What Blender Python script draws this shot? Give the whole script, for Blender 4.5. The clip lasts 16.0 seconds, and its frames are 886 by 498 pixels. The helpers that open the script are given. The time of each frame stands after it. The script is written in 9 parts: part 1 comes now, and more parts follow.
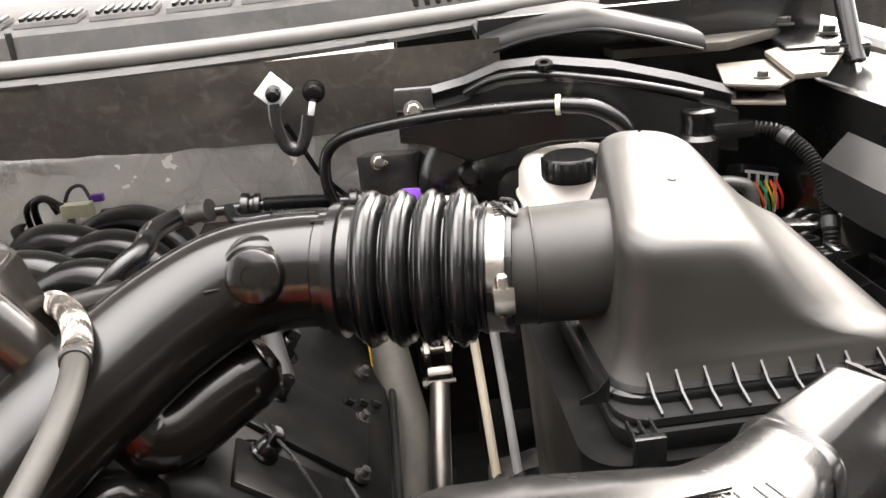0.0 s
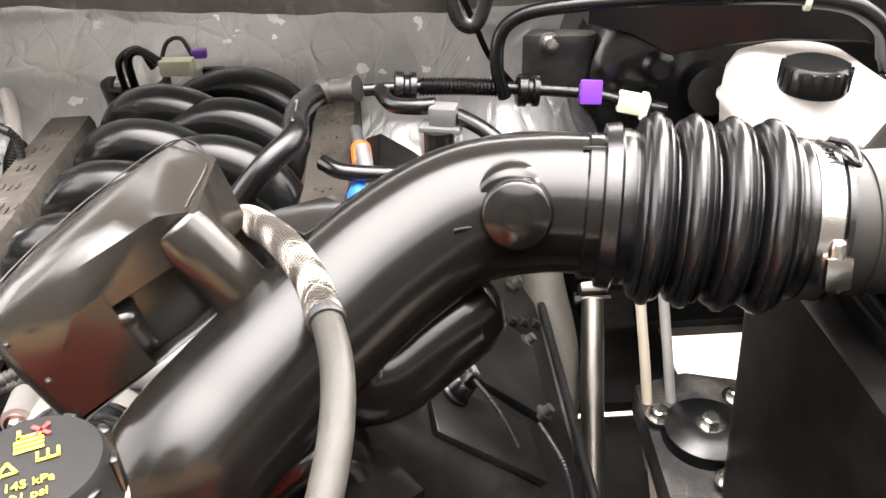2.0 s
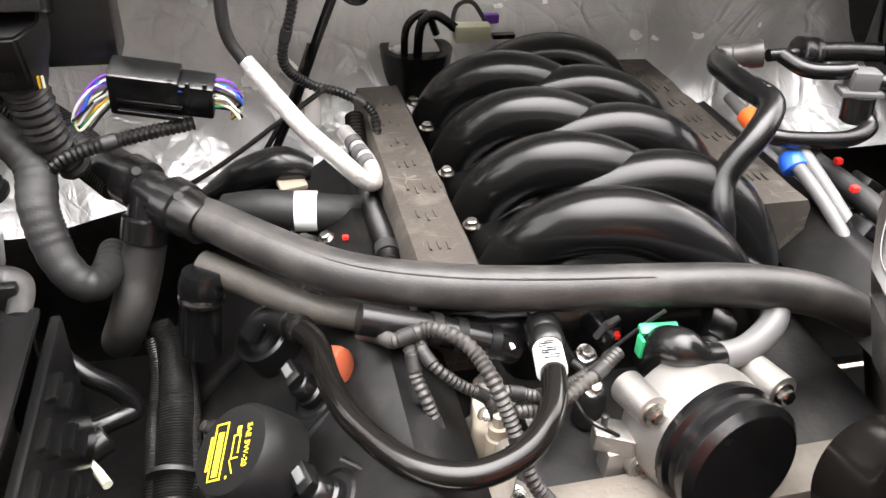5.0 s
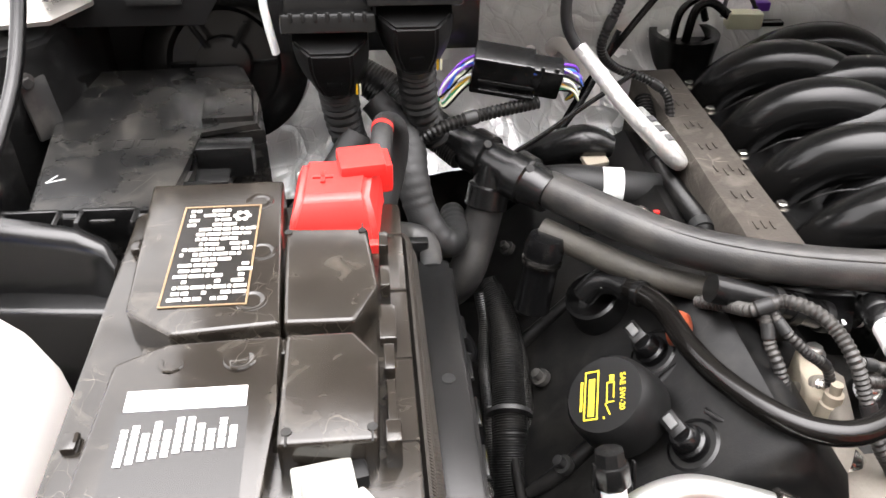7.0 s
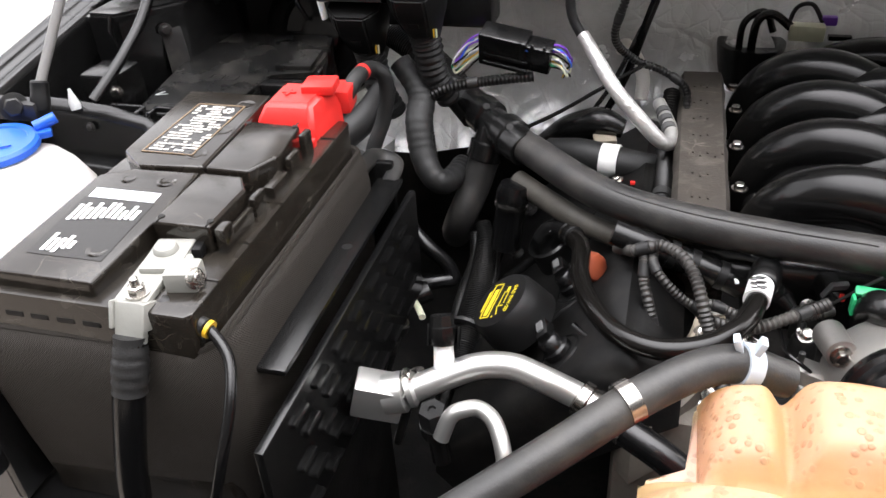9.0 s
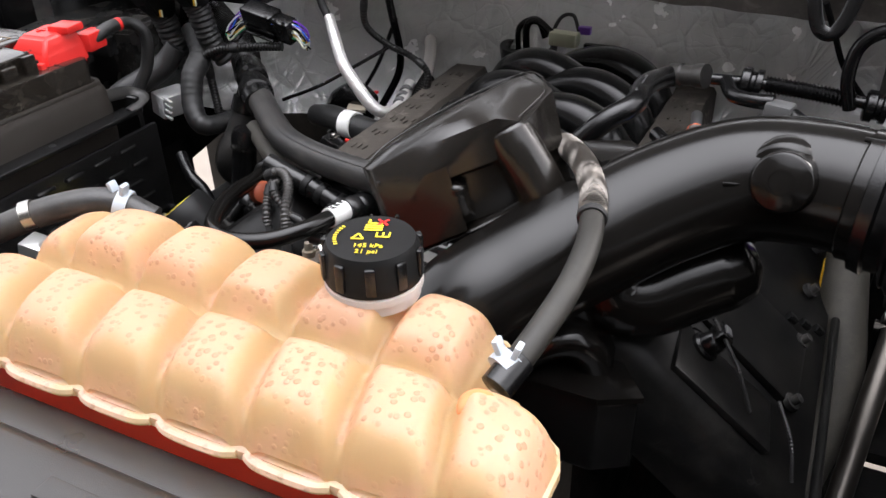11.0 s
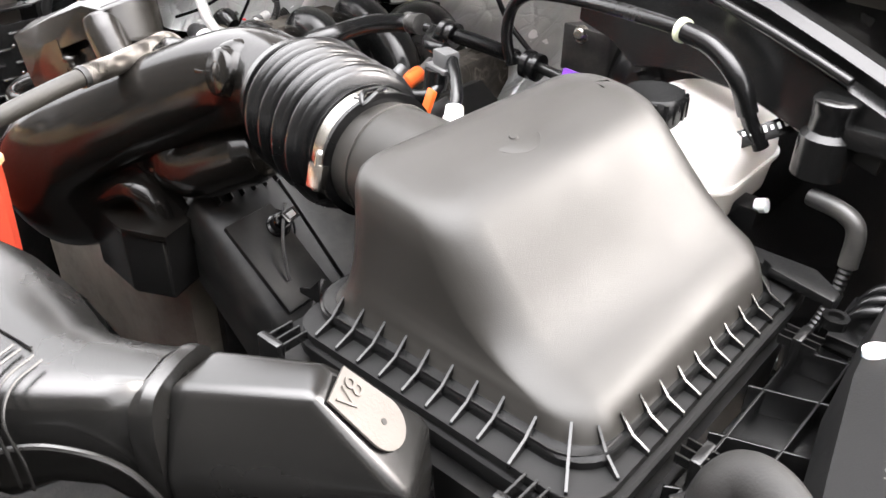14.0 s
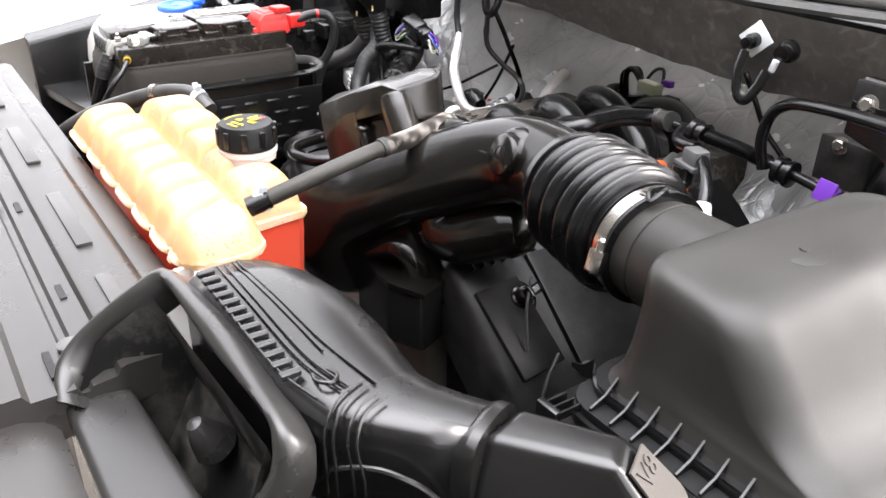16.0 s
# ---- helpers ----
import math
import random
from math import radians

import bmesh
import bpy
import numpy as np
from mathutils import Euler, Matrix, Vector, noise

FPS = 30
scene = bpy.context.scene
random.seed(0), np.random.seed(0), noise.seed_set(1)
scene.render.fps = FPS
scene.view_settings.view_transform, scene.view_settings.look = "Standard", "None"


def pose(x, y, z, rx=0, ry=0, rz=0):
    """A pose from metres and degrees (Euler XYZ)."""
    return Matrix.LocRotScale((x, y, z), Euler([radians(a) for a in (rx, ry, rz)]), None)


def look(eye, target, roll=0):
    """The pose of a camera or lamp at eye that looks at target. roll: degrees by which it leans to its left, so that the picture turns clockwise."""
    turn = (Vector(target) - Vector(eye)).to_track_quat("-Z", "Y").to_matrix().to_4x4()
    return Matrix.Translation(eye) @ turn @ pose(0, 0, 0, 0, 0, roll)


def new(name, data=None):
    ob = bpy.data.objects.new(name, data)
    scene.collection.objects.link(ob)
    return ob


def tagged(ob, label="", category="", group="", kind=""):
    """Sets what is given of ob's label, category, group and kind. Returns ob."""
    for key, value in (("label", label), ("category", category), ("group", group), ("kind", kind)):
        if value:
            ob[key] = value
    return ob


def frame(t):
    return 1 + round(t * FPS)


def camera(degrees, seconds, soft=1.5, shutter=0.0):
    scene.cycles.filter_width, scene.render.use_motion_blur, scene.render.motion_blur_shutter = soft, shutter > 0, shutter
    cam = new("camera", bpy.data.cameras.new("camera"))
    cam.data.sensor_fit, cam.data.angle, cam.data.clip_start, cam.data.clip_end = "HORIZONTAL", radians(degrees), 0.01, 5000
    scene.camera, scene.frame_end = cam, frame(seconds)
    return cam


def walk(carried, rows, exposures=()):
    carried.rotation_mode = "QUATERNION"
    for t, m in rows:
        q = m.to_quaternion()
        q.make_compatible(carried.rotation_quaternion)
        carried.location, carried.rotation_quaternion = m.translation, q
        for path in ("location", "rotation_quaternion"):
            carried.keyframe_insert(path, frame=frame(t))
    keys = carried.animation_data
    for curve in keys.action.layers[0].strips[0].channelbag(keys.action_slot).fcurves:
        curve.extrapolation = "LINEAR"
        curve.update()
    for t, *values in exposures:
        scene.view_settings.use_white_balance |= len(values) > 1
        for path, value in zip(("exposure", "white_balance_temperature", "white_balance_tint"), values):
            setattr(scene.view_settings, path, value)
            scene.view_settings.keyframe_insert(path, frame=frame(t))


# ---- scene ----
cam = camera(57.57, 16.0)
PATH = [
    (0, (0.2683, 0.2191, 1.3989), (0.3483, 1.6074, 0.8367), -5.51),
    (0.5, (0.2958, 0.3408, 1.3910), (0.3141, 1.6900, 0.7357), -2.24),
    (1, (0.2808, 0.3888, 1.3874), (0.2842, 1.6964, 0.6525), 0.32),
    (1.5, (0.2150, 0.3812, 1.4109), (0.2422, 1.6573, 0.6231), -0.30),
    (2, (0.0880, 0.3725, 1.4127), (0.1451, 1.6331, 0.6017), -1.56),
    (2.5, (-0.0110, 0.3989, 1.4107), (0.0871, 1.6526, 0.5930), -1.37),
    (3, (-0.0977, 0.4088, 1.4239), (0.0275, 1.6743, 0.6285), -0.72),
    (3.5, (-0.2110, 0.4348, 1.4209), (-0.0505, 1.7036, 0.6371), -1.19),
    (4, (-0.2967, 0.4657, 1.4000), (-0.1088, 1.7165, 0.5937), -1.43),
    (4.2, (-0.3308, 0.4766, 1.3865), (-0.1140, 1.7186, 0.5737), -0.33),
    (6.3, (-0.7070, 0.4832, 1.4056), (-0.3493, 1.6209, 0.4958), 3.31),
    (6.5, (-0.7182, 0.4805, 1.4084), (-0.4077, 1.6306, 0.4970), 2.76),
    (7, (-0.7076, 0.4541, 1.4305), (-0.5853, 1.6464, 0.5285), 0.90),
    (7.5, (-0.6368, 0.4088, 1.4343), (-0.7120, 1.6136, 0.5439), -0.63),
    (8, (-0.5806, 0.3460, 1.4309), (-0.7846, 1.5468, 0.5554), -2.00),
    (8.2, (-0.5561, 0.3261, 1.4380), (-0.8047, 1.5201, 0.5647), -2.54),
    (10.3, (-0.0104, 0.2418, 1.4295), (-0.4774, 1.4367, 0.6522), -2.12),
    (10.5, (0.0516, 0.2498, 1.4233), (-0.4390, 1.4335, 0.6434), -1.68),
    (11, (0.1662, 0.2378, 1.4232), (-0.4081, 1.3807, 0.6397), -1.62),
    (11.5, (0.2904, 0.2166, 1.4295), (-0.3549, 1.3312, 0.6605), -1.54),
    (12, (0.4288, 0.2189, 1.4289), (-0.2654, 1.3066, 0.6639), -0.91),
    (12.5, (0.5320, 0.2535, 1.4340), (-0.1868, 1.3107, 0.6494), -0.36),
    (13, (0.6394, 0.3328, 1.4262), (-0.1225, 1.3551, 0.6359), 0.46),
    (13.5, (0.7371, 0.3932, 1.4269), (-0.0581, 1.3796, 0.6240), 1.36),
    (14, (0.7822, 0.4011, 1.4248), (-0.0490, 1.3540, 0.6180), 1.09),
    (14.5, (0.8297, 0.3655, 1.4253), (-0.0732, 1.2610, 0.6297), 2.17),
    (15, (0.8835, 0.3302, 1.4443), (-0.0938, 1.1752, 0.6822), 2.78),
    (15.5, (0.8612, 0.3116, 1.4587), (-0.1746, 1.1208, 0.7360), 2.33),
    (16, (0.7577, 0.3073, 1.4569), (-0.3305, 1.0682, 0.7590), 1.37),
]
EXPOSURES = [(0, 1.7, 6850, 13), (0.5, 2.17, 6800, 13), (1.0, 2.4, 6850, 14), (1.5, 2.36, 6850, 14), (2.5, 2.03, 6800, 14), (4, 1.82, 6750, 14), (6.5, 1.62, 6650, 14), (8.2, 0.98, 6550, 14), (10.5, 0.24, 6300, 14), (11.5, 0.42, 6250, 15), (12.5, 1.12, 5500, 14), (13.0, 1.6, 6500, 14), (13.5, 1.83, 6550, 13), (14.0, 1.78, 6500, 13), (14.5, 1.55, 6500, 13), (16, 1.18, 6350, 14)]
walk(cam, [(t, look(eye, target, roll)) for t, eye, target, roll in PATH], EXPOSURES)

# ---- world, sun and exposure ----
world = bpy.data.worlds.new("sky")
scene.world = world
world.use_nodes = True
wn = world.node_tree.nodes
sky = wn.new("ShaderNodeTexSky")
sky.sky_type = "NISHITA"
sky.sun_disc = False
sky.sun_elevation = radians(33)
sky.sun_rotation = radians(41)
sky.air_density = 2.0
sky.dust_density = 9.0
haze = wn.new("ShaderNodeHueSaturation")
haze.inputs["Saturation"].default_value = 0.25
wn["Background"].inputs["Strength"].default_value = 0.16
world.node_tree.links.new(sky.outputs[0], haze.inputs["Color"])
cloud = wn.new("ShaderNodeMix")
cloud.data_type = "RGBA"
cloud.inputs["Factor"].default_value = 0.4
# thin overcast, brightest overhead
place = wn.new("ShaderNodeTexCoord")
up = wn.new("ShaderNodeSeparateXYZ")
world.node_tree.links.new(place.outputs["Generated"], up.inputs[0])
veil = wn.new("ShaderNodeMapRange")
veil.interpolation_type = "SMOOTHSTEP"
veil.inputs["From Min"].default_value, veil.inputs["From Max"].default_value = 0.70, 1.0
veil.inputs["To Min"].default_value, veil.inputs["To Max"].default_value = 24.0, 95.0
world.node_tree.links.new(up.outputs["Z"], veil.inputs["Value"])
white = wn.new("ShaderNodeCombineColor")
for c in ("Red", "Green", "Blue"):
    world.node_tree.links.new(veil.outputs["Result"], white.inputs[c])
world.node_tree.links.new(white.outputs[0], cloud.inputs["B"])
world.node_tree.links.new(haze.outputs[0], cloud.inputs["A"])
world.node_tree.links.new(cloud.outputs["Result"], wn["Background"].inputs["Color"])
sun = new("sun", bpy.data.lights.new("sun", "SUN"))
sun.data.energy = 1.3
sun.data.angle = radians(22)
sun.data.color = (1.0, 0.95, 0.88)
sun.matrix_world = look((5.0, 6.6, 6.0), (0, 0.8, 1.0))


# ---- materials ----
def mat(name, colour, rough=0.5, metal=0.0, grain=400.0, bump=0.15, vary=0.25, coat=0.0, dust=0.0, dust_colour=(0.32, 0.29, 0.25), spec=0.5, trans=0.0, sss=0.0):
    """A surface with fine grain, broad variation, and a film of dust in blotches."""
    m = bpy.data.materials.new(name)
    m.use_nodes = True
    nt = m.node_tree
    n, ln = nt.nodes, nt.links
    b = n["Principled BSDF"]
    tc = n.new("ShaderNodeTexCoord")
    fine = n.new("ShaderNodeTexNoise")
    fine.inputs["Scale"].default_value, fine.inputs["Detail"].default_value = grain, 3
    broad = n.new("ShaderNodeTexNoise")
    broad.inputs["Scale"].default_value, broad.inputs["Detail"].default_value = 14, 5
    for t in (fine, broad):
        ln.new(tc.outputs["Object"], t.inputs["Vector"])
    mix = n.new("ShaderNodeMix")
    mix.data_type = "RGBA"
    mix.inputs["A"].default_value = (*[c * (1 - vary) for c in colour], 1)
    mix.inputs["B"].default_value = (*[min(1, c * (1 + vary)) for c in colour], 1)
    ln.new(broad.outputs["Fac"], mix.inputs["Factor"])
    out = mix.outputs["Result"]
    rr = n.new("ShaderNodeMapRange")
    rr.inputs["From Min"].default_value, rr.inputs["From Max"].default_value = 0.3, 0.7
    rr.inputs["To Min"].default_value, rr.inputs["To Max"].default_value = max(0.02, rough * 0.82), min(1, rough * 1.18)
    ln.new(broad.outputs["Fac"], rr.inputs["Value"])
    rough_out = rr.outputs["Result"]
    if dust:
        d = n.new("ShaderNodeTexNoise")
        d.inputs["Scale"].default_value, d.inputs["Detail"].default_value, d.inputs["Roughness"].default_value = 22, 8, 0.7
        ln.new(tc.outputs["Object"], d.inputs["Vector"])
        r = n.new("ShaderNodeMapRange")
        r.inputs["From Min"].default_value, r.inputs["From Max"].default_value = 0.45, 0.75
        r.inputs["To Max"].default_value = dust
        ln.new(d.outputs["Fac"], r.inputs["Value"])
        dm = n.new("ShaderNodeMix")
        dm.data_type = "RGBA"
        ln.new(r.outputs["Result"], dm.inputs["Factor"])
        ln.new(out, dm.inputs["A"])
        dm.inputs["B"].default_value = (*dust_colour, 1)
        out = dm.outputs["Result"]
        ra = n.new("ShaderNodeMath")
        ra.operation = "ADD"
        ra.use_clamp = True
        ln.new(rough_out, ra.inputs[0])
        ln.new(r.outputs["Result"], ra.inputs[1])
        rough_out = ra.outputs[0]
    ln.new(out, b.inputs["Base Color"])
    ln.new(rough_out, b.inputs["Roughness"])
    b.inputs["Metallic"].default_value = metal
    b.inputs["Coat Weight"].default_value = coat
    b.inputs["Specular IOR Level"].default_value = spec
    b.inputs["Transmission Weight"].default_value = trans
    if sss:
        b.inputs["Subsurface Weight"].default_value = sss
        b.inputs["Subsurface Radius"].default_value = (0.05, 0.04, 0.03)
        b.inputs["Subsurface Scale"].default_value = 0.3
    if bump:
        bp = n.new("ShaderNodeBump")
        bp.inputs["Strength"].default_value, bp.inputs["Distance"].default_value = bump, 0.0006
        ln.new(fine.outputs["Fac"], bp.inputs["Height"])
        ln.new(bp.outputs["Normal"], b.inputs["Normal"])
    return m


M_TUBE = mat("satin_black_moulding", (0.005, 0.0045, 0.004), 0.18, spec=0.38, grain=900, bump=0.05)
M_RESON = mat("satin_brown_black_moulding", (0.010, 0.0085, 0.007), 0.23, spec=0.65, grain=900, bump=0.1)
M_BOX = mat("grained_black_plastic", (0.019, 0.0178, 0.016), 0.41, spec=0.34, grain=1500, bump=0.3)
M_PLASTIC = mat("black_plastic", (0.006, 0.006, 0.006), 0.23, grain=1100, bump=0.15)
M_DUSTY = mat("dusty_black_plastic", (0.006, 0.006, 0.006), 0.26, grain=900, bump=0.15, dust=0.08)
M_DUCT = mat("glossy_black_duct_plastic", (0.007, 0.0068, 0.0065), 0.25, spec=0.6, grain=900, bump=0.1)
M_RUBBER = mat("black_rubber", (0.004, 0.004, 0.0042), 0.24, grain=800, bump=0.2)
M_CAP = mat("matte_black_cap_plastic", (0.007, 0.007, 0.007), 0.46, spec=0.22, grain=900, bump=0.2)
M_LOOMDUST = mat("dusty_grey_loom", (0.025, 0.0235, 0.022), 0.42, grain=500, bump=0.3, dust=0.35, dust_colour=(0.2, 0.19, 0.17))
M_HOSE = mat("grey_rubber_hose", (0.02, 0.0195, 0.019), 0.38, grain=700, bump=0.3, dust=0.12)
M_LOOM = mat("corrugated_loom", (0.005, 0.005, 0.005), 0.34, spec=0.35, grain=600, bump=0.2, dust=0.04)
M_PAINT = mat("black_paint", (0.006, 0.006, 0.006), 0.24, coat=0.2, grain=300, bump=0.02)
M_METAL_DARK = mat("black_coated_steel", (0.014, 0.014, 0.014), 0.4, metal=0.1, grain=500, bump=0.2, dust=0.15)
M_STEEL = mat("bright_steel", (0.45, 0.43, 0.40), 0.22, metal=1.0, grain=300, bump=0.08)
M_ALU = mat("cast_aluminium", (0.36, 0.35, 0.33), 0.42, metal=0.9, grain=500, bump=0.5, dust=0.2)
M_WHITE = mat("white_plastic", (0.8, 0.8, 0.78), 0.35, grain=400, bump=0.08, sss=0.3)
M_FOAM = mat("brown_grey_foam", (0.036, 0.030, 0.024), 0.85, grain=260, bump=0.9, dust=0.3, dust_colour=(0.14, 0.12, 0.1))
M_FELT = mat("dark_grey_felt", (0.12, 0.11, 0.10), 0.95, grain=240, bump=1.0, vary=0.6, dust=0.45, dust_colour=(0.24, 0.22, 0.20))
M_COWL = mat("grey_cowl_plastic", (0.07, 0.07, 0.07), 0.55, grain=700, bump=0.3, dust=0.2)
M_SEAL = mat("grey_rubber_seal", (0.17, 0.165, 0.16), 0.5, grain=500, bump=0.2, dust=0.2)
M_PANEL = mat("grey_black_cover_plastic", (0.023, 0.0207, 0.0192), 0.30, spec=0.6, grain=1300, bump=0.25)
M_LIP = mat("grey_satin_lip_plastic", (0.020, 0.019, 0.018), 0.30, spec=0.55, grain=1100, bump=0.2)
M_RED = mat("red_plastic", (0.75, 0.03, 0.025), 0.35, grain=500, bump=0.1)
M_ORANGE = mat("orange_plastic", (0.85, 0.12, 0.02), 0.35, bump=0.1)
M_PURPLE = mat("purple_tape", (0.16, 0.04, 0.42), 0.35, bump=0.1)
M_GREEN = mat("green_plastic", (0.02, 0.36, 0.14), 0.4, bump=0.1)
M_BLUE = mat("blue_plastic", (0.02, 0.12, 0.65), 0.35, bump=0.1)
M_YELLOW = mat("yellow_plastic", (0.72, 0.43, 0.02), 0.4, bump=0.1)
M_CREAM = mat("cream_plastic", (0.68, 0.70, 0.52), 0.4, bump=0.1)
M_INK = mat("yellow_ink", (0.78, 0.62, 0.03), 0.5, bump=0)
M_WHITEINK = mat("white_ink", (0.8, 0.8, 0.78), 0.5, bump=0)
M_CONCRETE = mat("tan_concrete", (0.22, 0.19, 0.16), 0.9, grain=60, bump=0.6, vary=0.2)
M_DARK = mat("grimy_black_metal", (0.008, 0.008, 0.008), 0.55, metal=0.1, spec=0.3, grain=200, bump=0.8, dust=0.08)
M_TAPE = mat("black_cloth_tape", (0.014, 0.014, 0.014), 0.5, grain=700, bump=0.5)
M_SHAFT = mat("brownish_shaft_steel", (0.11, 0.10, 0.09), 0.34, metal=0.95, grain=300, bump=0.15, dust=0.15, dust_colour=(0.12, 0.10, 0.08))
M_CAST = mat("grimy_cast_alloy", (0.15, 0.135, 0.115), 0.6, metal=0.3, grain=260, bump=0.7, vary=0.4, dust=0.3, dust_colour=(0.10, 0.085, 0.065))
M_SLEEVE = mat("silver_sleeve", (0.72, 0.71, 0.69), 0.34, metal=0.6, grain=160, bump=3.0, vary=0.3)
M_BRAID = mat("steel_braid", (0.05, 0.046, 0.04), 0.38, metal=0.6, grain=700, bump=0.4)
M_BRAIDWIRE = mat("braid_wire", (0.22, 0.20, 0.18), 0.3, metal=0.9, bump=0)
M_WHITEPAINT = mat("white_paint", (0.78, 0.78, 0.77), 0.2, coat=0.6, grain=300, bump=0.02, vary=0.04)
M_TAN = mat("tan_dusty_sheath", (0.30, 0.26, 0.2), 0.7, grain=400, bump=0.5, dust=0.3)
M_GREY = mat("grey_plastic", (0.11, 0.11, 0.11), 0.45, bump=0.15)
M_BATTERY = mat("scuffed_battery_case", (0.014, 0.0115, 0.009), 0.17, spec=0.6, grain=260, bump=0.05, dust=0.05, dust_colour=(0.25, 0.22, 0.18))
M_HINGE = mat("bare_hinge_steel", (0.42, 0.40, 0.37), 0.3, metal=0.9, grain=300, bump=0.1, dust=0.2)
M_COVER = mat("dull_black_cover_plastic", (0.005, 0.005, 0.005), 0.34, spec=0.14, grain=700, bump=0.2, dust=0.03)
M_RIM = mat("dull_black_rim_plastic", (0.007, 0.007, 0.007), 0.6, spec=0.15, grain=700, bump=0.2)
M_THROAT = mat("dark_throat_plastic", (0.006, 0.006, 0.006), 0.45, spec=0.25, grain=600, bump=0.3, dust=0.2)
M_RUNNER = mat("glossy_black_runner_plastic", (0.0045, 0.0045, 0.0045), 0.2, spec=0.35, grain=900, bump=0.08)
M_SHEATH = mat("grimy_pipe_sheath", (0.035, 0.032, 0.026), 0.6, grain=400, bump=0.5, dust=0.3, dust_colour=(0.2, 0.18, 0.15))
M_BEAM = mat("scuffed_black_paint", (0.005, 0.005, 0.005), 0.22, spec=0.14, grain=300, bump=0.05)
M_WRAP = mat("brown_battery_wrap", (0.030, 0.0255, 0.021), 0.6, spec=0.3, grain=500, bump=0.3)


def add_weave(m, step):
    """A plain weave: crossed ripples in height and shade."""
    n, ln = m.node_tree.nodes, m.node_tree.links
    b = n["Principled BSDF"]
    sep = n.new("ShaderNodeSeparateXYZ")
    ln.new(n["Texture Coordinate"].outputs["Object"], sep.inputs[0])
    along = n.new("ShaderNodeMath")
    ln.new(sep.outputs["X"], along.inputs[0])
    ln.new(sep.outputs["Y"], along.inputs[1])
    waves = []
    for src in (along.outputs[0], sep.outputs["Z"]):
        q = n.new("ShaderNodeMath")
        q.operation = "MULTIPLY"
        q.inputs[1].default_value = 6.283 / step
        ln.new(src, q.inputs[0])
        w = n.new("ShaderNodeMath")
        w.operation = "SINE"
        ln.new(q.outputs[0], w.inputs[0])
        waves.append(w.outputs[0])
    cross = n.new("ShaderNodeMath")
    cross.operation = "MULTIPLY"
    ln.new(waves[0], cross.inputs[0])
    ln.new(waves[1], cross.inputs[1])
    bp = n.new("ShaderNodeBump")
    bp.inputs["Strength"].default_value, bp.inputs["Distance"].default_value = 0.7, 0.0006
    ln.new(cross.outputs[0], bp.inputs["Height"])
    ln.new(bp.outputs[0], b.inputs["Normal"])


add_weave(M_WRAP, 0.0022)


def make_foil():
    """Foil-faced blanket: satin sheet, long fine creases fanning out, and a fine weave."""
    m = mat("silver_foil", (0.86, 0.86, 0.84), 0.24, metal=0.45, grain=60, bump=0)
    n, ln = m.node_tree.nodes, m.node_tree.links
    b = n["Principled BSDF"]
    tc = n["Texture Coordinate"]
    wide = n.new("ShaderNodeTexNoise")
    wide.inputs["Scale"].default_value, wide.inputs["Detail"].default_value, wide.inputs["Distortion"].default_value = 3.5, 3, 0.8
    ln.new(tc.outputs["Object"], wide.inputs["Vector"])
    warp = n.new("ShaderNodeVectorMath")
    warp.operation = "MULTIPLY_ADD"
    warp.inputs[1].default_value = (0.10, 0.10, 0.10)
    ln.new(wide.outputs["Color"], warp.inputs[0])
    ln.new(tc.outputs["Object"], warp.inputs[2])
    height = None
    for k, (scale, stretch, turn, amount) in enumerate(((8, 0.12, 0.7, 0.26), (14, 0.10, -0.7, 0.22), (26, 0.14, 1.5, 0.11), (55, 0.4, 0.1, 0.04))):
        mp = n.new("ShaderNodeMapping")
        mp.inputs["Rotation"].default_value = (0.3, turn, 0.2)
        mp.inputs["Scale"].default_value = (1, 1, stretch)
        ln.new(warp.outputs[0], mp.inputs["Vector"])
        v = n.new("ShaderNodeTexVoronoi")
        v.feature = "DISTANCE_TO_EDGE"
        v.inputs["Scale"].default_value = scale
        ln.new(mp.outputs[0], v.inputs["Vector"])
        flat = n.new("ShaderNodeMath")
        flat.operation = "MINIMUM"
        flat.inputs[1].default_value = 0.07
        ln.new(v.outputs["Distance"], flat.inputs[0])
        add = n.new("ShaderNodeMath")
        add.operation = "MULTIPLY_ADD"
        add.inputs[1].default_value = amount
        ln.new(flat.outputs[0], add.inputs[0])
        if height:
            ln.new(height, add.inputs[2])
        else:
            q = n.new("ShaderNodeMath")
            q.operation = "MULTIPLY"
            q.inputs[1].default_value = 0.16
            ln.new(wide.outputs["Fac"], q.inputs[0])
            ln.new(q.outputs[0], add.inputs[2])
        height = add.outputs[0]
    bp = n.new("ShaderNodeBump")
    bp.inputs["Strength"].default_value, bp.inputs["Distance"].default_value = 1.0, 0.075
    ln.new(height, bp.inputs["Height"])
    ln.new(bp.outputs[0], b.inputs["Normal"])
    return m


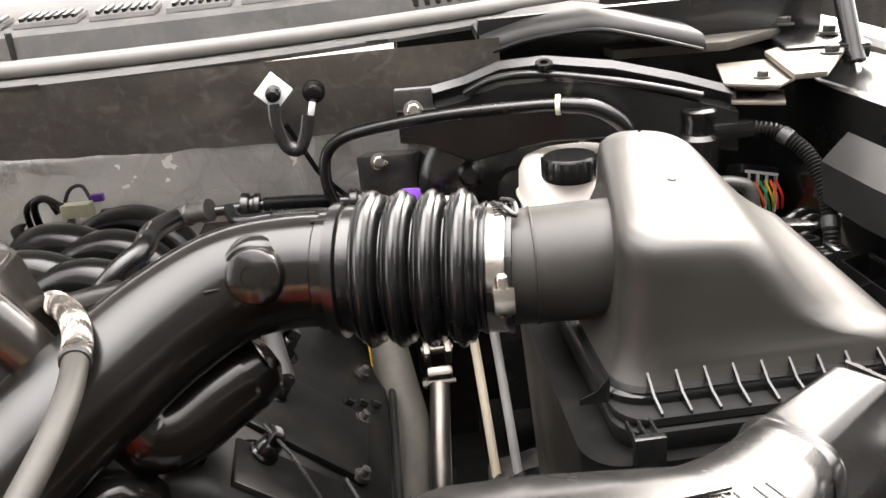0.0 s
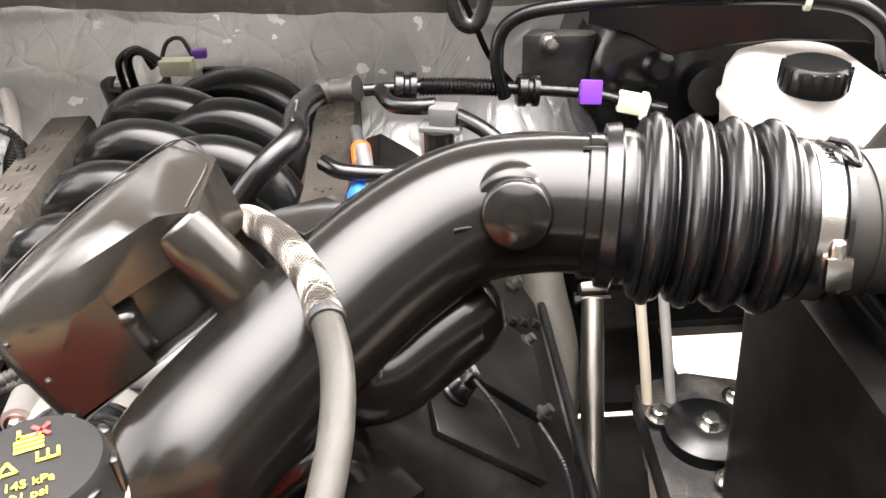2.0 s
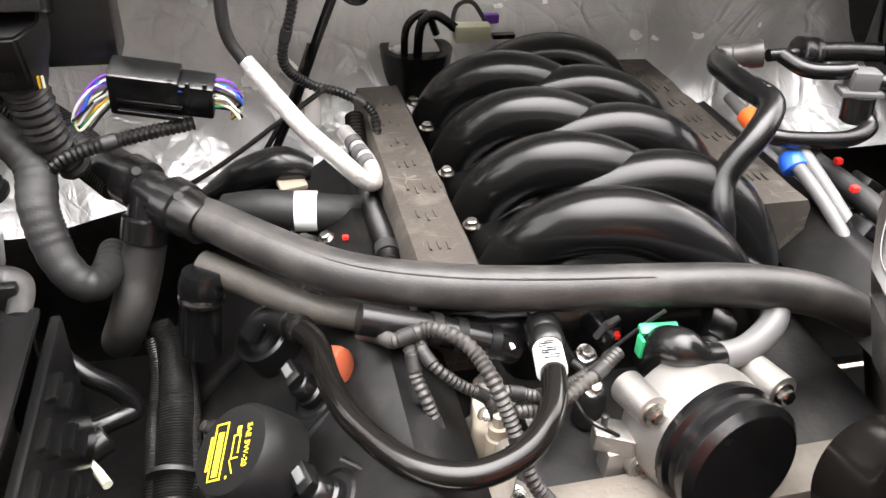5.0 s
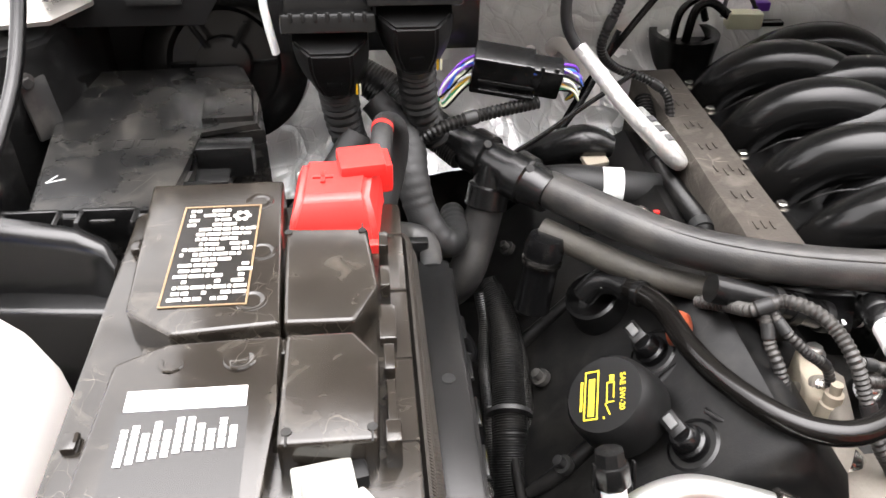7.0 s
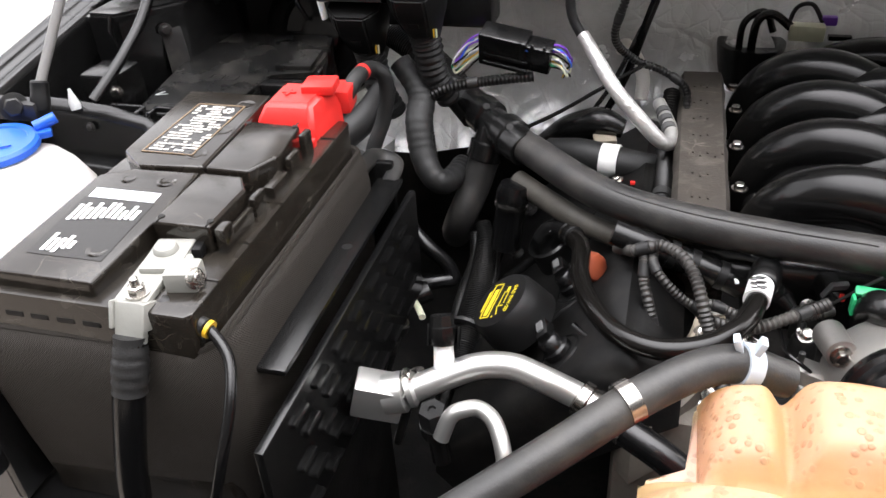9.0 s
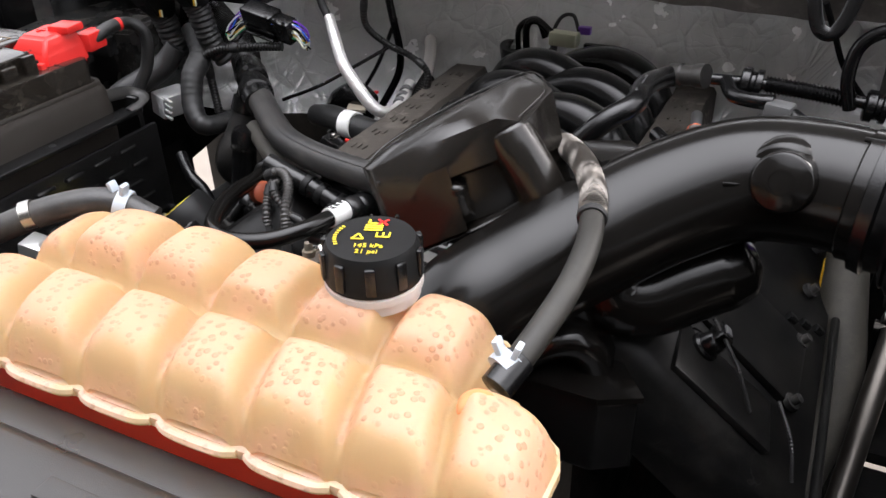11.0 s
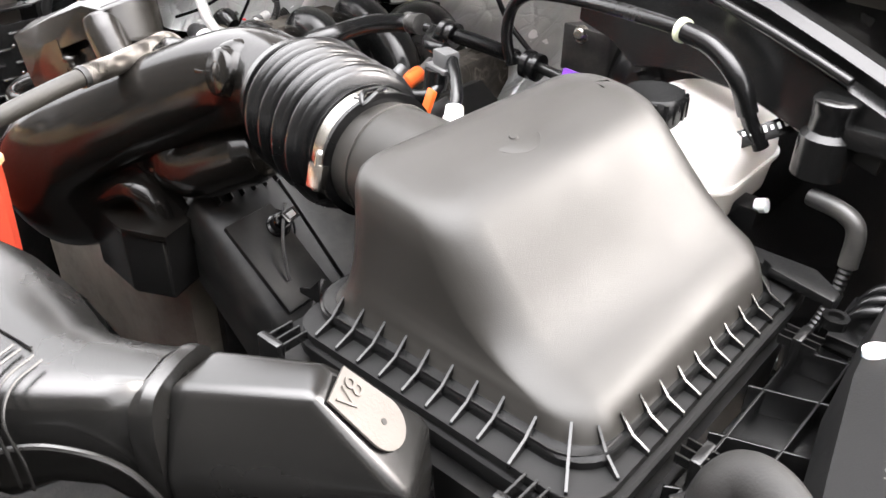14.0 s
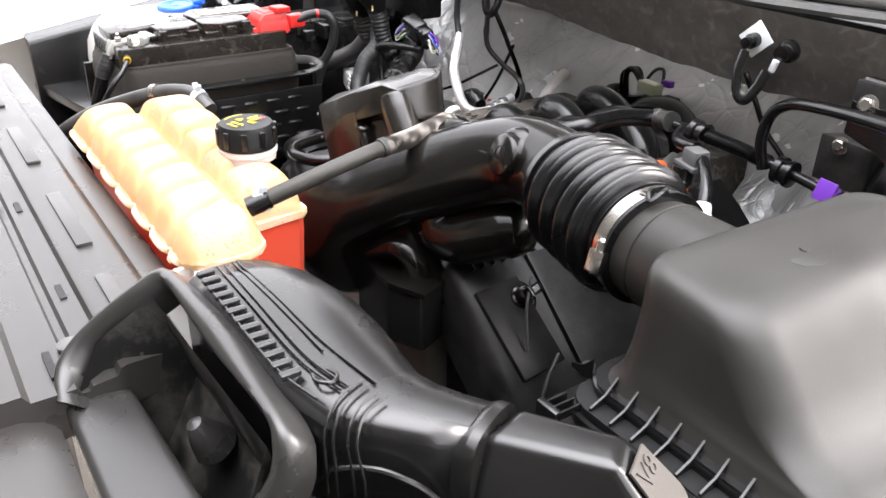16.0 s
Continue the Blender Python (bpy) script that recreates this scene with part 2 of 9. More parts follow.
def add_scratches(m, scale, colour, amount=0.5, width=0.012):
    """Fine crossing scratches and scuffs, kept to worn patches."""
    n, ln = m.node_tree.nodes, m.node_tree.links
    b = n["Principled BSDF"]
    tc = n["Texture Coordinate"]
    warp = n.new("ShaderNodeTexNoise")
    warp.inputs["Scale"].default_value, warp.inputs["Detail"].default_value = scale * 0.6, 4
    ln.new(tc.outputs["Object"], warp.inputs["Vector"])
    push = n.new("ShaderNodeVectorMath")
    push.operation = "MULTIPLY_ADD"
    push.inputs[1].default_value = (0.05, 0.05, 0.05)
    ln.new(warp.outputs["Color"], push.inputs[0])
    ln.new(tc.outputs["Object"], push.inputs[2])
    last = None
    for k, (sx, sy) in enumerate(((1.0, 0.28), (0.3, 1.0))):
        mp = n.new("ShaderNodeMapping")
        mp.inputs["Scale"].default_value = (sx, sy, 0.6)
        mp.inputs["Rotation"].default_value = (0, 0, 0.5 + k * 0.7)
        ln.new(push.outputs[0], mp.inputs["Vector"])
        v = n.new("ShaderNodeTexVoronoi")
        v.feature = "DISTANCE_TO_EDGE"
        v.inputs["Scale"].default_value = scale * (1 + 0.6 * k)
        ln.new(mp.outputs[0], v.inputs["Vector"])
        r = n.new("ShaderNodeMapRange")
        r.inputs["From Max"].default_value = width
        r.inputs["To Min"].default_value, r.inputs["To Max"].default_value = 1, 0
        ln.new(v.outputs["Distance"], r.inputs["Value"])
        if last:
            q = n.new("ShaderNodeMath")
            q.operation = "MAXIMUM"
            ln.new(last, q.inputs[0])
            ln.new(r.outputs["Result"], q.inputs[1])
            last = q.outputs[0]
        else:
            last = r.outputs["Result"]
    worn = n.new("ShaderNodeTexNoise")
    worn.inputs["Scale"].default_value, worn.inputs["Detail"].default_value = scale * 1.1, 6
    ln.new(tc.outputs["Object"], worn.inputs["Vector"])
    w = n.new("ShaderNodeMapRange")
    w.inputs["From Min"].default_value, w.inputs["From Max"].default_value = 0.5, 0.68
    w.inputs["To Max"].default_value = amount
    ln.new(worn.outputs["Fac"], w.inputs["Value"])
    f = n.new("ShaderNodeMath")
    f.operation = "MULTIPLY"
    ln.new(last, f.inputs[0])
    ln.new(w.outputs["Result"], f.inputs[1])
    haze = n.new("ShaderNodeTexNoise")
    haze.inputs["Scale"].default_value, haze.inputs["Detail"].default_value, haze.inputs["Distortion"].default_value = scale * 1.4, 8, 1.2
    ln.new(tc.outputs["Object"], haze.inputs["Vector"])
    smudge = n.new("ShaderNodeMapRange")
    smudge.inputs["From Min"].default_value, smudge.inputs["From Max"].default_value = 0.54, 0.80
    smudge.inputs["To Max"].default_value = amount * 0.45
    ln.new(haze.outputs["Fac"], smudge.inputs["Value"])
    both = n.new("ShaderNodeMath")
    both.operation = "MAXIMUM"
    ln.new(f.outputs[0], both.inputs[0])
    ln.new(smudge.outputs["Result"], both.inputs[1])
    mix = n.new("ShaderNodeMix")
    mix.data_type = "RGBA"
    ln.new(both.outputs[0], mix.inputs["Factor"])
    ln.new(b.inputs["Base Color"].links[0].from_socket, mix.inputs["A"])
    mix.inputs["B"].default_value = (*colour, 1)
    ln.new(mix.outputs["Result"], b.inputs["Base Color"])


def make_translucent(name, colour, through_colour, share=0.5, rough=0.35):
    """Thin milky plastic: part of the light comes through it."""
    m = bpy.data.materials.new(name)
    m.use_nodes = True
    n, ln = m.node_tree.nodes, m.node_tree.links
    b = n["Principled BSDF"]
    b.inputs["Roughness"].default_value = rough
    tc = n.new("ShaderNodeTexCoord")
    a = n.new("ShaderNodeTexNoise")
    a.inputs["Scale"].default_value, a.inputs["Detail"].default_value = 12, 4
    ln.new(tc.outputs["Object"], a.inputs["Vector"])
    mix = n.new("ShaderNodeMix")
    mix.data_type = "RGBA"
    mix.inputs["A"].default_value = (*colour, 1)
    mix.inputs["B"].default_value = (*[c * 0.85 for c in through_colour], 1)
    ln.new(a.outputs["Fac"], mix.inputs["Factor"])
    ln.new(mix.outputs["Result"], b.inputs["Base Color"])
    t = n.new("ShaderNodeBsdfTranslucent")
    t.inputs["Color"].default_value = (*through_colour, 1)
    ms = n.new("ShaderNodeMixShader")
    ms.inputs[0].default_value = share
    ln.new(b.outputs[0], ms.inputs[1])
    ln.new(t.outputs[0], ms.inputs[2])
    ln.new(ms.outputs[0], n["Material Output"].inputs["Surface"])
    f = n.new("ShaderNodeTexNoise")
    f.inputs["Scale"].default_value, f.inputs["Detail"].default_value = 160, 2
    ln.new(tc.outputs["Object"], f.inputs["Vector"])
    bp = n.new("ShaderNodeBump")
    bp.inputs["Strength"].default_value, bp.inputs["Distance"].default_value = 0.15, 0.001
    ln.new(f.outputs["Fac"], bp.inputs["Height"])
    ln.new(bp.outputs[0], b.inputs["Normal"])
    return m


M_TOWER = mat("dusty_tower_steel", (0.012, 0.012, 0.012), 0.4, metal=0.2, grain=300, bump=0.5, dust=0.4, dust_colour=(0.14, 0.125, 0.11))
M_FOIL = make_foil()
add_scratches(M_BATTERY, 26, (0.40, 0.36, 0.30), 0.22, 0.004)
add_scratches(M_COVER, 22, (0.12, 0.115, 0.11), 0.10, 0.006)
add_scratches(M_DUSTY, 18, (0.25, 0.23, 0.20), 0.32, 0.006)
add_scratches(M_FOAM, 20, (0.22, 0.2, 0.17), 0.6, 0.02)
add_scratches(M_BEAM, 14, (0.3, 0.28, 0.26), 0.12, 0.005)
add_scratches(M_FELT, 30, (0.34, 0.32, 0.30), 0.9, 0.0008)
add_scratches(M_TOWER, 20, (0.25, 0.23, 0.2), 0.6, 0.02)
M_TANK = make_translucent("amber_milky_plastic", (0.70, 0.585, 0.37), (0.85, 0.69, 0.43), 0.5, 0.28)


def add_condensation(m):
    """Drops of condensation behind the wall of the tank, and pink blotches where coolant wets it."""
    n, ln = m.node_tree.nodes, m.node_tree.links
    b = n["Principled BSDF"]
    tc = n["Texture Coordinate"]
    v = n.new("ShaderNodeTexVoronoi")
    v.inputs["Scale"].default_value = 165
    ln.new(tc.outputs["Object"], v.inputs["Vector"])
    ring = n.new("ShaderNodeMapRange")
    ring.interpolation_type = "SMOOTHSTEP"
    ring.inputs["From Min"].default_value, ring.inputs["From Max"].default_value = 0.22, 0.42
    ring.inputs["To Min"].default_value, ring.inputs["To Max"].default_value = 1, 0
    ln.new(v.outputs["Distance"], ring.inputs["Value"])
    def calc(op, a, b=0.0, c=0.0):
        q = n.new("ShaderNodeMath")
        q.operation = op
        for k, value in enumerate((a, b, c)):
            if isinstance(value, float):
                q.inputs[k].default_value = value
            else:
                ln.new(value, q.inputs[k])
        return q.outputs[0]

    axes = n.new("ShaderNodeSeparateXYZ")
    ln.new(tc.outputs["Object"], axes.inputs[0])
    wob = n.new("ShaderNodeTexNoise")
    wob.inputs["Scale"].default_value, wob.inputs["Detail"].default_value = 45, 3
    ln.new(tc.outputs["Object"], wob.inputs["Vector"])
    lean = n.new("ShaderNodeMapRange")
    lean.inputs["From Min"].default_value, lean.inputs["From Max"].default_value = 0.486, 0.566
    lean.inputs["To Min"].default_value, lean.inputs["To Max"].default_value = -0.022, 0.0
    ln.new(axes.outputs["Y"], lean.inputs["Value"])
    fx = calc("FRACT", calc("DIVIDE", calc("ADD", calc("ADD", axes.outputs["X"], lean.outputs["Result"]), 1.388 - 0.0052), 0.0663))
    ax = calc("MULTIPLY", calc("ABSOLUTE", calc("SUBTRACT", fx, 0.5)), 2.0)
    ay = calc("DIVIDE", calc("PINGPONG", calc("SUBTRACT", axes.outputs["Y"], 0.531), 0.0345), 0.0345)
    edge = calc("MULTIPLY_ADD", wob.outputs["Fac"], 0.7, calc("SUBTRACT", calc("MAXIMUM", ax, ay), 0.35))
    mask = n.new("ShaderNodeMapRange")
    mask.interpolation_type = "SMOOTHSTEP"
    mask.inputs["From Min"].default_value, mask.inputs["From Max"].default_value = 0.60, 0.98
    mask.inputs["To Min"].default_value, mask.inputs["To Max"].default_value = 1, 0
    ln.new(edge, mask.inputs["Value"])
    h = n.new("ShaderNodeMath")
    h.operation = "MULTIPLY"
    ln.new(ring.outputs["Result"], h.inputs[0])
    ln.new(mask.outputs["Result"], h.inputs[1])
    bp = n.new("ShaderNodeBump")
    bp.inputs["Strength"].default_value, bp.inputs["Distance"].default_value = 0.6, 0.0014
    ln.new(h.outputs[0], bp.inputs["Height"])
    ln.new(bp.outputs[0], b.inputs["Normal"])
    pink = n.new("ShaderNodeMix")
    pink.data_type = "RGBA"
    soft = mask
    ln.new(soft.outputs["Result"], pink.inputs["Factor"])
    ln.new(b.inputs["Base Color"].links[0].from_socket, pink.inputs["A"])
    pink.inputs["B"].default_value = (0.93, 0.68, 0.55, 1)
    drop = n.new("ShaderNodeMix")
    drop.data_type = "RGBA"
    ln.new(calc("MULTIPLY", h.outputs[0], 0.5), drop.inputs["Factor"])
    ln.new(pink.outputs["Result"], drop.inputs["A"])
    drop.inputs["B"].default_value = (0.62, 0.34, 0.24, 1)
    ln.new(drop.outputs["Result"], b.inputs["Base Color"])


add_condensation(M_TANK)
M_COOLANT = make_translucent("red_coolant_behind_plastic", (0.80, 0.10, 0.06), (0.95, 0.16, 0.08), 0.4)
M_MILKY = make_translucent("milky_white_plastic", (0.82, 0.80, 0.78), (0.9, 0.86, 0.82), 0.4)


# ---- mesh helpers ----
def finish(name, bm, material, parent=None, label="", angle=40):
    bmesh.ops.recalc_face_normals(bm, faces=bm.faces[:])
    me = bpy.data.meshes.new(name)
    for f in bm.faces:
        f.smooth = True
    bm.to_mesh(me)
    bm.free()
    me.set_sharp_from_angle(angle=radians(angle))
    me.materials.append(material)
    ob = new(name, me)
    if parent:
        ob.parent = parent
        ob.matrix_parent_inverse = parent.matrix_world.inverted()
    if label:
        ob["label"] = label
    return ob


def part(name, bm, material, parent, label="", angle=40):
    return finish(name, bm, material, parent, label, angle)


def thing(name, x, y, z, label, category, group="", kind=""):
    ob = new(name)
    ob.empty_display_size = 0.02
    ob.location = (x, y, z)
    ob.matrix_world = Matrix.Translation((x, y, z))
    return tagged(ob, label, category, group, kind)


def B():
    return bmesh.new()


def box(bm, cx, cy, cz, sx, sy, sz, bevel=0.0, rot=None, seg=2):
    """A box with rounded edges; rot: degrees about x, y and z."""
    m = pose(cx, cy, cz, *(rot or (0, 0, 0)))
    r = bmesh.ops.create_cube(bm, size=1.0, matrix=m @ Matrix.Diagonal((sx, sy, sz, 1)))
    if bevel:
        edges = list({e for v in r["verts"] for e in v.link_edges})
        bmesh.ops.bevel(bm, geom=edges, offset=bevel, segments=seg, profile=0.6, affect="EDGES", clamp_overlap=True)
    return bm


def basis(d):
    d = Vector(d).normalized()
    u = d.cross(Vector((0, 0, 1)))
    if u.length < 1e-3:
        u = d.cross(Vector((0, 1, 0)))
    u.normalize()
    return d, u, u.cross(d)


def loft(bm, rings, close=True, cap=True):
    """Joins rings of equally many points with quads."""
    vs = [[bm.verts.new(p) for p in r] for r in rings]
    n = len(vs[0])
    for a, b in zip(vs, vs[1:]):
        for i in range(n if close else n - 1):
            j = (i + 1) % n
            bm.faces.new((a[i], a[j], b[j], b[i]))
    if cap and close:
        bm.faces.new(vs[0][::-1])
        bm.faces.new(vs[-1])
    return bm


def curve_points(pts, steps=8):
    """A smooth line through the points."""
    p = [Vector(q) for q in pts]
    p = [2 * p[0] - p[1]] + p + [2 * p[-1] - p[-2]]
    out = []
    for i in range(1, len(p) - 2):
        for k in range(steps):
            t = k / steps
            a, b, c, d = p[i - 1], p[i], p[i + 1], p[i + 2]
            out.append(0.5 * (2 * b + (c - a) * t + (2 * a - 5 * b + 4 * c - d) * t * t + (3 * b - a - 3 * c + d) * t ** 3))
    out.append(p[-2])
    return out


def tube(bm, pts, r, sides=12, steps=8, smooth=True, ribs=0.0, depth=0.0, flat=1.0):
    """A hose along the points; r: one radius or one per point; ribs: corrugations per metre and their depth."""
    line = curve_points(pts, steps) if smooth else [Vector(q) for q in pts]
    if ribs:
        fine, acc = [line[0]], 0.0
        gap = 0.25 / ribs
        for a, b in zip(line, line[1:]):
            k = max(1, round((b - a).length / gap))
            fine += [a.lerp(b, (i + 1) / k) for i in range(k)]
        line = fine
    n = len(line)
    rs = r if isinstance(r, (list, tuple)) else [r] * 2
    d0, u, w = basis(line[1] - line[0])
    rings = []
    for i, q in enumerate(line):
        d = (line[min(i + 1, n - 1)] - line[max(i - 1, 0)]).normalized()
        u = (u - d * u.dot(d)).normalized()
        w = u.cross(d)
        f = i / (n - 1) * (len(rs) - 1)
        k = min(int(f), len(rs) - 2)
        rad = rs[k] + (rs[k + 1] - rs[k]) * (f - k)
        if ribs:
            rad -= depth * (0, 0.5, 1, 0.5)[i % 4]
        rings.append([q + rad * (math.cos(a) * u + math.sin(a) * w * flat) for a in (2 * math.pi * s / sides for s in range(sides))])
    return loft(bm, rings)


def lathe(bm, origin, axis, profile, sides=24):
    """Turns (distance along axis, radius) pairs round the axis."""
    d, u, w = basis(axis)
    o = Vector(origin)
    return loft(bm, [[o + d * h + max(r, 1e-4) * (math.cos(a) * u + math.sin(a) * w) for a in (2 * math.pi * s / sides for s in range(sides))] for h, r in profile])


def round_rect(cx, cy, sx, sy, r, z, k=5):
    """A ring: a rectangle with rounded corners in the plane z."""
    out = []
    for qx, qy, a0 in ((1, 1, 0), (-1, 1, 90), (-1, -1, 180), (1, -1, 270)):
        for i in range(k + 1):
            a = radians(a0 + 90 * i / k)
            out.append(Vector((cx + qx * (sx / 2 - r) + r * math.cos(a), cy + qy * (sy / 2 - r) + r * math.sin(a), z)))
    return out


def prism(bm, outline, z0, z1, bevel=0.0, seg=2):
    """A plate: an outline (x, y) from z0 up to z1."""
    before = set(bm.verts)
    loft(bm, [[Vector((x, y, z0)) for x, y in outline], [Vector((x, y, z1)) for x, y in outline]])
    if bevel:
        made = [v for v in bm.verts if v not in before]
        edges = list({e for v in made for e in v.link_edges})
        bmesh.ops.bevel(bm, geom=edges, offset=bevel, segments=seg, profile=0.6, affect="EDGES", clamp_overlap=True)
    return bm


def sheet(bm, xs, ys, height, thick=0.003):
    """A sheet with thickness over a grid; height(x, y) gives a place."""
    top = [[bm.verts.new(height(x, y)) for x in xs] for y in ys]
    for j in range(len(ys) - 1):
        for i in range(len(xs) - 1):
            bm.faces.new((top[j][i], top[j][i + 1], top[j + 1][i + 1], top[j + 1][i]))
    bmesh.ops.solidify(bm, geom=bm.faces[:], thickness=thick)
    return bm


def span(a, b, n):
    return [a + (b - a) * i / n for i in range(n + 1)]


def bolt(name, x, y, z, r, axis, material, parent=None, label="", flange=1.45):
    bm = B()
    lathe(bm, (x, y, z), axis, [(0, r * flange), (r * 0.25, r * flange), (r * 0.3, r * 1.1)], 18)
    d = Vector(axis).normalized()
    lathe(bm, Vector((x, y, z)) + d * r * 0.25, axis, [(0, r), (r * 0.8, r), (r * 0.95, r * 0.8)], 6)
    return finish(name, bm, material, parent, label)


# ---- setting: ground, body shell ----
def setting(name, bm, material, label, category, angle=40):
    return tagged(finish(name, bm, material, angle=angle), label, category, kind="structure")


bm = B()
box(bm, 0, 0, -0.05, 120, 120, 0.1)
setting("ground", bm, M_CONCRETE, "tan concrete ground under the parked truck", "ground")

# firewall with foil-faced insulation
bm = B()


def ease(a, b, x):
    f = min(1, max(0, (x - a) / (b - a)))
    return f * f * (3 - 2 * f)


def foil(x, s):
    """Overhang under the cowl, then a sloping sheet with a recess behind the engine."""
    slope = 0.95 + 0.3 * ease(-0.42, -0.58, x) + 0.2 * ease(0.10, 0.2, x)
    back = 1.548 - 0.13 * ease(0.10, 0.22, x) - 0.05 * ease(-0.6, -0.75, x)
    if s < 0.25:
        y, z = 1.262 + (back - 1.262) * (s / 0.25) ** 0.8, 1.20 - 0.10 * s / 0.25
    else:
        z = 1.10 - (0.30 - 0.14 * ease(0.10, 0.2, x) - 0.10 * ease(-0.48, -0.55, x)) * (s - 0.25) / 0.75
        y = back - slope * max(0, 1.085 - z)
    y += 0.007 * noise.noise(Vector((x * 6, s * 7, 1))) + 0.003 * noise.noise(Vector((x * 17, s * 13, 4)))
    return Vector((x, y, z))


sheet(bm, span(-0.95, 0.34, 110), span(0, 1, 50), foil, 0.004)
setting("firewall", bm, M_FOIL, "crinkled silver foil heat insulation on firewall", "insulation", 60)
bm = B()
box(bm, 0.55, 1.50, 0.92, 0.5, 0.02, 0.66, 0.004)
box(bm, -0.36, 1.62, 0.80, 1.6, 0.03, 0.78, 0.004)
box(bm, 0.33, 1.515, 0.72, 0.1, 0.03, 0.7, 0.004)
setting("firewall_left", bm, M_DARK, "dark painted firewall behind engine and brake booster", "firewall")
bm = B()


def felt(x, s):
    return Vector((x, 1.222 + 0.008 * math.sin(s * 3) + 0.03 * s ** 2 + 0.003 * noise.noise(Vector((x * 14, s * 3, 0))), 1.262 - (0.095 + 0.012 * math.sin(x * 6 + 1) + 0.006 * noise.noise(Vector((x * 18, 0, 7)))) * s))


sheet(bm, span(-0.95, 0.42, 90), span(0, 1, 10), felt, 0.006)
setting("cowl_insulation", bm, M_FELT, "dark grey felt sound insulation below cowl", "insulation")


def cowl_y(x):
    return 1.226 + 0.43 * (x + 0.176) ** 2


def extrude_profile(bm, xs, profile):
    loft(bm, [[Vector((x, cowl_y(x) + py, pz)) for py, pz in profile] for x in xs])
    return bm


cowl = thing("cowl", -0.17, 1.35, 1.26, "grey plastic windscreen cowl with slotted vents", "cowl", kind="structure")
xs = span(-1.05, 0.62, 60)
part("flange", extrude_profile(B(), xs, [(-0.004, 1.262), (0.0, 1.268), (0.10, 1.272), (0.10, 1.258), (0.0, 1.256)]), M_COWL, cowl)
part("weatherstrip", tube(B(), [(x, cowl_y(x) + 0.022, 1.280) for x in span(-1.05, 0.62, 40)], 0.0105, 14, 2), M_SEAL, cowl, "light grey rubber weatherstrip")
part("cover", extrude_profile(B(), xs, [(0.04, 1.27), (0.045, 1.315), (0.055, 1.322), (0.34, 1.36), (0.34, 1.27)]), M_COWL, cowl)

for k in range(16):
    x0 = -1.0 + k * 0.092
    if x0 < 0.34:
        fr = part("vent_frame", extrude_profile(B(), span(x0, x0 + 0.078, 4), [(0.058, 1.3235), (0.060, 1.329), (0.105, 1.335), (0.107, 1.3305)]), M_COWL, cowl)
        for q in range(7):
            x = x0 + 0.006 + q * 0.0105
            part("slat", box(B(), x + 0.003, cowl_y(x) + 0.085, 1.334, 0.005, 0.038, 0.005, 0.001, rot=(7, 0, 0)), M_PLASTIC, fr)
for k in range(9):
    x = 0.33 + k * 0.016
    part("slot", box(B(), x, cowl_y(x) + 0.0445, 1.303, 0.009, 0.006, 0.020, 0.001), M_DARK, cowl)
for x in (-0.16, 0.26):
    part("joint_gap", box(B(), x, cowl_y(x) - 0.003, 1.262, 0.05, 0.004, 0.003), M_DARK, cowl)
part("panel_joint", box(B(), -0.172, cowl_y(-0.172) + 0.042, 1.296, 0.006, 0.008, 0.05, 0.001), M_DARK, cowl)

# inner fenders and outer fenders
bm = B()
box(bm, 0.80, 1.1, 0.83, 0.02, 1.05, 0.70, 0.004)
loft(bm, [[Vector((0.80 + a, y, z)) for a, z in ((0, 1.175), (0.03, 1.185), (0.06, 1.19), (0.085, 1.20), (0.085, 1.194), (0.06, 1.184), (0.0, 1.168))] for y in (0.62, 1.0, 1.35, 1.65)])
setting("fender_apron_left", bm, M_PAINT, "black painted inner fender panel", "fender")
bm = B()
loft(bm, [[Vector((0.885 + a + k, y, z - d)) for a, z in ((0, 1.215), (0.02, 1.222), (0.07, 1.205), (0.12, 1.15), (0.14, 1.0), (0.14, 0.7), (0.13, 0.7), (0.13, 1.0), (0.11, 1.14), (0.065, 1.195), (0.02, 1.21), (0, 1.205))] for y, k, d in ((0.35, -0.13, 0.08), (0.55, -0.085, 0.055), (0.70, -0.07, 0.045), (0.9, -0.005, 0.01), (1.3, 0.02, 0), (1.8, 0.03, 0))])
setting("fender_left", bm, M_WHITEPAINT, "white painted outer fender panel", "fender")


def rail_z(y):
    return 1.110 + 0.17 * (y - 0.964)


bm = B()
loft(bm, [[Vector((-1.10 - a, y, rail_z(y) + h)) for a, h in ((0, -0.55), (0, -0.004), (0.003, 0.004), (0.010, 0.007), (0.016, 0.004), (0.022, 0.003), (0.027, 0.009), (0.034, 0.013), (0.040, 0.012), (0.042, 0.0), (0.02, -0.02), (0.01, -0.55))] for y in span(0.55, 1.65, 10)])
setting("fender_apron_right", bm, M_PAINT, "black painted inner fender panel", "fender", 60)
bm = B()
loft(bm, [[Vector((-1.142 - a, y, rail_z(y) + h)) for a, h in ((0, 0.004), (0.003, 0.018), (0.012, 0.026), (0.05, 0.034), (0.085, 0.02), (0.11, -0.05), (0.12, -0.4), (0.11, -0.4), (0.10, -0.05), (0.08, 0.01), (0.05, 0.024), (0.008, 0.014))] for y in span(0.4, 1.75, 10)])
setting("fender_right", bm, M_WHITEPAINT, "white painted outer fender panel", "fender", 60)
bm = B()
box(bm, -0.40, 1.02, 0.42, 1.4, 1.26, 0.02)
box(bm, 0.50, 0.86, 0.46, 0.62, 0.90, 0.02)
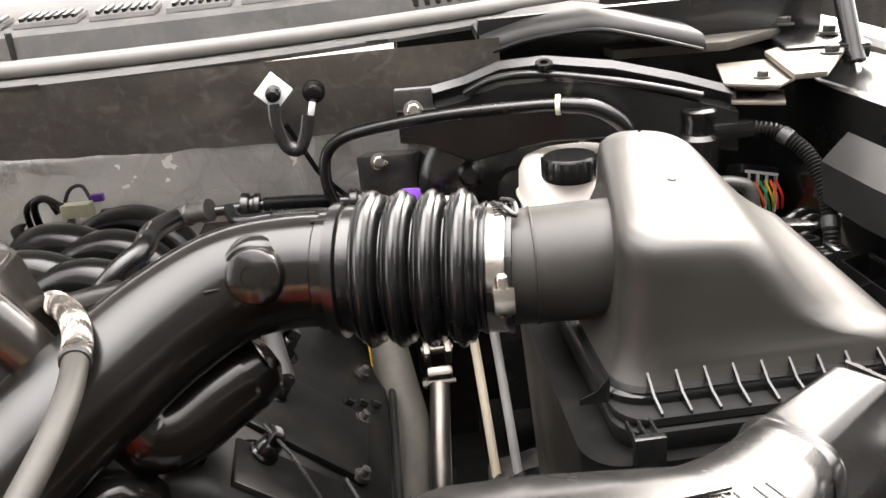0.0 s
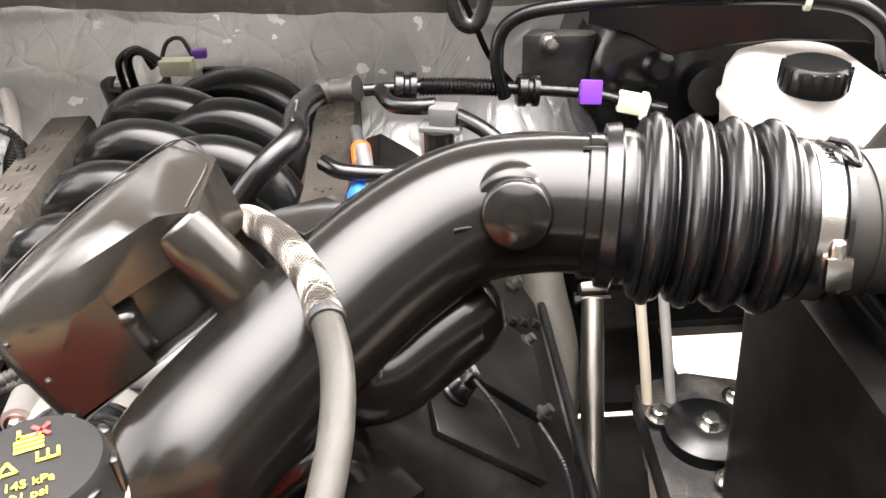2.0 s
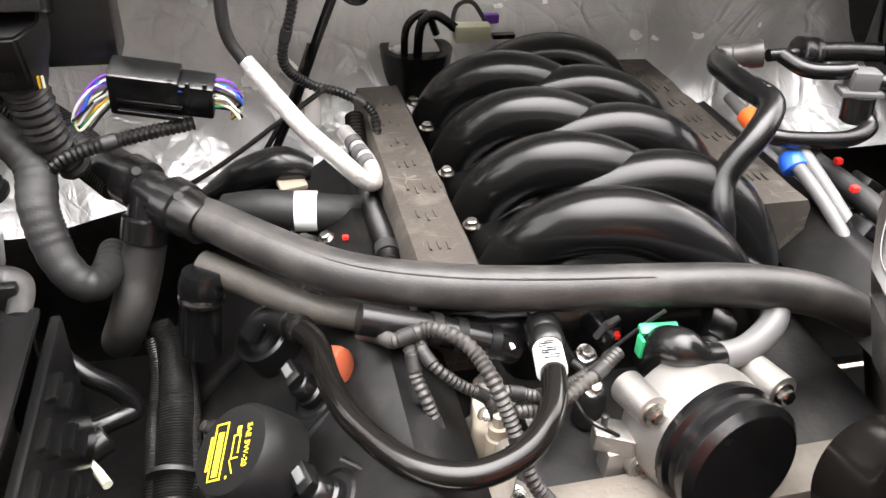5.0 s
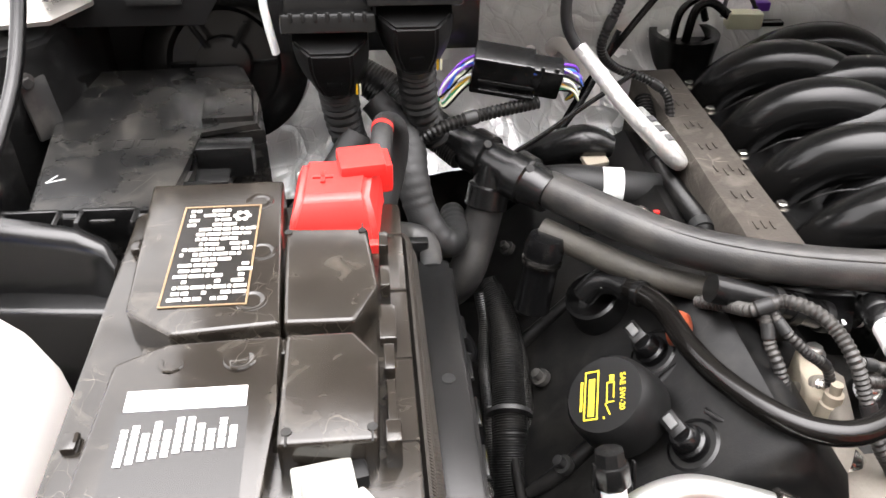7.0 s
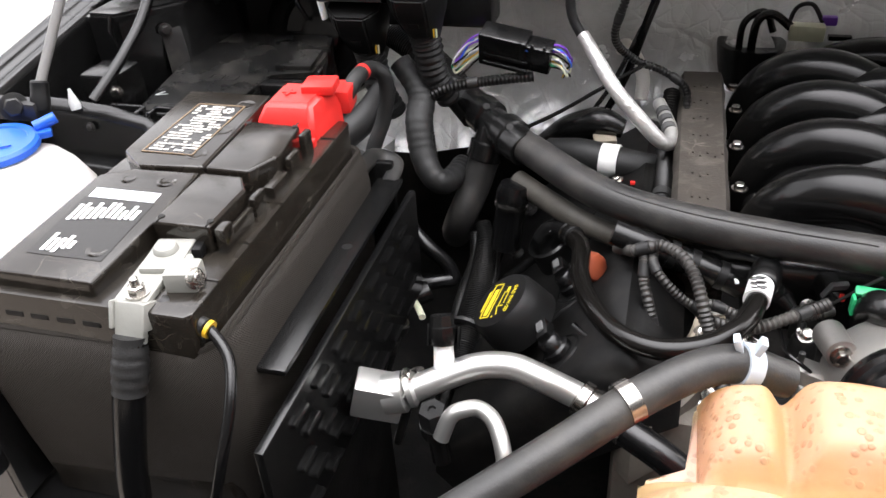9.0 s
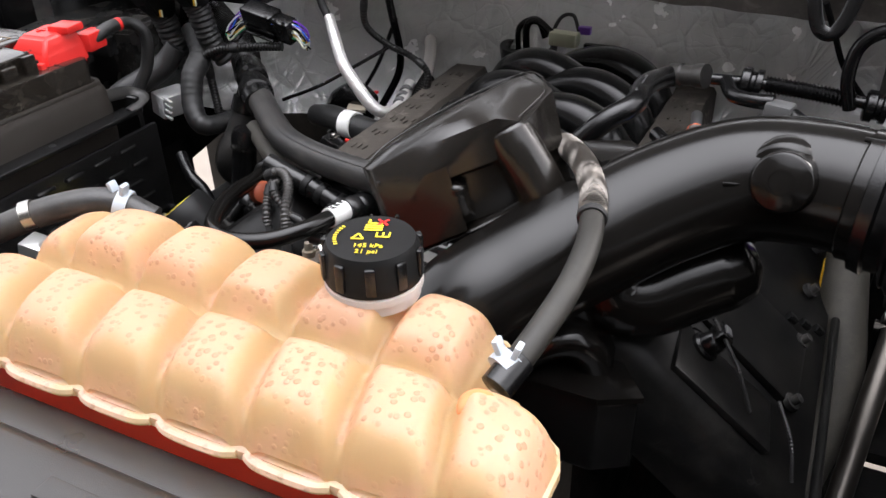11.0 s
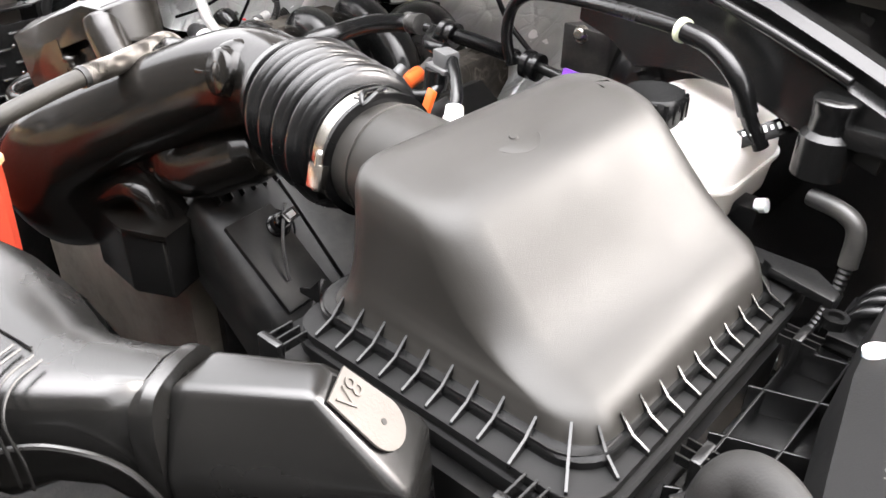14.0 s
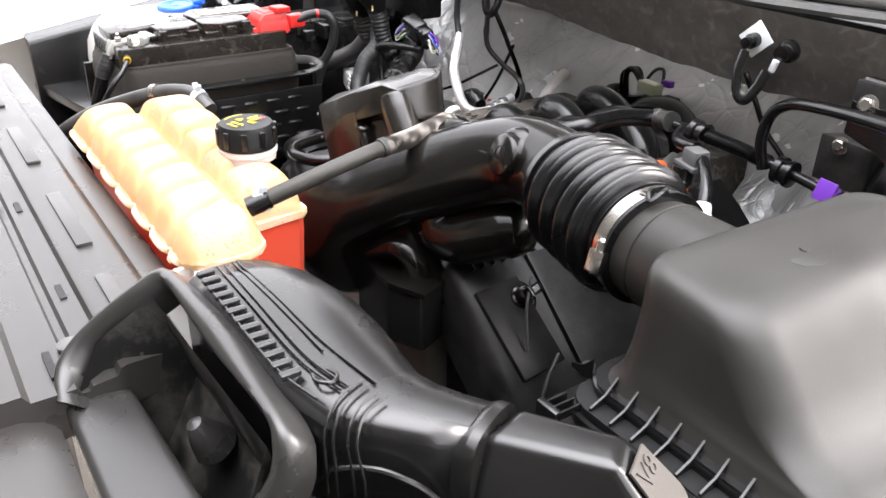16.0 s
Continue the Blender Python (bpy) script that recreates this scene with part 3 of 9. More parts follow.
box(bm, 0.27, 1.1, 0.50, 0.10, 0.5, 0.10, 0.01)
box(bm, 0.10, 1.42, 0.52, 0.24, 0.22, 0.24, 0.02)
for x0, x1, ya, yb in ((0.17, 0.235, 1.31, 1.75), (0.30, 0.52, 1.31, 2.3), (0.68, 0.81, 1.31, 1.75), (0.235, 0.30, 1.52, 1.75), (0.52, 0.68, 1.49, 1.75), (0.52, 0.68, 1.31, 1.345)):
    box(bm, (x0 + x1) / 2, (ya + yb) / 2, 0.49, x1 - x0, yb - ya, 0.02)
setting("undertray", bm, M_DARK, "grimy dark undertray beneath engine", "undertray")
bm = B()
box(bm, 0.75, 0.95, 0.55, 0.08, 1.3, 0.14, 0.01)
box(bm, -0.95, 0.95, 0.55, 0.10, 1.3, 0.14, 0.01)
setting("frame_rail", bm, M_DARK, "black chassis frame rails", "frame")
bm = B()
box(bm, -0.15, 0.40, 0.72, 1.5, 0.03, 0.55)
setting("radiator", bm, M_DARK, "dark radiator behind front panel", "radiator")

# front panel: long plastic cover with steps, seams, a notch and clip slots
bm = B()
prof = ((0.482, 1.052), (0.482, 1.062), (0.474, 1.066), (0.455, 1.066), (0.450, 1.072), (0.445, 1.074), (0.402, 1.074), (0.397, 1.072), (0.394, 1.066), (0.375, 1.064), (0.372, 1.060), (0.366, 1.060), (0.363, 1.066), (0.33, 1.066), (0.325, 1.074), (0.22, 1.070), (0.05, 1.0), (0.05, 0.96))
loft(bm, [[Vector((x, y, z)) for y, z in prof] for x in (-0.85, -0.4, 0.1, 0.19)])
loft(bm, [[Vector((x, y, z)) for y, z in ((0.345, 1.03), (0.345, 1.042), (0.32, 1.052), (0.22, 1.055), (0.05, 1.0), (0.05, 0.96))] for x in (0.18, 0.30, 0.46)])
panel = setting("front_panel", bm, M_PANEL, "dark grey plastic radiator cover panel", "panel", 30)
for x0 in (-0.72, -0.46, -0.20, 0.02):
    part("raised_rib", box(B(), x0 + 0.09, 0.422, 1.0755, 0.15, 0.016, 0.005, 0.002), M_PANEL, panel)
    part("slot", box(B(), x0 + 0.01, 0.384, 1.0655, 0.028, 0.006, 0.002), M_DARK, panel)
part("notch", box(B(), 0.166, 0.372, 1.064, 0.016, 0.030, 0.006), M_DARK, panel)
part("notch", box(B(), 0.150, 0.352, 1.0675, 0.040, 0.006, 0.004), M_DARK, panel)
for x0 in (-0.55, -0.1):
    part("panel_seam", box(B(), x0, 0.28, 1.0726, 0.002, 0.11, 0.003), M_DARK, panel)

# behind the camera: plain dark walls, unseen, added to block the low front sky
bm = B()
for k in range(9):
    a0, a1 = radians(200 + k * 140 / 9), radians(200 + (k + 1) * 140 / 9)
    h = 6.6 + 1.0 * noise.noise(Vector((k * 1.7, 2, 0)))
    loft(bm, [[Vector((r * math.cos(a), 0.8 + r * math.sin(a), z)) for r, z in ((6.5, 0), (6.5, h), (6.8, h), (6.8, 0))] for a in (a0, a1)])
M_HOOD = mat("white_hood_underside", (0.38, 0.37, 0.36), 0.6, grain=300, bump=0.3)
M_WALLS = mat("grey_sky_blocker", (0.05, 0.048, 0.045), 0.8, grain=20, bump=0.3)
setting("backdrop", bm, M_WALLS, "unseen plain grey walls added to block low sky behind the camera", "building")

# raised hood over the bay
bm = B()
loft(bm, [[Vector((x, y, z + 0.05 * (1 - ((x + 0.17) / 0.9) ** 2))) for y, z in ((1.50, 1.42), (1.46, 1.62), (1.40, 1.82), (1.33, 1.98), (1.33, 2.02), (1.42, 1.86), (1.49, 1.64), (1.53, 1.46))] for x in span(-1.03, 0.70, 12)])
setting("hood", bm, M_HOOD, "raised white hood over engine bay", "hood")

# cab wall behind the brake side of the bay
bm = B()
box(bm, 0.75, 1.68, 0.84, 0.9, 0.04, 0.84)
setting("cab_wall", bm, M_DARK, "dark cab wall behind firewall", "wall")


# ---- air box ----
airbox = thing("air_filter_box", 0.52, 0.81, 0.8, "large grained black plastic air filter box", "air box")
bm = B()


def corner_ring(corners, r, k=7):
    """A rounded four-cornered ring; corners: front left, front right, back right, back left."""
    out = []
    c = [Vector(p) for p in corners]
    for i in range(4):
        p, a, b = c[i], c[i - 1], c[(i + 1) % 4]
        da, db = (a - p).normalized(), (b - p).normalized()
        for q in range(k + 1):
            t = q / k
            e = radians(90 * t)
            out.append(p + da * r * (1 - math.sin(e)) + db * r * (1 - math.cos(e)))
    return out


# rings from the foot up: height and x at the front left, then x, y, z of the front right and the back right corner
rings = []
for xl, y0, zl, xf, zf, xb, yb, zb, r in (
        (0.402, 0.690, 1.074, 0.642, 1.074, 0.643, 0.950, 1.074, 0.030),
        (0.410, 0.697, 1.086, 0.637, 1.085, 0.640, 0.946, 1.088, 0.030),
        (0.4145, 0.701, 1.096, 0.630, 1.0935, 0.636, 0.942, 1.103, 0.030),
        (0.416, 0.703, 1.106, 0.618, 1.0985, 0.630, 0.940, 1.114, 0.030),
        (0.4165, 0.705, 1.116, 0.600, 1.1015, 0.619, 0.938, 1.121, 0.031),
        (0.4165, 0.706, 1.129, 0.581, 1.1075, 0.607, 0.937, 1.130, 0.032),
        (0.4165, 0.707, 1.141, 0.565, 1.117, 0.593, 0.936, 1.142, 0.033),
        (0.4165, 0.708, 1.153, 0.551, 1.132, 0.579, 0.935, 1.156, 0.033),
        (0.4165, 0.709, 1.164, 0.538, 1.149, 0.565, 0.934, 1.171, 0.032),
        (0.4165, 0.710, 1.174, 0.525, 1.165, 0.551, 0.932, 1.187, 0.031),
        (0.4175, 0.713, 1.181, 0.515, 1.174, 0.541, 0.929, 1.197, 0.030),
        (0.4215, 0.718, 1.1850, 0.506, 1.179, 0.532, 0.923, 1.203, 0.028),
        (0.428, 0.727, 1.1870, 0.496, 1.182, 0.521, 0.914, 1.2062, 0.024),
        (0.440, 0.739, 1.1878, 0.484, 1.184, 0.508, 0.902, 1.2070, 0.018)):
    lean = 0.042 * max(0.0, min(1.0, (zl - 1.076) / 0.07))
    rings.append(corner_ring([(xl, y0, zl), (xf, y0 - 0.004 * (zl > 1.09), zf), (xb, yb, zb), (xl + lean, yb, zl + (zb - zf) * 0.9 + 0.004 * (zl > 1.15))], r))
loft(bm, rings)
lid = part("lid", bm, M_BOX, airbox, angle=75)
foot = rings[0]
part("foot_bead", loft(B(), [[q + Vector((0, 0, 0.004)) + (Vector((q.x - 0.52, q.y - 0.82, 0)).normalized() * o) + Vector((0, 0, h)) for q in foot] for o, h in ((-0.004, 0.004), (0.001, 0.0045), (0.0035, 0.002), (0.0035, -0.003), (0.001, -0.008))], cap=False), M_PLASTIC, airbox)
part("dimple", lathe(B(), (0.487, 0.810, 1.1950), (0.09, -0.143, 1), [(-0.002, 0.0187), (0.0002, 0.0185), (0.0004, 0.0178), (0.0003, 0.004), (0.0018, 0.003), (0.0018, 0.0)], 32), M_BOX, lid)
flange = [(p.x, p.y) for p in round_rect(0.5285, 0.826, 0.252, 0.312, 0.026, 0, 6)]
inner = [(p.x, p.y) for p in round_rect(0.522, 0.818, 0.236, 0.262, 0.026, 0, 6)]
part("lid_flange", prism(B(), flange, 1.068, 1.074, 0.0015), M_RIM, airbox)
bm = B()
loft(bm, [[Vector((x, y, 1.074)) for x, y in inner], [Vector((x * 0.99 + 0.0052, y * 0.99 + 0.0081, 1.083)) for x, y in inner]])
part("lid_step", bm, M_PLASTIC, airbox)
bm = B()
loft(bm, [[Vector((x, y, z)) for x, y in [(p.x, p.y) for p in round_rect(0.5305, 0.829, 0.254 + g, 0.318 + g, 0.026, 0, 6)]] for z, g in ((1.045, -0.004), (1.052, 0.0), (1.056, 0.004), (1.064, 0.004), (1.066, 0.0))])
part("tray_rim", bm, M_RIM, airbox)
part("tray", loft(B(), [round_rect(0.52, 0.81, 0.25, 0.27, 0.03, 0.74, 6), round_rect(0.52, 0.81, 0.285, 0.30, 0.03, 1.046, 6)]), M_COVER, airbox)


def fin(x, y, a, length=0.026, high=0.02):
    """A stiffening fin on the lid's flange, pointing along a degrees."""
    bm = B()
    c, s = math.cos(radians(a)), math.sin(radians(a))
    pr = [(0, 1.073), (length, 1.073), (length, 1.077), (length * 0.45, 1.073 + high * 0.45), (0, 1.073 + high)]
    loft(bm, [[Vector((x + c * d - s * o, y + s * d + c * o, z)) for d, z in pr] for o in (-0.0009, 0.0009)])
    part("fin", bm, M_PLASTIC, airbox)


for i in range(8):
    fin(0.431 + i * 0.0205, 0.699, -87, 0.028)
for i in range(10):
    fin(0.634 + 0.002 * (i > 6), 0.732 + i * 0.0215, -3, 0.022)
for i in range(7):
    fin(0.41 + i * 0.03, 0.955, 90, 0.02)
fin(0.598, 0.700, -84, 0.032)
fin(0.618, 0.704, -58, 0.036, 0.022)
fin(0.630, 0.714, -28, 0.026)
fin(0.628, 0.950, 40, 0.028)
fin(0.404, 0.70, 180, 0.022)
part("rear_tab", prism(B(), [(0.60, 0.975), (0.66, 0.975), (0.685, 0.955), (0.685, 0.94), (0.60, 0.96)], 1.078, 1.086, 0.002), M_PLASTIC, airbox)
part("lug", lathe(B(), (0.687, 0.955, 1.058), (0, 0, 1), [(0, 0.010), (0.008, 0.010), (0.008, 0.006), (0.004, 0.0055), (0.004, 0)], 16), M_PLASTIC, airbox)
for x, y, a in ((0.62, 0.646, 0), (0.415, 0.646, 0), (0.68, 0.75, 90), (0.68, 0.9, 90)):
    bm = B()
    box(bm, x, y, 1.062, 0.022, 0.007, 0.034, 0.002, rot=(0, 0, a))
    box(bm, x, y - 0.006 if a == 0 else y, 1.05, 0.016, 0.008, 0.01, 0.002, rot=(0, 0, a))
    clip = part("clip", bm, M_PLASTIC, airbox)
    bm = B()
    for k in (-0.008, 0.0, 0.008):
        box(bm, x + (k if a == 0 else 0), y + (0.012 if a == 0 else k), 1.072, 0.0016 if a == 0 else 0.026, 0.026 if a == 0 else 0.0016, 0.007)
    part("clip_rib", bm, M_PLASTIC, clip)
part("outlet_neck", lathe(B(), (0.337, 0.812, 1.1365), (1, -0.10, 0.02), [(0, 0.0465), (0.025, 0.0465), (0.05, 0.0470), (0.068, 0.0476), (0.085, 0.048), (0.112, 0.0485)], 48), M_BOX, airbox, angle=70)
part("mould_line", lathe(B(), (0.372, 0.8085, 1.1372), (1, -0.10, 0.02), [(0, 0.0474), (0.0005, 0.0482), (0.0015, 0.0482), (0.002, 0.0474)], 48), M_BOX, airbox)

# ---- bellows and its clamp ----
AX0, AXD = Vector((0.2225, 0.838, 1.1405)), Vector((0.128, -0.027, -0.003)).normalized()
bellows = thing("intake_bellows", *AX0, "black ribbed rubber intake bellows", "bellows")
prof = [(0, 0.0525), (0.010, 0.0525), (0.012, 0.0515)]
for i in range(4):
    a = 0.013 + i * 0.0245
    prof += [(a, 0.0515), (a + 0.0012, 0.0560), (a + 0.0030, 0.0602), (a + 0.0048, 0.0612), (a + 0.0058, 0.0600), (a + 0.0070, 0.0612), (a + 0.0092, 0.0642), (a + 0.0115, 0.0648), (a + 0.0138, 0.0642), (a + 0.0160, 0.0612), (a + 0.0172, 0.0600), (a + 0.0182, 0.0612), (a + 0.0200, 0.0602), (a + 0.0222, 0.0560), (a + 0.0236, 0.0515)]
part("corrugated_sleeve", lathe(B(), AX0, AXD, prof + [(0.113, 0.0515), (0.1135, 0.0505)], 56), M_RUBBER, bellows, angle=50)
part("cuff", lathe(B(), AX0 + AXD * 0.1125, AXD, [(0, 0.0515), (0.003, 0.0535), (0.005, 0.0535), (0.0055, 0.0508), (0.022, 0.0508), (0.0225, 0.0535), (0.026, 0.0535), (0.0265, 0.047)], 56), M_RUBBER, bellows)
part("end_ring", lathe(B(), AX0 - AXD * 0.008, AXD, [(0, 0.050), (0.001, 0.055), (0.010, 0.0565), (0.012, 0.053)], 56), M_RUBBER, bellows)
clamp = thing("hose_clamp", *(AX0 + AXD * 0.126), "bright steel worm-drive hose clamp on bellows", "clamp", "hose clamps")
part("band", lathe(B(), AX0 + AXD * 0.1195, AXD, [(0, 0.0506), (0, 0.0522), (0.0135, 0.0522), (0.0135, 0.0506)], 56), M_STEEL, clamp)
d, u, w = basis(AXD)
mid = AX0 + AXD * 0.1263
out = Vector((-0.09, -0.99, -0.07)).normalized()
bm = B()
o = mid + out * 0.0555
box(bm, *o, 0.0165, 0.008, 0.021, 0.002, rot=(-15, 0, 0))
house = part("screw_housing", bm, M_STEEL, clamp)
part("screw", lathe(B(), o + Vector((0, -0.001, -0.012)), (0, 0.25, 0.97), [(0, 0.0), (0, 0.005), (0.004, 0.006), (0.02, 0.006), (0.028, 0.006), (0.031, 0.0055), (0.033, 0.0035)], 14), M_STEEL, house)
bm = B()
for k in range(10):
    a = radians(118 - k * 5)
    p = mid + 0.0524 * (math.cos(a) * Vector((0, -1, 0)) + math.sin(a) * Vector((0, 0, 1)))
    box(bm, *p, 0.006, 0.0016, 0.0006, rot=(-math.degrees(a) + 90, 0, 0))
part("worm_slot", bm, M_DARK, clamp, "dark slots cut in the band")
tail = AX0 + AXD * 0.127
part("loop_tail", tube(B(), [tail + Vector((0, 0.01, 0.0515)), tail + Vector((0.004, -0.012, 0.055)), tail + Vector((0.012, -0.02, 0.05)), tail + Vector((0.013, -0.006, 0.056)), tail + Vector((0.006, 0.008, 0.054))], 0.0022, 8, 6), M_RUBBER, clamp, "black strap tail")

# ---- intake tube ----
intake = thing("air_intake_tube", 0.05, 0.8, 1.02, "satin black moulded air intake tube", "intake tube")
axis = [(0.230, 0.836, 1.1405), (0.178, 0.847, 1.1405), (0.124, 0.848, 1.133), (0.070, 0.826, 1.112), (0.018, 0.788, 1.085), (-0.024, 0.752, 1.061), (-0.055, 0.722, 1.04), (-0.075, 0.712, 1.005), (-0.08, 0.735, 0.955), (-0.085, 0.79, 0.935)]
part("duct", tube(B(), axis, [0.0475, 0.0475, 0.049, 0.050, 0.050, 0.050, 0.050, 0.050, 0.048, 0.046], 40, 8), M_TUBE, intake, angle=85)
part("collar", lathe(B(), (0.2045, 0.8415, 1.1405), AXD, [(0, 0.048), (0.0015, 0.0495), (0.010, 0.0495), (0.011, 0.053), (0.019, 0.053), (0.020, 0.049)], 56), M_TUBE, intake)
bdir = Vector((-0.16, -0.90, 0.30)).normalized()
bpos = Vector((0.162, 0.848, 1.143))
part("boss_blister", tube(B(), [(0.166, 0.868, 1.142), (0.159, 0.845, 1.150), (0.153, 0.822, 1.155), (0.152, 0.812, 1.156)], [0.012, 0.030, 0.029, 0.0235], 28, 5), M_TUBE, intake, angle=85)
boss = part("boss", lathe(B(), bpos, bdir, [(0, 0.034), (0.030, 0.030), (0.040, 0.0245), (0.047, 0.0225), (0.0515, 0.0222), (0.0535, 0.020), (0.0537, 0.0)], 40), M_TUBE, intake, angle=50)
part("ring_mark", lathe(B(), bpos + bdir * 0.0535, bdir, [(0, 0.0095), (0.0006, 0.0095), (0.0006, 0.0087), (0, 0.0087)], 32), M_TUBE, boss)
part("mould_tab", box(B(), 0.120, 0.802, 1.150, 0.012, 0.003, 0.0035, 0.001, rot=(0, 0, 15)), M_TUBE, intake)
part("locating_slot", box(B(), 0.2115, 0.830, 1.188, 0.024, 0.004, 0.0025, 0.001, rot=(-20, 0, -8)), M_DARK, intake)
part("mould_seam", tube(B(), [(0.203, 0.858, 1.186), (0.156, 0.866, 1.184), (0.11, 0.862, 1.174), (0.06, 0.838, 1.152), (0.013, 0.80, 1.128)], 0.0011, 6, 8), M_TUBE, intake)
for t in range(6):
    p = Vector((-0.032 - t * 0.004, 0.716 - t * 0.0045, 1.085 - t * 0.003))
    part("mould_mark", box(B(), p.x, p.y, p.z, 0.0012, 0.0016, 0.006, rot=(30, 0, 40)), M_TUBE, intake)
part("tab", prism(B(), [(-0.012, 0.842), (0.03, 0.862), (0.05, 0.845), (0.02, 0.812)], 1.142, 1.146, 0.001), M_TUBE, intake)

# chambers moulded under the tube
part("chamber", tube(B(), [(0.036, 0.815, 1.085), (0.033, 0.812, 1.056), (0.043, 0.810, 1.030), (0.066, 0.818, 1.026), (0.098, 0.835, 1.040), (0.122, 0.847, 1.050), (0.138, 0.854, 1.057), (0.147, 0.858, 1.061)], [0.028, 0.0330, 0.0365, 0.0365, 0.0360, 0.0350, 0.029, 0.012], 32, 7), M_TUBE, intake, angle=85)
bm = B()
loft(bm, [[Vector(p) + Vector((-0.1, 0.35, 0.4)) * o for p in ((0.0565, 0.800, 1.0475), (0.0600, 0.798, 1.0445), (0.1180, 0.838, 1.0790), (0.1185, 0.838, 1.0835), (0.1120, 0.836, 1.0865), (0.0560, 0.802, 1.0560))] for o in (0, 0.02)])
part("web", bm, M_TUBE, intake)
part("web_rim", tube(B(), [(0.054, 0.8005, 1.0540), (0.0555, 0.7985, 1.0475), (0.0600, 0.7965, 1.0440), (0.080, 0.8095, 1.0560), (0.100, 0.8235, 1.0680), (0.1175, 0.8365, 1.0785), (0.1190, 0.8375, 1.0835)], 0.0007, 6, 5), M_TUBE, intake)
part("mould_mark", box(B(), 0.044, 0.7735, 1.0295, 0.005, 0.001, 0.004, 0.0004, rot=(-20, 0, 20)), M_TUBE, intake)
part("small_chamber", tube(B(), [(-0.06, 0.745, 0.985), (-0.045, 0.742, 0.978), (-0.02, 0.748, 0.986), (0.005, 0.757, 1.0), (0.022, 0.765, 1.0), (0.036, 0.772, 0.985), (0.04, 0.776, 0.96)], [0.012, 0.015, 0.016, 0.016, 0.016, 0.015, 0.015], 20, 6), M_TUBE, intake, angle=85)
bm = B()
loft(bm, [[Vector(p) for p in ((-0.055, 0.74, 0.985), (0.028, 0.765, 1.035), (0.03, 0.785, 1.04), (-0.055, 0.765, 0.99))], [Vector(p) for p in ((-0.05, 0.755, 0.93), (0.06, 0.80, 0.93), (0.06, 0.82, 0.93), (-0.05, 0.78, 0.93))]])
part("web", bm, M_TUBE, intake)

bottle = thing("vacuum_reservoir_box", 0.03, 0.77, 0.9, "small black moulded box below intake tube", "moulded box")
bm = B()
loft(bm, [[Vector((x, y, z + s)) for x, y, s in ((-0.045, 0.735, 0), (0.055, 0.722, 0.012), (0.085, 0.752, 0.0), (0.05, 0.81, -0.012), (-0.02, 0.80, -0.012))] for z in (0.89, 0.968)])
bmesh.ops.bevel(bm, geom=bm.edges[:], offset=0.005, segments=3, profile=0.6, affect="EDGES", clamp_overlap=True)
part("body", bm, M_PLASTIC, bottle)
bm = B()
loft(bm, [[Vector((0.018 + (x - 0.018) * 1.04, 0.765 + (y - 0.765) * 1.04, z + s)) for x, y, s in ((-0.045, 0.735, 0), (0.055, 0.722, 0.012), (0.085, 0.752, 0.0), (0.05, 0.81, -0.012), (-0.02, 0.80, -0.012))] for z in (0.9665, 0.9725)])
part("lid", bm, M_TUBE, bottle)

# ---- resonator on the tube ----
reson = thing("intake_resonator", -0.09, 0.79, 1.06, "black moulded intake resonator box bolted on tube", "resonator")


REST = [Vector(p) for p in ((-0.150, 0.7435, 1.135), (-0.104, 0.763, 1.158), (-0.058, 0.783, 1.179), (-0.039, 0.797, 1.174), (-0.034, 0.846, 1.184), (-0.060, 0.870, 1.187), (-0.106, 0.846, 1.168), (-0.140, 0.814, 1.150), (-0.163, 0.782, 1.134), (-0.167, 0.756, 1.127))]
DROP = Vector((0.32, -0.04, -0.945))
mid_r = sum(REST, Vector()) / len(REST)


def moulded(name, rings, bevel, seg=3, cap_top=True):
    """A crisp moulding with softly rounded edges."""
    bm = B()
    loft(bm, rings)
    bmesh.ops.bevel(bm, geom=[e for e in bm.edges if e.calc_face_angle(0) > 0.30], offset=bevel, segments=seg, profile=0.6, affect="EDGES", clamp_overlap=True)
    return part(name, bm, M_RESON, reson, angle=65)


def inset(ring, d, lift):
    return [p + (mid_r - p).normalized() * d + Vector((-0.1, -0.02, 0.99)) * lift for p in ring]


moulded("body", [[p + DROP * (0.030 if i in (1, 2, 3) else 0.046) for i, p in enumerate(inset(REST, 0.002, 0))], inset(REST, 0.0, 0.002), inset(REST, 0.026, 0.010)], 0.0095, 5)
foot = [REST[0], REST[1] + Vector((0.004, 0.002, 0.002)), REST[7] + Vector((0.02, 0.0, 0.01)), REST[7], REST[8], REST[9]]
moulded("foot", [[p + DROP * 0.078 + (mid_r - p) * 0.06 for p in foot], [p + DROP * 0.020 + (mid_r - p) * 0.012 for p in foot]], 0.007)
back_wall = [p + Vector((-0.004, 0.017, 0.0)) for p in (REST[0], REST[1], REST[2])] + [REST[4], REST[5], REST[6], REST[7]]
moulded("recess_wall", [[p + DROP * 0.078 + (mid_r - p) * 0.04 for p in back_wall], [p + DROP * 0.020 + (mid_r - p) * 0.04 for p in back_wall]], 0.003)
part("foot_fillet", tube(B(), [REST[1] + DROP * 0.040 + Vector((0.004, 0.010, 0.004)), REST[1] + DROP * 0.048 + Vector((0.0, 0.012, 0)), REST[1] + DROP * 0.068 + Vector((0.002, 0.014, 0))], [0.008, 0.010, 0.008], 16, 5), M_RESON, reson, angle=85)
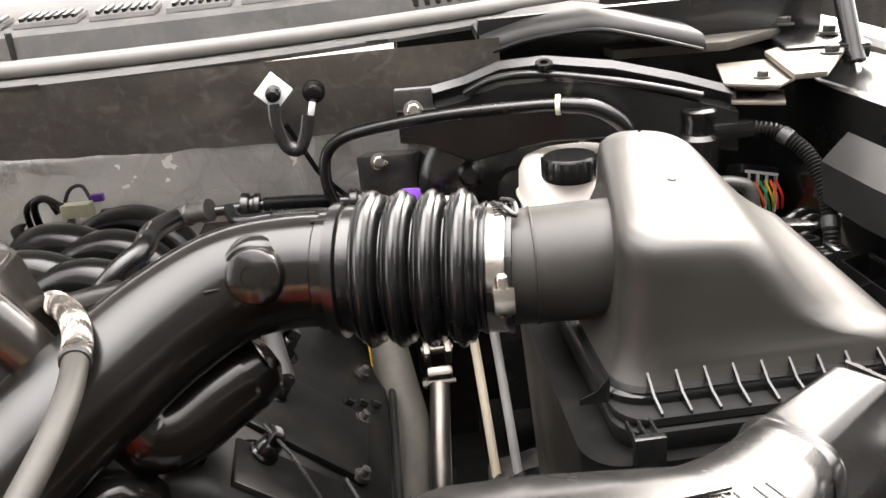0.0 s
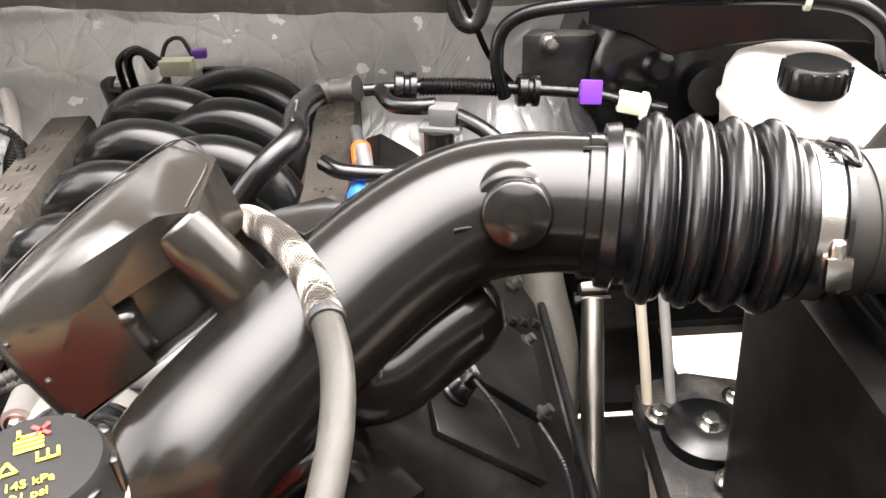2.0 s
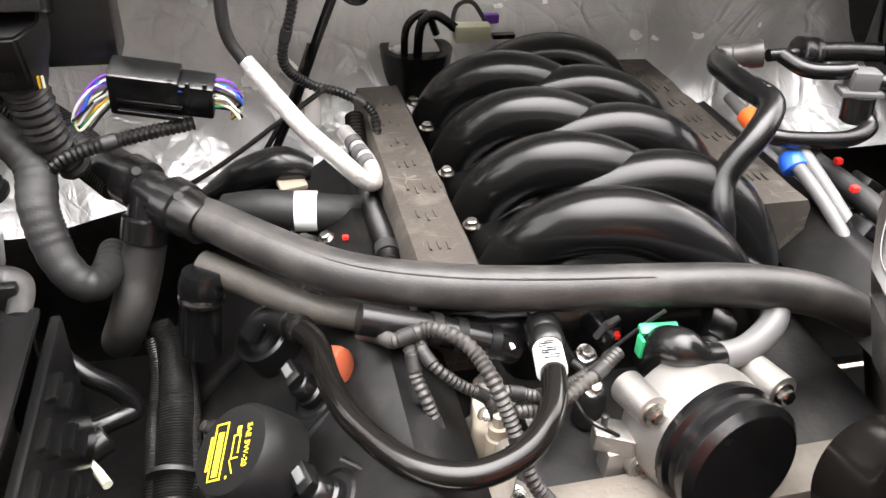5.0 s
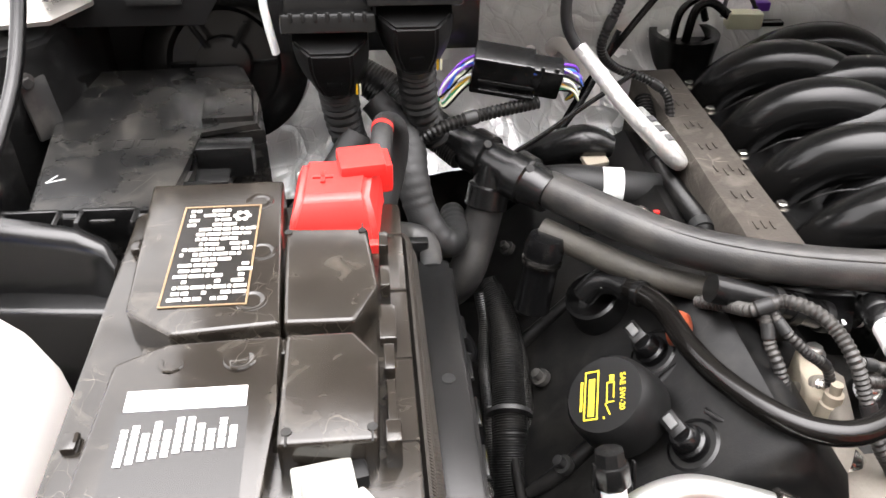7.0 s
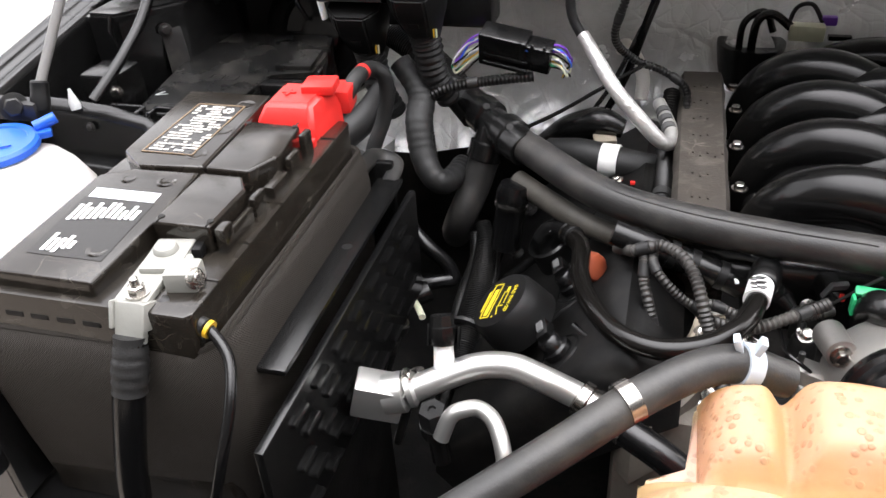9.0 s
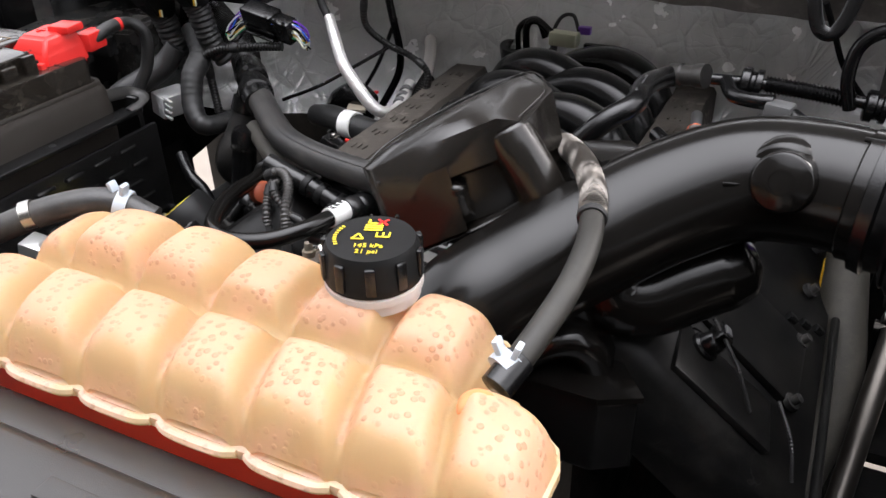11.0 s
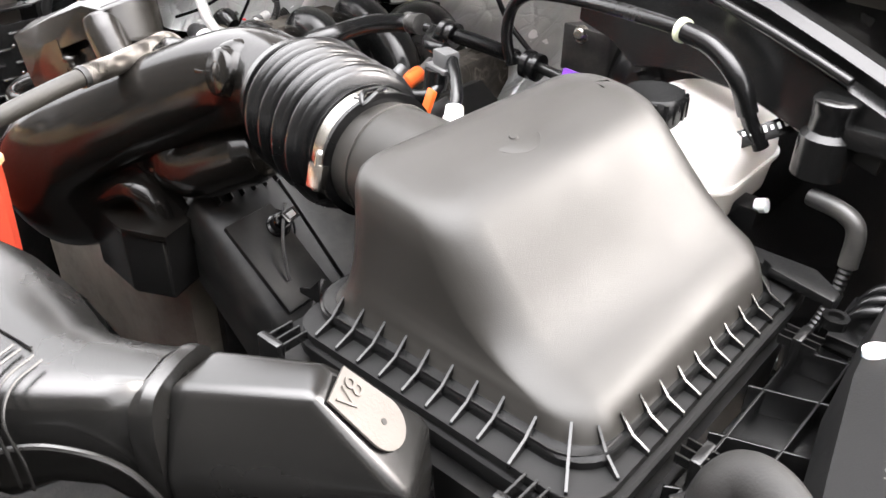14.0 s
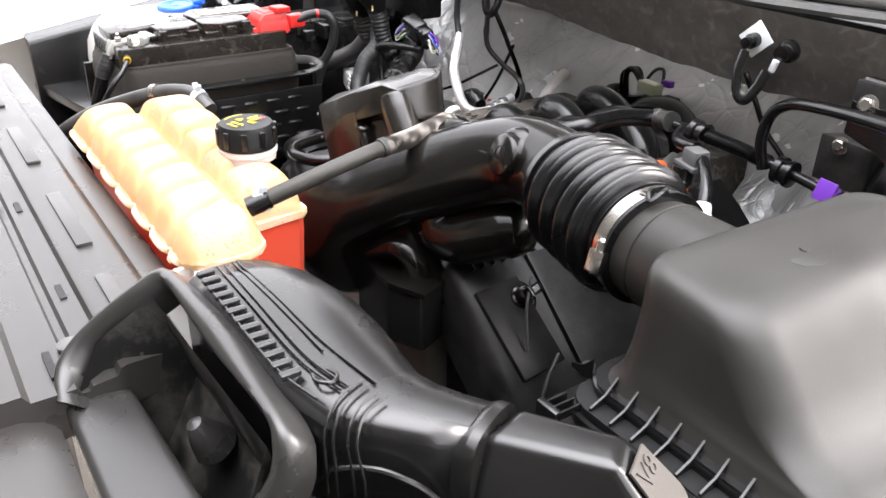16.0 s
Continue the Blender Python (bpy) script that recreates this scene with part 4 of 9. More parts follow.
part("outlet_column", tube(B(), [(-0.056, 0.800, 1.166), (-0.046, 0.798, 1.152), (-0.033, 0.797, 1.134), (-0.019, 0.796, 1.112), (-0.011, 0.795, 1.096)], [0.019, 0.0205, 0.0205, 0.0205, 0.0205], 32, 5), M_RESON, reson, angle=85)
part("parting_line", tube(B(), [q + Vector((0, 0, 0.0008)) for q in inset(REST, 0.006, 0.0052)[3:]], 0.0006, 6, 6), M_RESON, reson)
bm = B()
loft(bm, [[Vector(p) + Vector((0.1, 0.5, 0.6)) * o for p in ((-0.142, 0.742, 1.046), (-0.126, 0.738, 1.050), (-0.1183, 0.7490, 1.0580), (-0.0508, 0.784, 1.0940), (-0.012, 0.800, 1.118), (-0.03, 0.825, 1.118), (-0.12, 0.79, 1.07))] for o in (0, 0.005)])
part("mounting_flange", bm, M_RESON, reson)
bolt("flange_bolt", -0.1288, 0.741, 1.0560, 0.0042, (0.1, -0.7, 0.7), M_METAL_DARK, reson)
for p in ((-0.1415, 0.7375, 1.1290), (-0.1240, 0.7340, 1.1040)):
    part("rivet_mark", box(B(), *p, 0.004, 0.003, 0.003, 0.0008, rot=(0, 0, -40)), M_RESON, reson)

# ---- braided vent hose ----
vent = thing("braided_vent_hose", 0.03, 0.7, 1.14, "grey vent hose with steel-braided sleeve end", "hose")
vpts = [(-0.034, 0.868, 1.126), (-0.020, 0.850, 1.136), (0.006, 0.812, 1.1415), (0.0267, 0.768, 1.1430), (0.0390, 0.726, 1.1440), (0.0465, 0.69, 1.1415), (0.0475, 0.652, 1.134), (0.0425, 0.618, 1.1235), (0.0360, 0.590, 1.1135), (0.0305, 0.573, 1.1065)]
M_VENTHOSE = mat("dusty_tan_grey_hose", (0.022, 0.0205, 0.018), 0.45, spec=0.35, grain=700, bump=0.3, vary=0.35, dust=0.16, dust_colour=(0.18, 0.165, 0.135))
part("hose", tube(B(), vpts[3:], 0.0088, 18, 8), M_VENTHOSE, vent)
line = curve_points(vpts[:5], 14)
part("braid_core", tube(B(), vpts[:5], 0.0098, 16, 8), M_BRAID, vent, "braided steel sleeve")
for sgn in (1, -1):
    for s in range(18):
        pts = []
        dd, uu, ww = basis(line[1] - line[0])
        for i, q in enumerate(line):
            dd = (line[min(i + 1, len(line) - 1)] - line[max(i - 1, 0)]).normalized()
            uu = (uu - dd * uu.dot(dd)).normalized()
            ww = uu.cross(dd)
            a = sgn * i * 0.42 + s * 2 * math.pi / 18
            pts.append(q + 0.0104 * (math.cos(a) * uu + math.sin(a) * ww))
        part("strand", tube(B(), pts, 0.00034, 4, 1, smooth=False), M_BRAIDWIRE, vent)
part("frayed_end", lathe(B(), vpts[4], Vector(vpts[5]) - Vector(vpts[4]), [(-0.004, 0.0098), (0, 0.0112), (0.004, 0.0106), (0.004, 0.0088)], 18), M_TAPE, vent)
part("hose_end", lathe(B(), vpts[9], Vector(vpts[8]) - Vector(vpts[9]), [(-0.002, 0.008), (-0.001, 0.0105), (0.022, 0.0105), (0.023, 0.009)], 18), M_RUBBER, vent)
M_CLIP = mat("pale_blue_grey_clip", (0.45, 0.50, 0.55), 0.4, bump=0.1)


def spring_clip(pos, axis_, r):
    t = thing("spring_clip", *pos, "pale grey spring clip round hose end", "clip", "hose spring clips")
    part("band", lathe(B(), pos, axis_, [(-0.005, r), (-0.005, r + 0.0015), (0.005, r + 0.0015), (0.005, r)], 20), M_CLIP, t)
    for k in (-1, 1):
        bm = B()
        box(bm, pos[0] + 0.006 * k, pos[1] - 0.001, pos[2] + r + 0.004, 0.004, 0.008, 0.010, 0.001, rot=(0, 20 * k, 0))
        part("ear", bm, M_CLIP, t)
    return t


spring_clip(Vector((0.032, 0.587, 1.1115)), (0.4, 0.8, 0.35), 0.0108)

# ---- coolant tank ----
M_NUB = make_translucent("orange_nub", (0.95, 0.42, 0.2), (1.0, 0.5, 0.2), 0.4)
tank = thing("coolant_tank", -0.15, 0.57, 0.95, "amber milky coolant tank with lobed top and condensation", "coolant tank")
bm = B()
seams = [-0.388, -0.315, -0.247, -0.182, -0.116, -0.051, 0.008, 0.076]


def groove(d, w):
    return math.exp(-(d / w) ** 2)


def lobes(x, y):
    # the seams of the front row run aslant towards the lip
    xs_ = x - 0.022 * min(1, max(0, (0.566 - y) / 0.08))
    gx = max(groove(xs_ - s, 0.0075) for s in seams[1:7])
    gy = groove(y - 0.566, 0.0075) if x < 0.012 else 0
    u, v = (x + 0.156) / 0.232, (y - 0.531) / (0.0445 - 0.005 * gx)
    ef = max(0, 1 - abs(u) ** 12) ** 0.5 * max(0, 1 - abs(v) ** 3.0) ** 0.5
    u, v = (x + 0.172) / 0.186, (y - 0.600) / (0.0435 - 0.004 * gx)
    eb = max(0, 1 - abs(u) ** 16) ** 0.5 * max(0, 1 - abs(v) ** 3.0) ** 0.5
    rise = min(1, max(0, (-0.10 - x) / 0.13)) * min(1, max(0, (x + 0.335) / 0.03))
    e = max(ef * 1.03, eb * (1.14 + 0.24 * rise))
    e = max(e, 0.80 * min(1, max(0, 1 - abs((x + 0.172) / 0.18) ** 16)) ** 0.5 * groove(y - 0.566, 0.02) ** 0.5) if -0.352 < x < 0.008 else e
    i = max([k for k in range(7) if seams[k] <= xs_] or [0])
    fx = (xs_ - seams[i]) / (seams[i + 1] - seams[i])
    pillow = max(0, math.sin(math.pi * min(1, max(0, fx)))) ** 0.6
    corner = math.hypot(max(0, x - 0.048), max(0, 0.515 - y, y - 0.545 if x > 0.048 else 0))
    e *= max(0, 1 - (corner / 0.0285) ** 5) ** 0.5
    z = 1.080 + 0.040 * e * (0.84 + 0.16 * pillow) * (1 - 0.34 * max(gx, gy))
    z += 0.008 * groove(math.hypot(x + 0.076, y - 0.617), 0.034)
    z += 0.004 * groove(math.hypot(x - 0.030, y - 0.546), 0.011)
    return Vector((x, y, z))


sheet(bm, [-0.156 + 0.2325 * k / 115 for k in range(-115, 116)], [0.5665 + 0.0785 * math.copysign(1 - (1 - abs(k) / 36) ** 1.4, k) for k in range(-36, 37)], lobes, 0.002)
bmesh.ops.delete(bm, geom=[f for f in bm.faces if all(v.co.z < 1.0803 for v in f.verts)], context="FACES")
shell = part("upper_shell", bm, M_TANK, tank, angle=85)
outline = [(p.x, p.y) for p in round_rect(-0.156, 0.53, 0.472, 0.092, 0.02, 0, 5)]
full = [(-0.385, 0.494), (-0.375, 0.487), (0.045, 0.487), (0.062, 0.491), (0.074, 0.502), (0.079, 0.52), (0.079, 0.55), (0.073, 0.566), (0.06, 0.576), (0.022, 0.58), (0.018, 0.638), (0.008, 0.647), (-0.35, 0.647), (-0.36, 0.638), (-0.362, 0.59), (-0.385, 0.58)]
part("seam_lip", prism(B(), full, 1.073, 1.081, 0.002), M_TANK, tank)
low = [(-0.372, 0.505), (-0.36, 0.498), (0.045, 0.498), (0.06, 0.508), (0.06, 0.562), (0.05, 0.57), (0.012, 0.575), (0.01, 0.635), (0.0, 0.645), (-0.34, 0.645), (-0.35, 0.635), (-0.352, 0.58), (-0.372, 0.57)]
part("lower_shell", loft(B(), [[Vector((x * 0.97, 0.575 + (y - 0.575) * 0.9, 0.93)) for x, y in low], [Vector((x, y, 1.05)) for x, y in low], [Vector((x, y, 1.0735)) for x, y in low]]), M_COOLANT, tank, "translucent lower shell filled with red coolant")
for p in ((0.066, 0.505), (0.062, 0.53), (0.05, 0.49)):
    part("foot_rib", box(B(), p[0], p[1], 1.03, 0.004, 0.018, 0.09, 0.001, rot=(0, 12, 0)), M_MILKY, tank, "milky moulded foot rib")
bm = B()
loft(bm, [[Vector(p) for p in ((0.030, 0.489, 1.074), (0.070, 0.500, 1.074), (0.074, 0.530, 1.074), (0.060, 0.560, 1.074))], [Vector(p) for p in ((0.052, 0.492, 1.045), (0.082, 0.500, 1.045), (0.086, 0.526, 1.045), (0.074, 0.556, 1.045))], [Vector(p) for p in ((0.090, 0.487, 0.985), (0.104, 0.498, 0.985), (0.106, 0.520, 0.985), (0.086, 0.548, 0.985))]])
bmesh.ops.bevel(bm, geom=bm.edges[:], offset=0.003, segments=2, affect="EDGES", clamp_overlap=True)
part("foot", bm, M_MILKY, tank, "milky moulded mounting foot")
part("nub", lathe(B(), (0.030, 0.546, 1.113), (0, -0.2, 1), [(0, 0.012), (0.003, 0.011), (0.006, 0.007), (0.007, 0)], 20), M_NUB, tank, "orange moulded nub")
for k in range(7):
    xa, xb = seams[k] + 0.004 + (0.021 if k else 0), seams[k + 1] + (0.017 if k < 6 else -0.022)
    part("lobe_lip", tube(B(), [(xa, 0.4885, 1.0775), (xa + 0.012, 0.4845, 1.0775), (xb - 0.012, 0.4845, 1.0775), (xb, 0.4885, 1.0775)], 0.0038, 8, 5), M_TANK, tank)
part("filler_neck", lathe(B(), (-0.076, 0.617, 1.118), (0, 0, 1), [(0, 0.031), (0.006, 0.0305), (0.008, 0.033), (0.013, 0.033), (0.014, 0.03)], 36), M_MILKY, tank, "white filler neck")
cap = part("cap", lathe(B(), (-0.076, 0.617, 1.1325), (0, 0, 1), [(0, 0.0325), (0.003, 0.0335), (0.006, 0.0325), (0.021, 0.0315), (0.0265, 0.029), (0.027, 0.0)], 48), M_CAP, tank, "black screw cap with yellow warning symbols")
for k in range(10):
    a = radians(36 * k + 10)
    bm = B()
    box(bm, -0.076 + 0.0325 * math.cos(a), 0.617 + 0.0325 * math.sin(a), 1.1455, 0.004, 0.007, 0.02, 0.0015, rot=(0, 0, math.degrees(a)))
    part("grip_lug", bm, M_PLASTIC, cap)


def text(body, x, y, z, size, material, parent, rot=(0, 0, 0), depth=0.0002, align="CENTER", name="lettering"):
    c = bpy.data.curves.new(name, "FONT")
    c.body, c.size, c.extrude, c.align_x, c.align_y = body, size, depth, align, "CENTER"
    ob = new(name, c)
    ob.matrix_world = pose(x, y, z, *rot)
    bpy.context.view_layer.update()
    me = bpy.data.meshes.new_from_object(ob.evaluated_get(bpy.context.evaluated_depsgraph_get()))
    m = ob.matrix_world.copy()
    bpy.data.objects.remove(ob)
    me.materials.clear()
    me.materials.append(material)
    o = new(name, me)
    o.matrix_world = m
    o.parent = parent
    o.matrix_parent_inverse = parent.matrix_world.inverted()
    o["label"] = "printed lettering"
    return o


CZ = 1.1601
CAPROT = 20


def on_cap(u, v, z=CZ):
    a = radians(CAPROT)
    return -0.076 + u * math.cos(a) - v * math.sin(a), 0.617 + u * math.sin(a) + v * math.cos(a), z


text("145 kPa", *on_cap(0.0, -0.0115), 0.0062, M_INK, cap, (0, 0, CAPROT))
text("21 psi", *on_cap(0.0, -0.0185), 0.0062, M_INK, cap, (0, 0, CAPROT))
bm = B()
for k in range(4):
    x, y, z = on_cap(0.0, 0.0085 + k * 0.0028)
    box(bm, x, y, CZ, 0.012 - (0.002 if k == 3 else 0), 0.0018, 0.0003, rot=(0, 0, CAPROT))
box(bm, *on_cap(-0.004, 0.019), 0.0016, 0.006, 0.0003, rot=(0, 0, CAPROT))
part("warning_symbol", bm, M_INK, cap)
bm = B()
for a in (45, -45):
    box(bm, *on_cap(0.005, 0.0185, CZ + 0.0002), 0.010, 0.0018, 0.0003, rot=(0, 0, CAPROT + a))
part("cross_symbol", bm, M_RED, cap)
bm = B()
x, y, z = on_cap(-0.0085, -0.001)
for k in range(3):
    a = radians(90 + 120 * k + CAPROT)
    box(bm, x + 0.0022 * math.cos(a + math.pi), y + 0.0022 * math.sin(a + math.pi), CZ, 0.0013, 0.008, 0.0003, rot=(0, 0, math.degrees(a)))
x, y, z = on_cap(0.0075, 0.0)
box(bm, x, y, CZ, 0.0095, 0.0013, 0.0003, rot=(0, 0, CAPROT))
for k in (-1, 0, 1):
    x, y, z = on_cap(0.0075 + 0.0042 * k, 0.0025)
    box(bm, x, y, CZ, 0.0012, 0.006, 0.0003, rot=(0, 0, CAPROT))
part("small_symbols", bm, M_INK, cap)
bm = B()
for k in range(9):
    a = radians(150 + k * 7 + CAPROT)
    box(bm, -0.076 + 0.0235 * math.cos(a), 0.617 + 0.0235 * math.sin(a), CZ, 0.0025, 0.0011, 0.0003, rot=(0, 0, math.degrees(a)))
part("rim_print", bm, M_INK, cap)

# overflow hose at the far end of the tank
over = thing("overflow_hose", -0.42, 0.6, 1.1, "grey rubber hose on coolant tank end", "hose")
part("hose", tube(B(), [(-0.31, 0.655, 1.10), (-0.345, 0.645, 1.115), (-0.385, 0.618, 1.112), (-0.44, 0.575, 1.09), (-0.50, 0.535, 1.06), (-0.56, 0.50, 1.02)], 0.0115, 18), M_HOSE, over)
part("steel_band", lathe(B(), (-0.395, 0.611, 1.11), (-0.75, -0.6, -0.2), [(0, 0.0115), (0, 0.0128), (0.009, 0.0128), (0.009, 0.0115)], 20), M_STEEL, over)
spring_clip(Vector((-0.335, 0.649, 1.112)), (0.8, 0.3, -0.3), 0.0118)

# ---- air inlet duct ----
snorkel = thing("air_inlet_duct", 0.33, 0.5, 0.95, "black moulded air inlet duct with scoop mouth", "inlet duct")


def duct_ring(f, b, z0, z1, r=0.35, n=40, slope=0.0):
    """A rounded section across the duct from its front to its back side."""
    f, b = Vector((*f, 0)), Vector((*b, 0))
    c, h = (f + b) / 2, (b - f) / 2
    out = []
    for i in range(n):
        a = 2 * math.pi * i / n
        cx, cz = math.cos(a), math.sin(a)
        px = math.copysign(abs(cx) ** (2 / 5), cx)
        pz = math.copysign(abs(cz) ** (2 / 5), cz)
        q = c + h * px
        out.append(Vector((q.x, q.y, (z0 + z1) / 2 + (z1 - z0) / 2 * pz - slope * max(0, px) ** 2 * (1 if pz > 0 else 0))))
    return out


bm = B()
loft(bm, [duct_ring((0.202, 0.454), (0.196, 0.520), 1.06, 1.135, slope=0.01),
          duct_ring((0.205, 0.450), (0.205, 0.542), 1.050, 1.148, slope=0.028),
          duct_ring((0.235, 0.450), (0.240, 0.562), 1.050, 1.152, slope=0.032),
          duct_ring((0.280, 0.450), (0.278, 0.572), 1.050, 1.153, slope=0.036),
          duct_ring((0.330, 0.452), (0.315, 0.573), 1.050, 1.153, slope=0.040),
          duct_ring((0.375, 0.457), (0.352, 0.569), 1.050, 1.152, slope=0.044),
          duct_ring((0.410, 0.468), (0.385, 0.564), 1.060, 1.149, slope=0.042),
          duct_ring((0.432, 0.487), (0.408, 0.568), 1.075, 1.146, slope=0.034),
          duct_ring((0.450, 0.505), (0.424, 0.573), 1.070, 1.144, slope=0.026),
          duct_ring((0.468, 0.524), (0.438, 0.581), 1.040, 1.142, slope=0.020)])
body = part("body", bm, M_DUCT, snorkel, angle=80)
part("joint_collar", loft(B(), [duct_ring((0.466, 0.520), (0.437, 0.579), 1.03, 1.140, slope=0.012), duct_ring((0.472, 0.523), (0.442, 0.584), 1.03, 1.143, slope=0.012), duct_ring((0.476, 0.528), (0.446, 0.588), 1.03, 1.141, slope=0.012)]), M_DUCT, snorkel)
bm = B()
loft(bm, [[Vector((x, y, 0.93)) for x, y in ((0.480, 0.530), (0.444, 0.588), (0.556, 0.668), (0.592, 0.614))],
          [Vector(p) for p in ((0.476, 0.527, 1.085), (0.441, 0.585, 1.095), (0.550, 0.658, 1.088), (0.585, 0.608, 1.080))],
          [Vector(p) for p in ((0.463, 0.545, 1.133), (0.456, 0.582, 1.133), (0.515, 0.612, 1.139), (0.533, 0.588, 1.139))]])
bmesh.ops.bevel(bm, geom=[e for e in bm.edges if max(v.co.z for v in e.verts) > 1.0], offset=0.007, segments=4, profile=0.55, affect="EDGES", clamp_overlap=True)
elbow = part("elbow_box", bm, M_DUCT, snorkel, angle=60)
# worn moulded plate with a round end on the sloping end of the elbow
pa, pb, pc = Vector((0.525, 0.602, 1.140)), Vector((0.5675, 0.633, 1.084)), Vector((0.016, -0.028, -0.002))
down, along = (pb - pa).normalized(), pc.normalized()
face = along.cross(down).normalized()
face = face if face.z > 0 else -face
mid = pa.lerp(pb, 0.56) + face * 0.0008
outl = [pa.lerp(pb, 0.10) + along * 0.013, pa.lerp(pb, 0.10) - along * 0.013] + [mid + 0.0165 * (-along * math.cos(q) + down * math.sin(q)) for q in [math.pi * k / 14 for k in range(15)]]
outl = [q + face * 0.0008 for q in outl]
bm = B()
loft(bm, [outl, [q + face * 0.0016 for q in outl]])
M_WORN = mat("worn_grey_plate", (0.065, 0.057, 0.05), 0.45, grain=500, bump=0.4, vary=0.5)
plate = part("cast_plate", bm, M_WORN, elbow, "worn grey moulded plate")
part("centre_dot", lathe(B(), mid + face * 0.0022, face, [(0, 0.002), (0.0006, 0.002), (0.0006, 0)], 12), M_DARK, elbow)
tm = Matrix((along * -1, down * -1, face)).transposed().to_euler()
tp = pa.lerp(pb, 0.24) + face * 0.0028
text("V8", *tp, 0.019, M_WORN, elbow, tuple(math.degrees(q) for q in tm), 0.0010)
for k in range(5):
    part("mould_mark", box(B(), 0.578 + k * 0.0012, 0.606 + k * 0.001, 1.07 - k * 0.009, 0.0012, 0.002, 0.006, rot=(0, 0, 40)), M_DUCT, elbow)
for k in range(13):
    part("vent_bar", box(B(), 0.222 + k * 0.0125, 0.4635, 1.1535, 0.0062, 0.0135, 0.004, 0.0012), M_DUCT, body)
for y, n in ((0.4555, 1), (0.472, 2), (0.4775, 3)):
    part("ridge", tube(B(), [(0.214, y + 0.004, 1.151), (0.28, y + 0.003, 1.1535), (0.36, y + 0.003, 1.1535), (0.40, y + 0.012, 1.151)], 0.0011, 6, 6), M_DUCT, body)
for o in (0.0, 0.006, 0.016, 0.0225):
    part("band_ridge", tube(B(), [(0.398 + o, 0.500 + o * 0.2, 1.1515), (0.405 + o, 0.480 + o * 0.25, 1.150), (0.413 + o, 0.466 + o * 0.4, 1.138), (0.419 + o, 0.4625 + o * 0.6, 1.115), (0.420 + o, 0.4625 + o * 0.6, 1.095)], 0.0010, 6, 6), M_DUCT, body)
part("long_ridge", tube(B(), [(0.212, 0.492, 1.1505), (0.28, 0.495, 1.153), (0.35, 0.497, 1.1532), (0.405, 0.506, 1.150)], 0.0010, 6, 6), M_DUCT, body)
part("long_ridge", tube(B(), [(0.212, 0.4885, 1.1505), (0.28, 0.4905, 1.1533), (0.36, 0.492, 1.1533)], 0.0010, 6, 6), M_DUCT, body)
part("latch_loop", tube(B(), [(0.378, 0.476, 1.152), (0.388, 0.474, 1.154), (0.394, 0.481, 1.154), (0.388, 0.488, 1.153), (0.378, 0.486, 1.152)], 0.0014, 8, 5), M_DUCT, body)
part("edge_trim", tube(B(), [(0.405, 0.462, 1.092), (0.425, 0.468, 1.115), (0.448, 0.490, 1.118), (0.470, 0.515, 1.095), (0.50, 0.532, 1.04), (0.53, 0.55, 0.98)], 0.0022, 8, 6), M_DUCT, body)

# scoop mouth with a thick rounded lip round a deep dark throat
lip = [(0.178, 0.420, 1.130), (0.186, 0.436, 1.142), (0.205, 0.440, 1.145), (0.27, 0.440, 1.147), (0.35, 0.440, 1.147), (0.393, 0.440, 1.146), (0.409, 0.437, 1.138), (0.413, 0.430, 1.115), (0.406, 0.406, 1.080), (0.418, 0.384, 1.066), (0.432, 0.363, 1.058)]
lip2 = [(0.178, 0.420, 1.130), (0.168, 0.402, 1.114), (0.159, 0.379, 1.093), (0.162, 0.362, 1.078), (0.174, 0.354, 1.069), (0.195, 0.350, 1.062)]
bm = B()
mc, mn = Vector((0.29, 0.40, 1.10)), Vector((0.0, -0.72, 0.69))
rings = []
for q in curve_points(lip2[::-1] + lip[1:], 6):
    away = q - mc
    away = (away - mn * away.dot(mn)).normalized()
    rings.append([q + away * a + mn * b for a, b in ((-0.010, -0.030), (-0.008, -0.006), (-0.005, 0.000), (0.000, 0.003), (0.005, 0.002), (0.009, -0.002), (0.011, -0.010), (0.010, -0.024), (0.004, -0.022), (0.003, -0.006), (-0.002, -0.006), (-0.006, -0.030))])
loft(bm, rings)
mouth = part("scoop_lip", bm, M_LIP, snorkel, "grey rounded scoop lip", angle=60)
bm = B()
loft(bm, [[Vector(p) for p in ((0.186, 0.430, 1.126), (0.40, 0.434, 1.130), (0.41, 0.405, 1.07), (0.41, 0.36, 1.04), (0.19, 0.36, 1.055), (0.172, 0.385, 1.09))],
          [Vector(p) for p in ((0.20, 0.452, 1.05), (0.40, 0.455, 1.05), (0.41, 0.42, 0.92), (0.41, 0.36, 0.90), (0.20, 0.36, 0.90), (0.19, 0.40, 0.94))]], cap=False)
bm.faces.new([v for v in bm.verts][6:12])
part("throat", bm, M_THROAT, snorkel)
part("throat_step", prism(B(), [(0.178, 0.352), (0.43, 0.352), (0.415, 0.412), (0.19, 0.402)], 0.96, 1.054, 0.008, 4), M_LIP, snorkel)
part("round_socket", lathe(B(), (0.354, 0.380, 1.0545), (0, -0.35, 1), [(0, 0.014), (0.004, 0.0135), (0.004, 0.010), (-0.002, 0.0095), (-0.002, 0)], 24), M_DUCT, snorkel)
part("throat_cone", lathe(B(), (0.285, 0.436, 1.045), (0, -0.45, 0.9), [(0, 0.017), (0.018, 0.012), (0.030, 0.006), (0.032, 0)], 20), M_LIP, snorkel)

